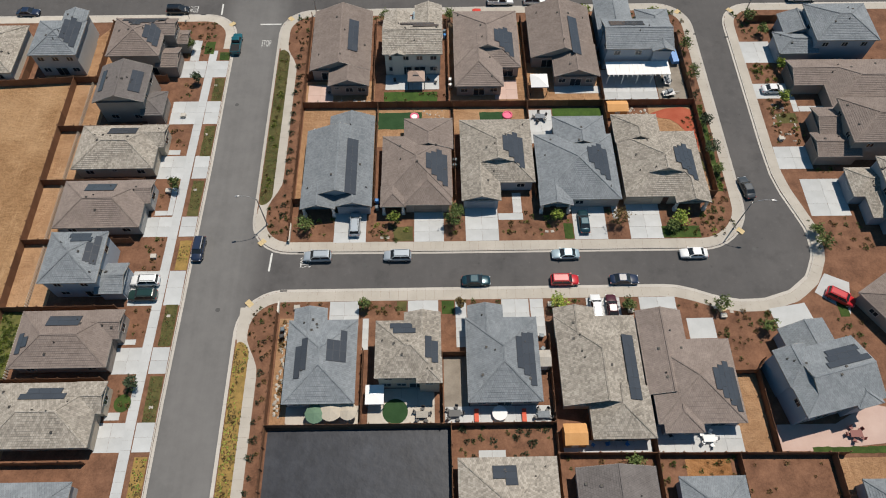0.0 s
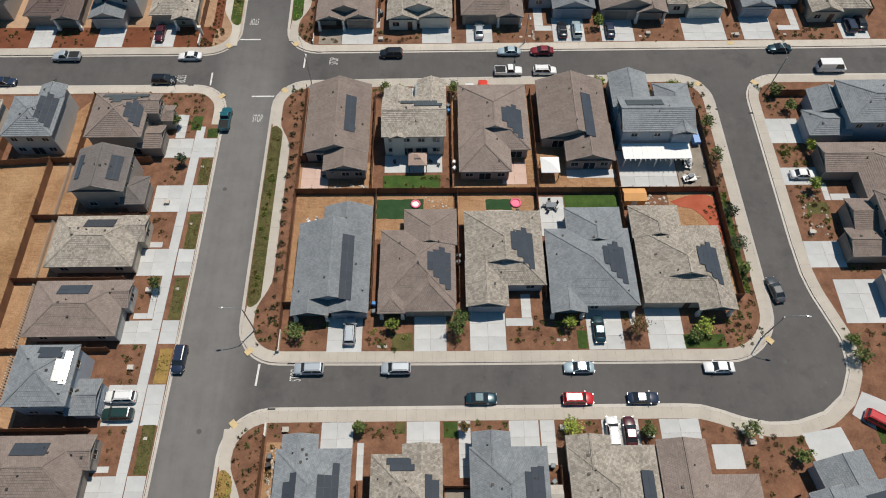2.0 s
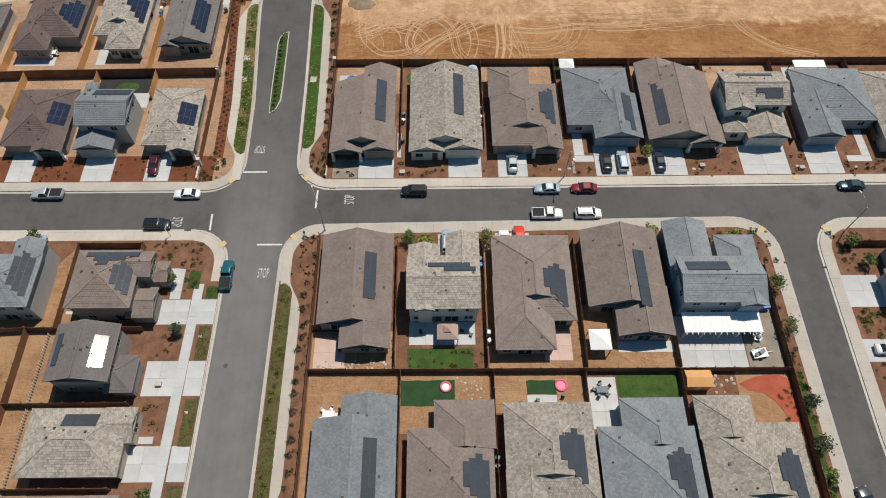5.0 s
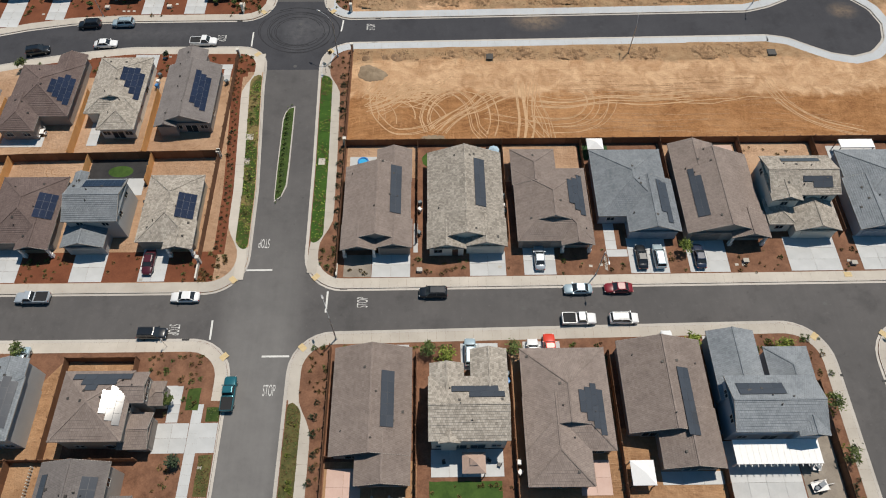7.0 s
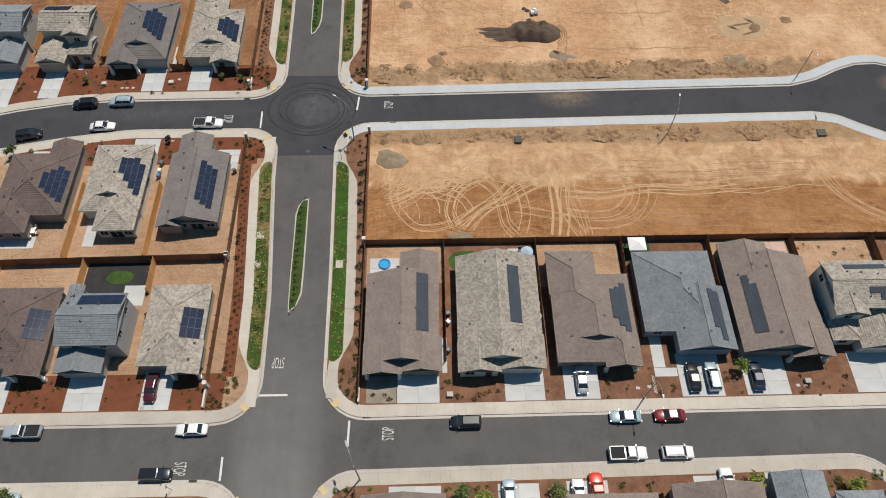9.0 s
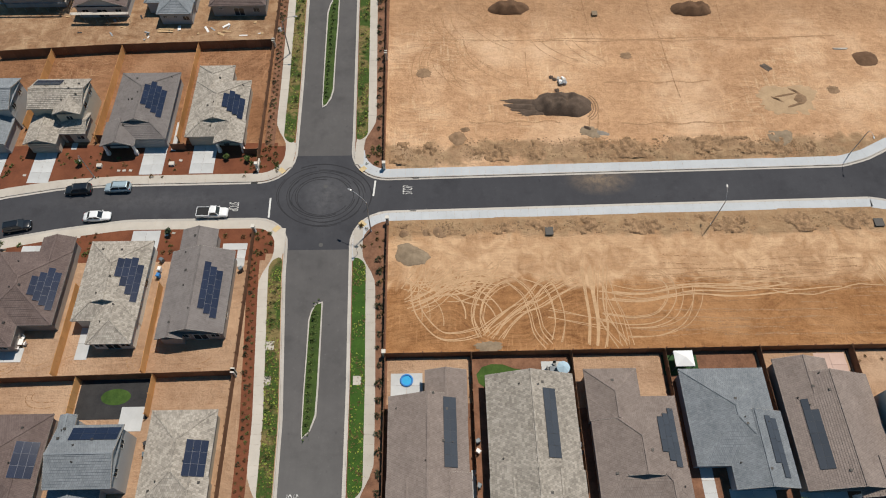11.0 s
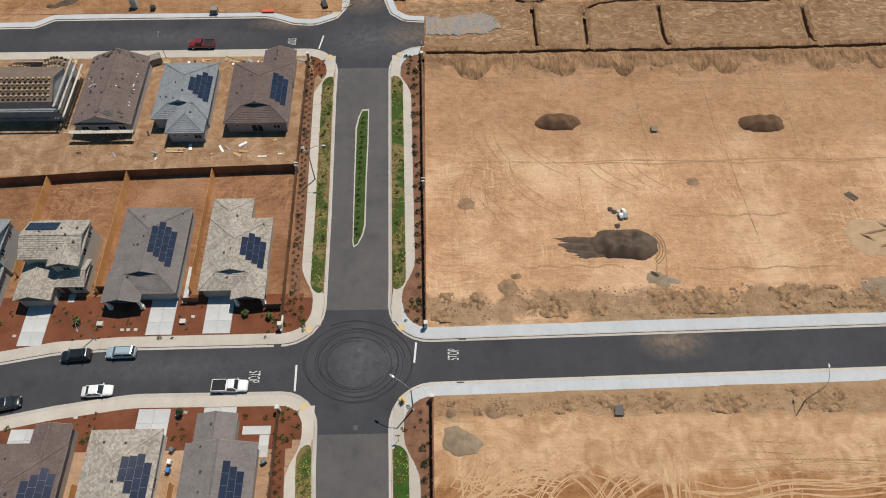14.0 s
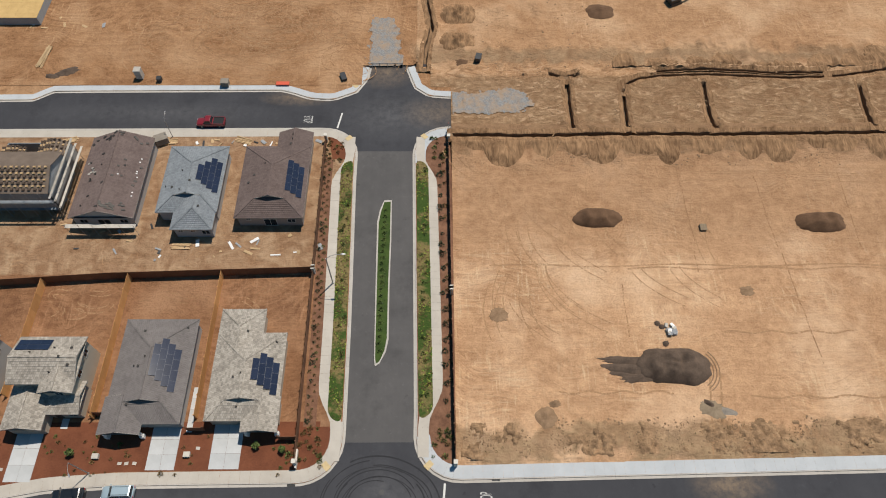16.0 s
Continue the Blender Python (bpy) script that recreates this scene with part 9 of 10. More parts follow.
lounger(5.9, 27.7, 0, M_REDPL, "orange-red sun lounger on a patio")
lounger(13.1, 27.6, 0, M_REDPL, "orange-red sun lounger on a patio")
table(9.4, 27.9, 1.15, M_WHITE, "round white patio fire table")
for x, y, mat, label in ((-2.3, 27.9, M_STONE, "pale round table on a patio"), (20.6, 85.4, M_PEBBLE, "grey patio dining table"), (1.6, 152.0, M_PEBBLE, "grey round patio table"), (-21.4, 80.9 + 1.0, M_WHITE, "white round table on a patio"), (2.6, 28.0, M_DARK, "dark small table on a patio"),
                          (16.0, 27.6, M_PEBBLE, "grey round table on a patio"), (62.2, 23.9, M_RUST, "red-brown table on a patio"), (40.2, 23.6, M_WHITE, "white round table on a patio"), (-84.4, 158.2, M_WHITE, "white round table on a patio")):
    table(x, y, 0.65, mat, label, False)
    for k in range(5):
        a = 6.28318 * k / 5 + x
        chair(x + 1.15 * math.cos(a), y + 1.0 * math.sin(a), math.degrees(a) - 90, M_RUST if mat is M_RUST else M_DARK if mat is not M_WHITE else M_WHITE, "red-brown garden chair on a patio" if mat is M_RUST else "white plastic garden chair on a patio" if mat is M_WHITE else "dark metal garden chair on a patio")
for x, y in ((-25 + 4.6, 92.3), (8.0, 83.6), (10.6, 83.9), (14.6, 84.6), (22.9, 23.0), (25.0, 23.1), (28.0, 23.0), (34.6, 24.2), (-0.8, 95.4), (2.0 - 1.4, 94.8), (-7.5, 95.2)):
    chair(x, y, rnd.uniform(0, 360), M_BLUEPL if 20 < x < 30 else M_DARK, "blue folding garden chair" if 20 < x < 30 else "dark metal garden chair on a patio")


def ring_pool(x, y, r, mat, inner, label):
    top = empty("paddling_pool", (x, y, TOP + 0.03), label, "paddling pool", "paddling pools")
    g = Geo()
    prof = [(r + 0.16 * math.cos(6.28318 * k / 8), 0.16 + 0.16 * math.sin(6.28318 * k / 8)) for k in range(8)]
    rings = [[(p * math.cos(a), p * math.sin(a), z) for p, z in prof] for a in [6.28318 * k / 24 for k in range(25)]]
    g.loft(rings, caps=False)
    part("inflated_ring", g, mat, top, smooth=True)
    g = Geo()
    g.tube((0, 0, 0.01), (0, 0, 0.14), r, r, 24)
    part("basin", g, inner, top)


ring_pool(14.4, 86.3, 0.85, M_PINKPL, M_PINKPL, "round pink inflatable paddling pool")
ring_pool(-3.6, 86.2, 0.75, M_PINKPL, M_WHITE, "round pink and white inflatable ring")
ring_pool(-21.9, 150.8, 0.9, M_BLUEPL, M_WATER, "round blue paddling pool on a patio")

# blue tarp-covered boat on a trailer, and machinery in the gravel yard
top = empty("covered_boat", (49.1, 101.6, TOP), "boat under a blue tarp beside a fence", "boat", turn=96)
g = Geo()
g.loft([[(-2.8, -0.7, 0.5), (-2.8, 0.7, 0.5), (-2.8, 0.6, 1.25), (-2.8, -0.6, 1.25)], [(0, -0.85, 0.45), (0, 0.85, 0.45), (0, 0.55, 1.6), (0, -0.55, 1.6)], [(2.2, -0.6, 0.5), (2.2, 0.6, 0.5), (2.2, 0.4, 1.35), (2.2, -0.4, 1.35)], [(3.2, -0.1, 0.8), (3.2, 0.1, 0.8), (3.2, 0.1, 1.1), (3.2, -0.1, 1.1)]])
part("tarp", g, M_BLUEPL, top)
g = Geo()
g.beam((-2.6, 0, 0.4), (4.0, 0, 0.4), 0.12, 0.12)
part("trailer_beam", g, M_LAMP, top)
for sy in (-0.8, 0.8):
    t = part("wheel", wheel_parts()[0], M_TYRE, top)
    t.location = (-0.6, sy, 0.33)
for x, y, a in ((46.9, 94.6, 80), (46.6, 91.2, 10)):
    top = empty("utility_trailer", (x, y, TOP), "small metal trailer with equipment on gravel", "trailer", "utility trailers", turn=a)
    g = Geo()
    g.box(-1.2, -0.7, 0.5, 1.2, 0.7, 0.56)
    for sy in (-0.68, 0.68):
        g.beam((-1.2, sy, 0.8), (1.2, sy, 0.8), 0.05, 0.05)
    part("platform", g, M_LAMP, top)
    g = Geo()
    g.obox(pose(0.2, 0.1, 0.85, 0, 8, 20), 1.1, 0.6, 0.5)
    g.obox(pose(-0.7, -0.2, 0.8, 0, -8, 50), 0.6, 0.5, 0.4)
    part("engine", g, M_PEBBLE, top)
    g = Geo()
    g.beam((1.2, 0, 0.5), (2.3, 0, 0.45), 0.08, 0.08)
    part("tow_bar", g, M_LAMP, top)
    for sy in (-0.85, 0.85):
        t = part("wheel", wheel_parts()[0], M_TYRE, top)
        t.location = (0, sy, 0.33)


# ---- stones, lumber, site debris ----
def stone(x, y, r, mat, seed, label="pale rounded landscaping stone", z=TOP):
    rnd = random.Random(seed)
    g = Geo()
    rings = []
    for k in range(4):
        t = k / 3
        rr = r * (1, 1.05, 0.75, 0.3)[k]
        rings.append([(rr * math.cos(6.28318 * j / 7) * rnd.uniform(0.8, 1.15), rr * math.sin(6.28318 * j / 7) * rnd.uniform(0.8, 1.15), r * 0.75 * t) for j in range(7)])
    g.loft(rings)
    ob = thing("stone", g, mat, label, "stone", "landscaping stones")
    ob.location = (x, y, z)


rnd = random.Random(77)
for k in range(46):
    stone(-24.9 + rnd.uniform(0, 1.0), 28 + k * 0.34, rnd.uniform(0.12, 0.3), M_STONE, k)
for k in range(40):
    stone(rnd.uniform(-24.6, -12.4), rnd.uniform(89.0, 90.6), rnd.uniform(0.12, 0.3), M_STONE, 100 + k)
for k in range(26):
    stone(rnd.uniform(65.0, 70.0), rnd.uniform(79.0, 88.5), rnd.uniform(0.12, 0.28), M_STONE, 200 + k)
for k in range(16):
    stone(21.0 - 0.25 * (k % 2) + 5.6 * 0, 127.2 + 0.36 * k * 0.5, 0.14, M_STONE, 300 + k)
for k in range(26):
    stone(rnd.uniform(-2.0, 3.0), rnd.uniform(82.8, 87.8), rnd.uniform(0.1, 0.25), M_STONE, 340 + k)
for k in range(18):
    stone(rnd.uniform(37.8, 41.6), rnd.uniform(85, 87.8), rnd.uniform(0.12, 0.3), M_STONE, 380 + k)


def lumber_stack(x, y, turn, n, length, mat=M_WOOD, label="loose stack of raw lumber on bare earth"):
    top = empty("lumber_stack", (x, y, 0.24 if x > -50 or y > 256 else 0.152), label, "lumber", "lumber stacks", turn=turn)
    rnd = random.Random(int(x * 3 + y))
    for k in range(n):
        g = Geo()
        g.obox(pose(rnd.uniform(-0.2, 0.2), (k % 5) * 0.28 - 0.5, 0.06 + 0.1 * (k // 5), 0, 0, rnd.uniform(-3, 3)), length * rnd.uniform(0.8, 1.0), 0.2, 0.09)
        part("plank", g, mat, top)


lumber_stack(-112.5, 277.6, 84, 14, 6.5)
for x, y, a in ((-74.5, 230.4, 0), (-81.5, 254.2, 8), (-66.8, 254.6, 160), (-101, 254.5, 20)):
    lumber_stack(x, y, a, 6, 3.6)
lumber_stack(52.5, 217.3, -50, 5, 2.4, M_FELT, "few brown form boards on bare earth")
lumber_stack(69.7, 222.9, 0, 2, 3.4, M_STONE, "two pale beams on bare earth")
lumber_stack(-16, 257.2, 0, 5, 7.0)
for k in range(90):
    # off-cuts and wrapping scattered round the building site
    x, y = rnd.choice(((-104, 240), (-88, 232), (-72, 229), (-60, 230), (-96, 256), (-70, 254), (-122, 290), (-112, 286), (-60, 255)))
    x, y = x + rnd.gauss(0, 5), y + rnd.gauss(0, 1.6)
    if 255 < y < 270 or any(a - 0.3 < x < c + 0.3 and b - 0.3 < y < d + 0.3 for a, b, c, d in KEEP_OUT):
        continue
    g = Geo()
    g.obox(pose(0, 0, 0.05, rnd.uniform(-8, 8), rnd.uniform(-8, 8), 0), rnd.uniform(0.4, 1.8), rnd.uniform(0.15, 0.7), 0.06)
    ob = thing("site_debris", g, rnd.choice((M_WOOD, M_WHITE, M_PAPER, M_WOOD, M_DARK)), "scrap of building material on bare earth", "debris", "building scraps")
    ob.matrix_basis = pose(x, y, 0.2, 0, 0, rnd.uniform(0, 180))


def portable_box(x, y, w, d, h, mat, label, name="site_crate", turn=0.0):
    top = empty(name, (x, y, 0.2), label, "crate", "site crates", turn=turn)
    g = Geo()
    g.box(-w / 2, -d / 2, 0.1, w / 2, d / 2, h)
    part("body", g, mat, top)
    g = Geo()
    g.box(-w / 2 - 0.06, -d / 2 - 0.06, h, w / 2 + 0.06, d / 2 + 0.06, h + 0.08)
    part("lid", g, mat, top)
    for sx in (-w / 2 + 0.1, w / 2 - 0.1):
        g = Geo()
        g.box(sx - 0.06, -d / 2, 0, sx + 0.06, d / 2, 0.1)
        part("skid", g, M_DARK, top)


portable_box(-90.8, 271.6, 1.3, 1.3, 2.3, M_STONE, "pale portable site toilet cabin", "site_toilet")
portable_box(-86.6, 270.6, 0.9, 0.9, 0.9, M_DARK, "dark plastic site crate beside the kerb")
portable_box(-72.8, 269.4, 1.5, 1.3, 1.2, M_GRAVEL, "brown timber crate on the kerb")
portable_box(-82.6, 254.2, 2.3, 1.7, 1.5, M_GRAVEL, "open grey-brown site skip beside the kerb", turn=25)
portable_box(-61.0, 269.6, 2.6, 0.8, 0.3, M_REDPL, "flat orange site barrier on the kerb")
portable_box(-48.6, 271.4, 1.0, 2.0, 0.6, M_DARK, "dark toppled site crate on bare earth", turn=20)
portable_box(-20.4, 276.4, 1.1, 1.7, 1.3, M_DARK, "dark site generator on bare earth", turn=-15)
portable_box(18.8, 234.0, 1.1, 1.2, 0.4, M_GREYSOIL, "grey concrete utility vault on bare earth")
portable_box(3.2, 177.8, 1.3, 1.5, 0.45, M_PIPE, "open dark utility vault on bare earth")
portable_box(62.5, 178.6, 1.6, 1.5, 0.45, M_PIPE, "open dark utility vault on bare earth")
top = empty("supply_pile", (9.5, 213.9, 0.22), "pile of white and grey bags on bare earth", "supplies")
for k in range(12):
    g = Geo()
    g.obox(pose(rnd.uniform(-0.9, 0.9), rnd.uniform(-0.9, 0.9), 0.2 + 0.15 * (k % 3), rnd.uniform(-15, 15), rnd.uniform(-15, 15), rnd.uniform(0, 180)), 0.75, 0.5, 0.25)
    part("bag", g, (M_WHITE, M_PAPER, M_STONE, M_PAPER)[k % 4], top)
for x, y in ((7.4, 215.2), (8.0, 214.6), (8.2, 211.6)):
    stone(x, y, 0.5, M_EARTHD, int(x * 9), "dark clod of soil", 0.2)
# digger parked on open ground, seen small
top = empty("excavator", (24.6, 295.0, 0.2), "dark tracked excavator parked on bare earth", "excavator", turn=25)
for sy in (-1.0, 1.0):
    g = Geo()
    g.loft([[(x, sy - 0.25, z) for x, z in ((-1.6, 0.3), (-1.3, 0), (1.3, 0), (1.6, 0.3), (1.3, 0.7), (-1.3, 0.7))], [(x, sy + 0.25, z) for x, z in ((-1.6, 0.3), (-1.3, 0), (1.3, 0), (1.6, 0.3), (1.3, 0.7), (-1.3, 0.7))]])
    part("track", g, M_DARK, top)
g = Geo()
g.box(-1.6, -1.1, 0.75, 1.0, 1.1, 1.6)
part("engine_housing", g, M_DARK, top)
g = Geo()
g.loft([[(0.0, 0.1, 1.6), (1.1, 0.1, 1.6), (1.1, 1.1, 1.6), (0.0, 1.1, 1.6)], [(0.0, 0.2, 2.7), (0.8, 0.2, 2.7), (0.8, 1.0, 2.7), (0.0, 1.0, 2.7)]])
part("cab", g, M_GLASS, top)
for a, b in (((0.9, -0.3, 1.5), (3.2, -0.3, 3.2)), ((3.2, -0.3, 3.2), (4.8, -0.3, 1.6)), ((4.8, -0.3, 1.6), (4.6, -0.3, 0.6))):
    g = Geo()
    g.beam(a, b, 0.4, 0.4)
    part("boom", g, M_DARK, top)
heap("scrap_mound", -106.6, 273.2, 2.6, 1.1, 0.45, M_EARTHD, "dark crumpled scrap on bare earth beside the street", 0.8, 25)
heap("scrap_mound", -109.4, 272.0, 1.5, 0.7, 0.4, M_EARTHD, "dark crumpled scrap on bare earth beside the street", 0.8, -10)
# barrier across the street end
top = empty("road_barrier", (-39.6, 274.8, 0.0), "row of steel barrier posts across the street end", "barrier")
for k in range(5):
    g = Geo()
    g.tube((-3.2 + 1.6 * k, 0, 0), (-3.2 + 1.6 * k, 0, 1.3), 0.07, 0.07, 8)
    part("post", g, M_LAMP, top)
g = Geo()
g.beam((-3.3, 0, 0.9), (3.3, 0, 0.9), 0.05, 0.25)
part("rail", g, M_LAMP, top)

# ---- house under construction: wrapped walls, felted roof loaded with tiles, staging ----
top = empty("unfinished_house", (-104.2, 242.5, 0.18), "unfinished two-storey house with bundles of tiles on its roof", "house")
W, D, EAVE, PITCH = 6.6, 4.3, 5.7, 0.42
for x0, y0, x1, y1, z in ((-W, -D, W, -D + 0.15, EAVE), (-W, D - 0.15, W, D, EAVE), (-W, -D, -W + 0.15, D, EAVE), (W - 0.15, -D, W, D, EAVE), (-5.9, D, -5.75, 9.0, 3.1), (5.75, D, 5.9, 9.0, 3.1), (-5.9, 8.85, 5.9, 9.0, 3.1)):
    g = Geo()
    g.box(x0, y0, 0, x1, y1, z)
    part("wall", g, M_PAPER, top)
for s_ in (-1, 1):
    # gable ends of raw sheathing
    g = Geo()
    x = s_ * (W - 0.08)
    g.loft([[(x - 0.07, -D, EAVE), (x - 0.07, D, EAVE), (x - 0.07, 0, EAVE + D * PITCH)], [(x + 0.07, -D, EAVE), (x + 0.07, D, EAVE), (x + 0.07, 0, EAVE + D * PITCH)]])
    part("gable", g, M_PAPER, top)
    g = Geo()
    g.loft([[(-W - 0.3, s_ * (D + 0.4), EAVE - 0.1), (-W - 0.3, 0, EAVE + (D + 0.1) * PITCH), (-W - 0.3, 0, EAVE + (D + 0.4) * PITCH), (-W - 0.3, s_ * (D + 0.4), EAVE + 0.05)],
            [(W + 0.3, s_ * (D + 0.4), EAVE - 0.1), (W + 0.3, 0, EAVE + (D + 0.1) * PITCH), (W + 0.3, 0, EAVE + (D + 0.4) * PITCH), (W + 0.3, s_ * (D + 0.4), EAVE + 0.05)]])
    part("roof_slope", g, M_FELT, top, "brown roofing felt on sheathing")
bundle, pale = Geo(), Geo()
bundle.loft([[(-a, -b, z), (a, -b, z), (a, b, z), (-a, b, z)] for a, b, z in ((0.26, 0.2, 0.0), (0.26, 0.2, 0.08), (0.23, 0.19, 0.085), (0.24, 0.17, 0.26))])
pale.loft([[(-a, -b, z), (a, -b, z), (a, b, z), (-a, b, z)] for a, b, z in ((0.24, 0.18, 0.0), (0.24, 0.18, 0.08), (0.21, 0.16, 0.085), (0.21, 0.14, 0.2))])
bundle, pale = bundle.mesh("tile_bundle", M_EARTHD), pale.mesh("tile_bundle", M_WOOD)
rnd = random.Random(12)
for i in range(8):
    for j in range(13):
        # rows of bundles on the back slope
        y = -D + 0.25 + (D - 0.5) * i / 7
        b = part("tile_bundle", pale if i % 2 else bundle, M_WOOD, top)
        b.matrix_basis = pose(-W + 0.5 + (2 * W - 1.0) * (j + 0.5 * (i % 2) - 0.25) / 12.2 + rnd.uniform(-0.06, 0.06), y, EAVE + 0.07 + (D + 0.4 - abs(y)) * PITCH, 22.8, 0, rnd.uniform(-6, 6))
for cx, half, y1 in ((3.2, 2.7, 9.1), (-4.1, 2.2, 7.6)):
    # two low wings with gables to the street
    for s_ in (-1, 1):
        g = Geo()
        g.loft([[(cx + s_ * half, y, 3.1), (cx, y, 3.1 + half * PITCH), (cx, y, 3.22 + half * PITCH), (cx + s_ * half, y, 3.22)] for y in (D - 0.1, y1)])
        part("wing_roof", g, M_FELT, top, "brown roofing felt on sheathing")
        for i in range(4):
            for j in range(6):
                u = 0.3 + (half - 0.5) * i / 3
                b = part("tile_bundle", bundle if j % 2 else pale, M_WOOD, top)
                b.matrix_basis = pose(cx + s_ * u, D + 0.5 + (y1 - D - 0.8) * j / 5 + 0.18 * (i % 2), 3.24 + (half - u) * PITCH, 0, s_ * 22.8, 90 + rnd.uniform(-8, 8))
    g = Geo()
    g.loft([[(cx - half, y, 3.1), (cx + half, y, 3.1), (cx, y, 3.1 + half * PITCH)] for y in (y1 - 0.25, y1 - 0.1)])
    part("wing_gable", g, M_PAPER, top)
# staging along the back and the side
for y, z in ((-D - 1.0, 1.9), (-D - 1.0, 3.9), (-D - 1.5, 4.9)):
    g = Geo()
    g.box(-W, y - 0.22, z, W + 1.0, y + 0.22, z + 0.06)
    part("staging_plank", g, M_PEBBLE, top)
for k in range(7):
    for yy in (-1.4, -0.6):
        g = Geo()
        u = -W + (2 * W + 1.0) * k / 6
        g.tube((u, -D + yy, 0), (u, -D + yy, 5.8), 0.04, 0.04, 6)
        part("staging_pole", g, M_LAMP, top)
for x, z in ((W + 0.7, 1.9), (W + 0.8, 3.9), (W + 1.5, 3.0), (W + 0.6, 5.3)):
    g = Geo()
    g.box(x - 0.2, -D - 1.2, z, x + 0.2, 8.2, z + 0.06)
    part("staging_plank", g, M_STONE, top)
for k in range(6):
    g = Geo()
    y = -D - 0.8 + 2.4 * k
    g.tube((W + 1.2, y, 0), (W + 1.2, y, 5.8), 0.04, 0.04, 6)
    g.tube((W + 1.2, y, 4.2), (W + 0.3, y, 4.2), 0.03, 0.03, 6)
    part("staging_pole", g, M_LAMP, top)
# a folded pale sheet left on the roof
g = Geo()
g.loft([[(-4.6 + 0.9 * t, -3.7 - 0.2 * t + q, 6.15 + 0.3 * t + 0.5 * (0.3 - abs(q - 0.3))) for q in (0.0, 0.3, 0.6)] + [(-4.6 + 0.9 * t, -3.4 - 0.2 * t, 6.05 + 0.3 * t)] for t in (0.0, 0.5, 1.0, 1.5, 2.0)])
part("plastic_sheet", g, M_WHITE, top)
# tarps and leftovers on the unfinished brown roof
ob, full, base = H["G3"]
LOOSE = [(rnd.uniform(-93.8, -91.0) + 0.55 * k, 251.2 + 0.12 * k + rnd.uniform(-0.6, 0.6), M_PIPE) for k in range(8) for _ in range(2)]
LOOSE += [(rnd.uniform(-88.6, -84.4), rnd.uniform(235.0, 237.0), M_PIPE) for _ in range(22)] + [(rnd.uniform(-86.6, -83.4), rnd.uniform(250.5, 252.2), M_PIPE) for _ in range(6)]
LOOSE += [(rnd.uniform(-93.4, -83.4), rnd.uniform(235.4, 250.0), M_PIPE) for _ in range(12)] + [(rnd.gauss(-92.0, 0.6), rnd.gauss(244.6, 0.9), M_STONE) for _ in range(7)]
LOOSE += [(-83.6 + rnd.uniform(-0.4, 0.3), y, M_WHITE) for y in (238.8, 239.6, 243.0, 243.8, 244.2, 246.4, 247.2)] + [(-86.7, 242.9, M_WHITE)]
for x, y, mat in LOOSE:
    z = max(roof_height(b, x - base[0], y - base[1]) for b in full) + TOP
    g = Geo()
    g.obox(pose(0, 0, 0), *((0.24, 0.2, 0.08) if mat is M_WHITE else (rnd.uniform(0.4, 0.62), rnd.uniform(0.28, 0.36), 0.1)))
    s = 1 if x < base[0] else -1
    o = thing("loose_tile", g, mat, "loose roof tile on an unfinished roof", "roof tile", "loose roof tiles")
    o.matrix_basis = pose(x, y, z + 0.1, 0, -s * 21.8, rnd.uniform(-20, 20))
# grey sheathing and staging along the unfinished gable
top = empty("staging", (-88.4, 233.2, 0.18), "timber staging along an unfinished gable wall", "scaffold")
g = Geo()
g.box(-6.2, -0.4, 2.3, 6.2, 0.4, 2.38)
part("platform", g, M_STONE, top)
for k in range(6):
    g = Geo()
    g.tube((-6 + 2.4 * k, -0.3, 0), (-6 + 2.4 * k, -0.3, 3.2), 0.04, 0.04, 6)
    part("pole", g, M_LAMP, top)
# plywood deck of the next house
top = empty("floor_deck", (-122.4, 292.6, 0.2), "new plywood floor deck on low walls", "floor deck")
g = Geo()
g.box(-6, -5, 0, 6, 5, 1.9)
part("wall", g, M_PAPER, top)
for i in range(5):
    for j in range(8):
        g = Geo()
        g.box(-6 + 2.4 * i + 0.01, -5 + 1.25 * j + 0.01, 1.9, -6 + 2.4 * (i + 1) - 0.01, -5 + 1.25 * (j + 1) - 0.01, 1.96)
        part("plywood_sheet", g, M_PLY, top)


# ---- planting ----
def leaf_mesh(name, mat, r, n, seed, flat=0.8, size=0.12, spike=False):
    rnd = random.Random(seed)
    g = Geo()
    for _ in range(n):
        a, b = rnd.uniform(0, 6.283), rnd.uniform(0.05, 1.45)
        q = r * rnd.uniform(0.45, 1.05) * (1 + 0.25 * math.sin(3 * a + seed))
        p = Vector((q * math.cos(a) * math.cos(b), q * math.sin(a) * math.cos(b), q * flat * math.sin(b) + 0.03))
        out = p.normalized() if not spike else (p + Vector((0, 0, r * 0.5))).normalized()
        side = out.cross(Vector((rnd.uniform(-1, 1), rnd.uniform(-1, 1), rnd.uniform(-1, 1)))).normalized()
        s = size * rnd.uniform(0.7, 1.4)
        if spike:
            g.face([p * 0.1 - side * 0.03, p * 0.1 + side * 0.03, p + out * 0.1])
            continue
        tip = (out + side * rnd.uniform(-0.8, 0.8)).normalized()
        g.face([p - side * s * 0.6, p + tip * s * 0.5 - side * s * 0.1, p + tip * s * 1.2, p + side * s * 0.6])
    return g.mesh(name, mat)


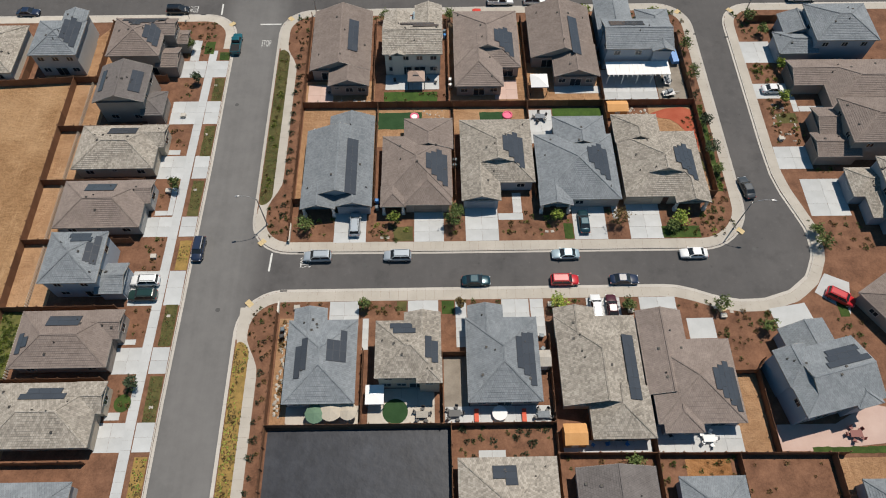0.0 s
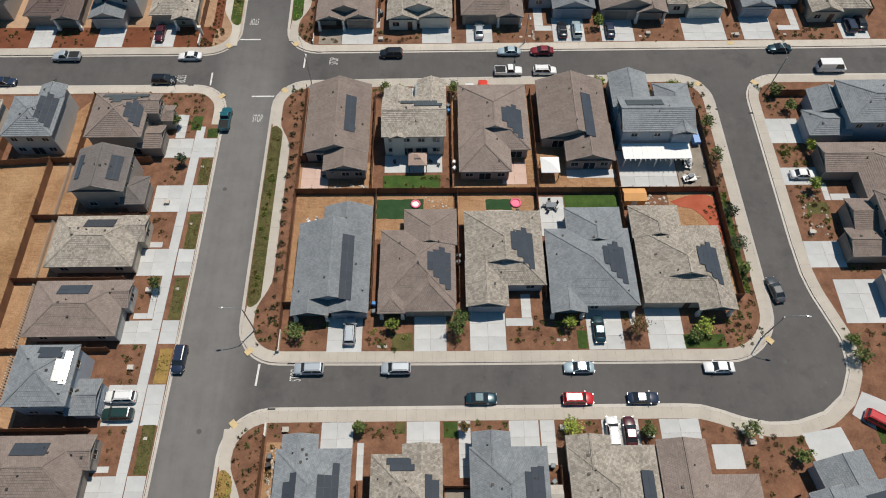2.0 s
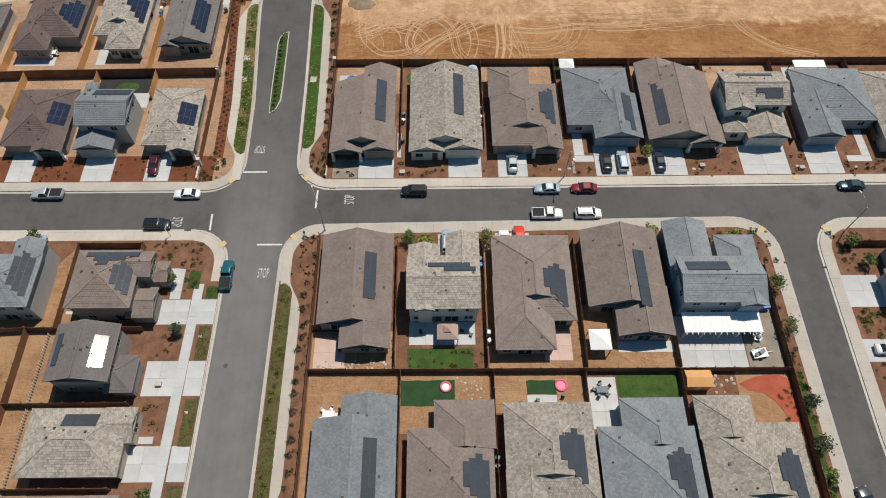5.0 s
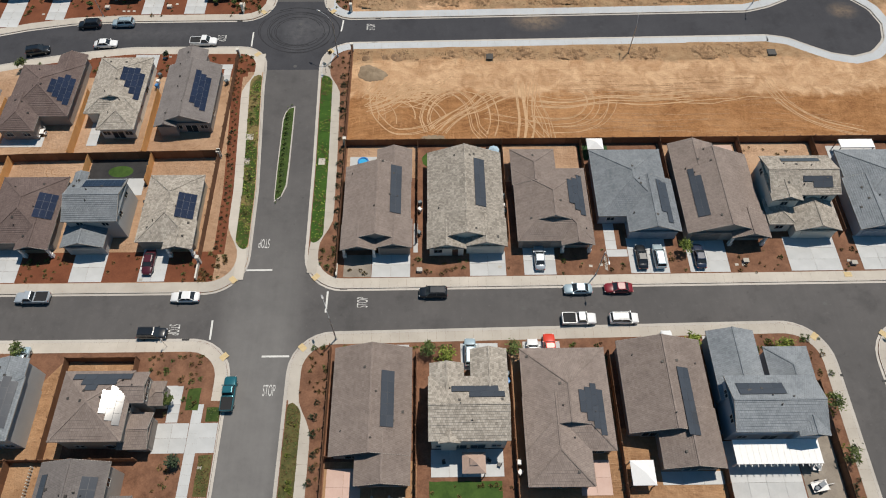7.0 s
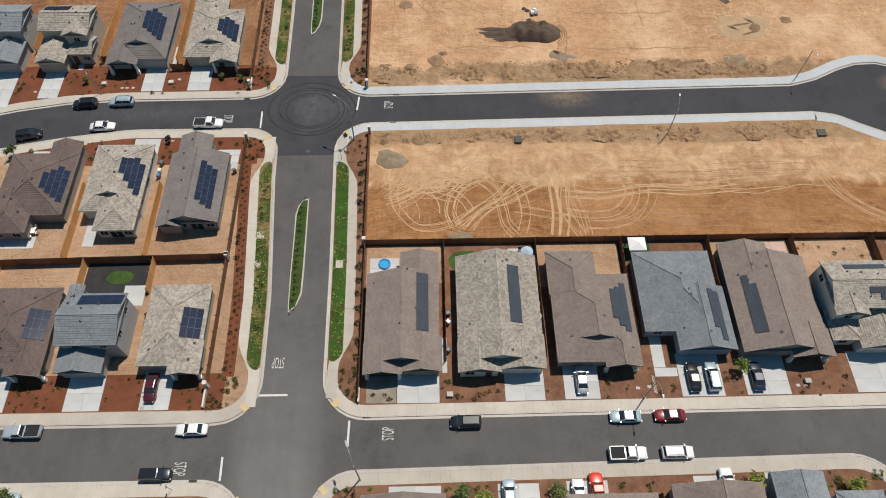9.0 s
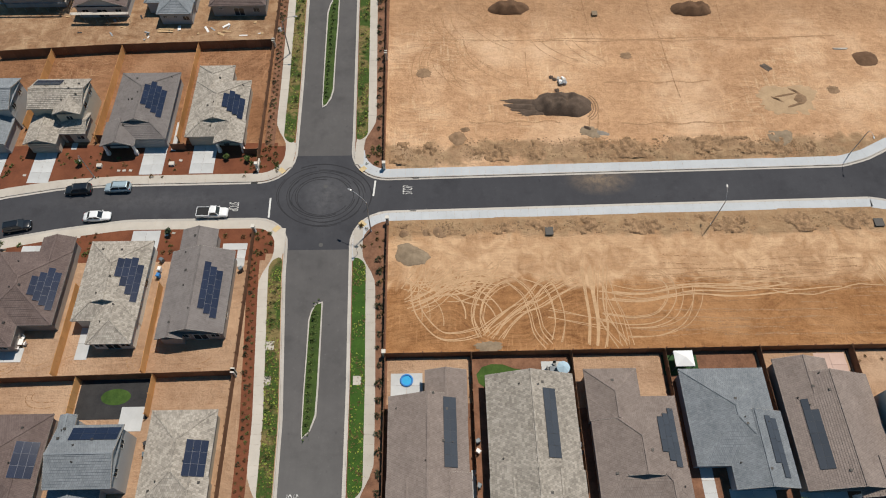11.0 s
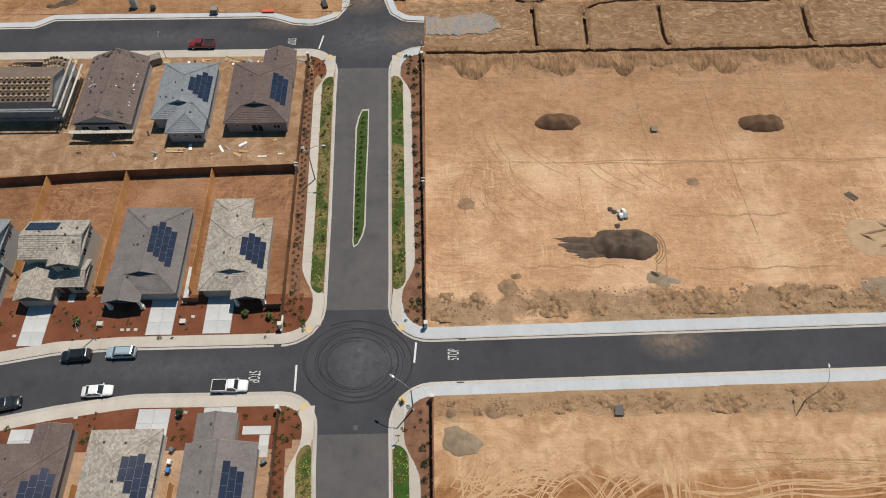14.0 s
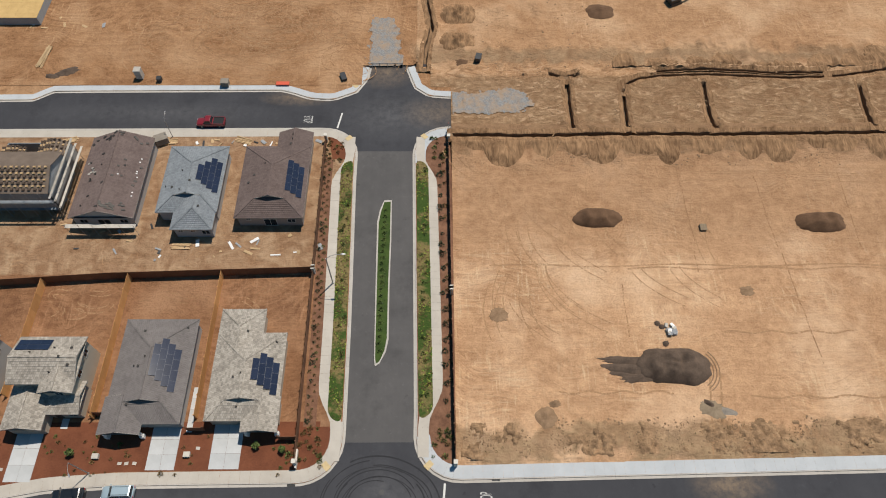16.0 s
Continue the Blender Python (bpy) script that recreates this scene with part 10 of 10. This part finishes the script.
SHRUBS = {
    "green": [leaf_mesh("shrub", M_LEAF, 0.42, 70, k, 0.8, 0.16) for k in range(4)],
    "dark": [leaf_mesh("shrub", M_LEAFD, 0.55, 90, 10 + k, 1.0, 0.18) for k in range(4)],
    "dry": [leaf_mesh("shrub", M_LEAFO, 0.4, 60, 20 + k, 0.8, 0.15) for k in range(4)],
    "bright": [leaf_mesh("shrub", M_LEAFY, 0.5, 80, 30 + k, 0.9, 0.17) for k in range(4)],
    "grass": [leaf_mesh("shrub", M_LEAFO, 0.5, 50, 40 + k, 1.0, 0.1, True) for k in range(3)],
}
WORDS = {"green": "small green shrub in mulch", "dark": "dark green hedge shrub beside a fence", "dry": "low dry olive shrub in mulch", "bright": "bright yellow-green shrub in a front yard", "grass": "tuft of tan ornamental grass"}


def clear(x, y, r=0.35):
    for a, b, c, d in KEEP_OUT + PAVED:
        if a - r < x < c + r and b - r < y < d + r:
            return False
    return True


picked, massed = [], {}


def shrub(kind, x, y, s=1.0, rnd=random):
    me = rnd.choice(SHRUBS[kind])
    m = pose(x, y, TOP + 0.01, 0, 0, rnd.uniform(0, 360)) @ Matrix.Diagonal((s, s, s * rnd.uniform(0.8, 1.2), 1))
    if len(picked) < 300 and (57 < y < 66 or 111 < y < 132) and -33 < x < 70:
        ob = new("shrub", me)
        ob.matrix_basis = m
        picked.append(tagged(ob, WORDS[kind], "shrub", "yard shrubs"))
    else:
        g = massed.setdefault(kind, Geo())
        for poly in me.polygons:
            g.face([m @ me.vertices[i].co for i in poly.vertices])


rnd = random.Random(5)
# rows along the avenue, in the medians and strips
for key, side, y0, y1, kinds in (("centre", 1, 64, 106, "dark"), ("north_east", 1, 131, 175, "dark"), ("north_west", -1, 130, 176, "dry"), ("far_west", -1, 197, 252, "dry"), ("far_east", 1, 197, 252, "dark"), ("south_east", 1, 5, 41, "dark")):
    y = y0
    while y < y1:
        k = kerb_x(key, min(max(y, 9 if key == "south_east" else y0 + 3), y1 - 3))
        if k is not None:
            if kinds == "dark":
                shrub("dark", k + side * (4.75 + rnd.uniform(-0.2, 0.2)), y, rnd.uniform(0.6, 1.2), rnd)
                if rnd.random() < 0.5:
                    shrub("dry", k + side * 5.5, y + 0.6, rnd.uniform(0.7, 1.1), rnd)
            else:
                shrub(rnd.choice(("dry", "green", "dry")), k + side * (4.7 + rnd.uniform(0, 0.3)), y, rnd.uniform(0.5, 0.8), rnd)
                shrub(rnd.choice(("dark", "dry")), k + side * (5.6 + rnd.uniform(-0.2, 0.2)), y + 0.7, rnd.uniform(0.5, 0.9), rnd)
        y += rnd.uniform(1.8, 3.2) if kinds == "dark" else rnd.uniform(1.1, 1.6)
for x, y0, y1 in ((-37.1, 144, 163), (-38.6, 210.5, 238.5)):
    y = y0
    while y < y1:
        shrub("green", x + rnd.uniform(-0.15, 0.15) - 0.02 * (y - y0) * 0.2, y, rnd.uniform(0.7, 1.0), rnd)
        y += 1.25
for key, side, y0, y1, kind in (("centre", 1, 68, 103, "bright"), ("south_east", 1, 8, 39, "dry"), ("north_west", -1, 134, 172, "green"), ("far_west", -1, 201, 248, "green"), ("far_east", 1, 201, 248, "green")):
    for _ in range(int((y1 - y0) * (0.9 if kind in ("bright", "dry") else 0.5))):
        y = rnd.uniform(y0, y1)
        shrub(kind if rnd.random() < 0.7 else "dry", kerb_x(key, y) + side * rnd.uniform(0.7, 2.1), y, rnd.uniform(0.5, 0.9), rnd)
# corner beds
for x0, y0, x1, y1, n, kind in ((-29.5, 59.5, -25.6, 66, 26, "grass"), (-29.6, 106, -25.6, 113.6, 24, "grass"), (-30, 38, -26.2, 46.5, 28, "grass"), (-28.6, 126.6, -25.8, 132, 14, "dry"), (-48.6, 126, -44.2, 131.4, 24, "dry"), (-48.6, 174, -45.6, 179.2, 18, "dry"),
                                (-50, 192.2, -46.4, 198.5, 24, "dry"), (-30, 192.6, -26.8, 198, 14, "dry"), (-30.6, 249.6, -27.2, 255.4, 14, "dry"), (-50.3, 249.4, -47, 255, 16, "dry"), (-30.4, 175, -26, 180, 12, "dry")):
    for _ in range(n):
        x, y = rnd.uniform(x0, x1), rnd.uniform(y0, y1)
        if clear(x, y, 0.2):
            shrub(kind if rnd.random() < 0.75 else "green", x, y, rnd.uniform(0.6, 1.1), rnd)
# front and back yards
for x0, y0, x1, y1, n, kinds in (
    (-25, 58.6, 50, 64.0, 120, ("green", "dry", "dry", "bright")), (43, 58.6, 53, 66.5, 34, ("dry", "green")), (-25, 44.6, 46, 46.9, 60, ("green", "dry", "dry")), (45, 35, 56, 44.5, 40, ("dry", "dry", "green")), (-50, 22, -46.9, 96, 90, ("dry", "green", "dry")),
    (-54, 103, -44.6, 113, 40, ("dry", "dry", "green")), (-24, 126.4, 92, 131.5, 130, ("dry", "green", "dry")), (-24, 111, 50, 114, 60, ("green", "dry", "bright")), (42, 108, 54, 115, 30, ("dry", "green")), (64.5, 78, 71, 90, 40, ("dry", "bright", "dry")),
    (64.4, 106, 72, 114, 20, ("dry", "green")), (64.4, 94, 70, 99, 22, ("dry", "green", "bright")), (-100, 126, -49.5, 131, 60, ("green", "dry", "dry")), (-90, 174, -50, 179, 36, ("green", "dry")), (-100, 191, -50.4, 198, 56, ("green", "dry")), (3, 21.5, 17, 26, 26, ("green", "dark")),
    (18, 16, 46, 21.2, 40, ("green", "dry")), (46, 8, 58, 20.8, 18, ("dry",)), (51, 67.5, 52.8, 106, 34, ("dark", "bright")), (65, 36, 72, 43, 14, ("dry", "green")), (47.5, 70, 50.3, 87.5, 16, ("green", "dry")), (-10, 88.9, 3, 92, 12, ("dry",)), (-70.2, 34.6, -67.6, 45.8, 60, ("bright", "green", "green")), (50, 146, 63, 154, 8, ("dry",)), (-25, 28, -23.4, 44, 12, ("dry",)),
    (70, 72, 76, 72.8, 6, ("dry", "green")), (66, 55.5, 76, 62, 20, ("dry", "green")),
):
    for _ in range(int(1.6 * n)):
        x, y = rnd.uniform(x0, x1), rnd.uniform(y0, y1)
        if clear(x, y):
            shrub(rnd.choice(kinds), x, y, rnd.choice((rnd.uniform(0.4, 0.7), rnd.uniform(0.6, 1.15))), rnd)


for kind, g in massed.items():
    thing("shrub_planting", g, SHRUBS[kind][0].materials[0], "many small " + {"green": "green", "dark": "dark green", "dry": "dry olive", "bright": "yellow-green", "grass": "tan tufted"}[kind] + " shrubs in mulched beds", "shrubs", kind="stuff")


def tree(x, y, h, r, mat, label, seed):
    rnd = random.Random(seed)
    top = empty("tree", (x, y, TOP), label, "tree", "young yard trees")
    g = Geo()
    g.tube((0, 0, -0.05), (0.03, 0.02, h * 0.5), 0.07, 0.05, 8)
    limbs = []
    for k in range(7):
        a, z0 = 6.28318 * k / 7 + rnd.uniform(-0.3, 0.3), h * rnd.uniform(0.35, 0.55)
        tip = Vector((r * 0.75 * math.cos(a) * rnd.uniform(0.6, 1), r * 0.75 * math.sin(a) * rnd.uniform(0.6, 1), h * rnd.uniform(0.6, 0.95)))
        g.tube((0.02, 0.02, z0), tip, 0.035, 0.012, 6)
        limbs.append(tip)
    g.tube((0.03, 0.02, h * 0.5), (0, 0, h * 0.95), 0.045, 0.012, 6)
    limbs.append(Vector((0, 0, h * 0.95)))
    part("trunk", g, M_BARK, top)
    g = Geo()
    for tip in limbs:
        for _ in range(46):
            p = tip * rnd.uniform(0.75, 1.05) + Vector((rnd.gauss(0, 1), rnd.gauss(0, 1), rnd.gauss(0, 0.8))) * r * 0.2
            u = Vector((rnd.uniform(-1, 1), rnd.uniform(-1, 1), rnd.uniform(-0.5, 0.5))).normalized()
            v = u.cross(Vector((rnd.uniform(-1, 1), rnd.uniform(-1, 1), rnd.uniform(-1, 1)))).normalized()
            s = rnd.uniform(0.13, 0.27)
            g.face([p - u * s, p - v * s * 0.5, p + u * s, p + v * s * 0.5])
    part("crown", g, mat, top)


for n, (x, y, h, r, mat) in enumerate((
    (-22.3, 61.2, 2.6, 1.5, M_LEAF), (-7.0, 62.2, 3.2, 1.1, M_LEAFY), (3.3, 61.6, 4.2, 1.7, M_LEAF), (4.0, 63.4, 3.4, 1.3, M_LEAF), (21.4, 62.4, 3.0, 1.2, M_LEAFY), (32.3, 61.6, 3.4, 1.8, M_LEAFO), (43.0, 61.4, 2.8, 1.6, M_LEAFY), (41.6, 60.2, 2.2, 1.2, M_LEAF),
    (51.9, 103.2, 3.4, 1.5, M_LEAF), (51.9, 95.2, 3.4, 1.5, M_LEAF), (51.7, 82.8, 3.2, 1.4, M_LEAFD), (51.6, 76.4, 3.2, 1.5, M_LEAFD), (51.8, 72.0, 2.4, 1.2, M_LEAF), (20.0, 45.6, 3.0, 1.6, M_LEAFY), (46.4, 45.0, 3.2, 1.4, M_LEAF), (53.2, 41.0, 2.8, 1.2, M_LEAF), (-11.5, 45.8, 2.8, 1.0, M_LEAF),
    (4.0, 45.8, 2.8, 0.8, M_LEAFO), (30.6 + 0.8, 45.0, 2.6, 1.2, M_LEAF), (-9.8, 112.6, 2.8, 1.4, M_LEAF), (-6.8, 111.6, 2.6, 1.5, M_LEAFY), (3.8, 112.4, 3.0, 1.5, M_LEAF), (32.4, 113.4, 3.0, 1.4, M_LEAFY), (46.6, 112.4, 2.8, 1.6, M_LEAFY), (34.6, 130.6, 3.0, 1.2, M_LEAFY),
    (66.8, 111.2, 3.0, 1.4, M_LEAF), (69.0, 107.4, 2.6, 1.3, M_LEAF), (70.4, 97.6, 2.6, 1.2, M_LEAFY), (68.4, 88.8, 3.0, 1.2, M_LEAFY), (66.6, 56.4, 2.8, 1.6, M_LEAF), (66.4, 59.0, 2.2, 1.2, M_LEAF), (-46.6, 33.4, 3.0, 1.1, M_LEAFD), (-46.4, 70.0, 3.0, 1.1, M_LEAF), (-46.7, 95.6, 2.6, 1.0, M_LEAFD),
    (-49.2, 104.6, 3.0, 1.0, M_LEAF), (-74.4, 113.0, 2.8, 1.3, M_LEAF), (-56.2, 195.2, 1.3, 0.5, M_LEAF), (-52.2, 194.6, 1.3, 0.5, M_LEAF), (-83.6, 194.2, 1.3, 0.5, M_LEAF), (-64.0, 178.6, 1.6, 0.6, M_LEAFD), (-92.5, 175.5, 2.6, 1.2, M_LEAF), (55.6, 12.4, 2.4, 1.2, M_LEAF), (28.5, 20.2, 2.8, 1.4, M_LEAF),
)):
    tree(x, y, h, r, mat, "young leafy tree in a mulched yard" if mat is not M_LEAFO else "young tree with reddish-brown leaves", n)

# clods, weeds and stones along the edges of the graded lots, past counting
g = Geo()
rnd = random.Random(9)
for x0, y0, x1, y1, n, ground in ((-25, 177.5, 60, 180.2, 900, lot_south), (-25.5, 193.5, 90, 199.5, 1800, lot_north), (-24, 248, 100, 254, 700, lot_north), (-20, 258, 100, 274, 900, far_ground), (-23, 270, 8, 300, 500, far_ground)):
    for _ in range(n):
        x, y = rnd.uniform(x0, x1), rnd.uniform(y0, y1)
        if rough(x, y, 0.28) < 0.12 or on_street(x, y) or by_kerb(x, y):
            continue
        s = rnd.uniform(0.06, 0.28)
        z = ground(x, y)
        a = [(x + s * math.cos(6.283 * k / 5) * rnd.uniform(0.7, 1.2), y + s * math.sin(6.283 * k / 5) * rnd.uniform(0.7, 1.2)) for k in range(5)]
        for p, q in zip(a, a[1:] + a[:1]):
            g.face([(*p, z - 0.02), (*q, z - 0.02), (x, y, z + 0.45 * s)])
thing("soil_clods", g, M_SCRAPE, "scattered clods and stones on the graded lots", "clods", kind="stuff")
g = Geo()
for x0, y0, x1, y1, n, ground in ((-25, 177.8, 60, 180.2, 500, lot_south), (-25, 194, 60, 199, 900, lot_north), (15, 195, 60, 198, 500, lot_north)):
    for _ in range(n):
        x, y = rnd.uniform(x0, x1), rnd.uniform(y0, y1)
        if rough(x, y, 0.25) < 0.1 or on_street(x, y) or by_kerb(x, y):
            continue
        z = ground(x, y)
        for k in range(5):
            a = rnd.uniform(0, 6.283)
            g.face([(x - 0.02, y, z), (x + 0.02, y, z), (x + 0.25 * math.cos(a), y + 0.25 * math.sin(a), z + rnd.uniform(0.1, 0.35))])
thing("dry_weeds", g, M_LEAFO, "dry weed tufts along the lot edges", "weeds", kind="stuff")

# tufts in the planting strips, past counting
rnd = random.Random(21)
tufts = {}
for near, far, mat in STRIPS:
    for n in range(len(near) - 1):
        (ax, ay), (bx, by), (cx, cy), (dx, dy) = near[n], far[n], near[n + 1], far[n + 1]
        for _ in range(int((9 if mat is M_GRASS else 16) * abs(bx - ax) * abs(cy - ay))):
            u, v = rnd.random(), rnd.random()
            x, y = (ax + (bx - ax) * u) * (1 - v) + (cx + (dx - cx) * u) * v, ay + (cy - ay) * v
            if rough(x, y, 0.45) < rnd.uniform(-0.5, 0.35):
                continue
            leaf = rnd.choice((M_LEAF, M_LEAF, M_LEAF, M_LEAFD)) if mat is M_GRASS else rnd.choice((M_LEAF, M_LEAFO, M_LEAFO)) if mat is M_DRYGRASS else rnd.choice((M_LEAFO, M_LEAFO, M_LEAFY))
            g = tufts.setdefault(leaf.name, (Geo(), leaf))[0]
            r = rnd.uniform(0.06, 0.17)
            for k in range(5):
                a = 1.257 * k + rnd.uniform(-0.4, 0.4)
                p, q = Vector((math.cos(a), math.sin(a), 0)) * r, Vector((-math.sin(a), math.cos(a), 0)) * r * 0.35
                o = Vector((x, y, TOP + 0.02))
                g.face([o - q * 0.5, o + p * 0.6 - q + Vector((0, 0, r * 0.7)), o + p + Vector((0, 0, r * 0.5)), o + p * 0.6 + q + Vector((0, 0, r * 0.7))])
for g, leaf in tufts.values():
    thing("strip_planting", g, leaf, "low leafy groundcover tufts in the planting strips", "groundcover", kind="stuff")
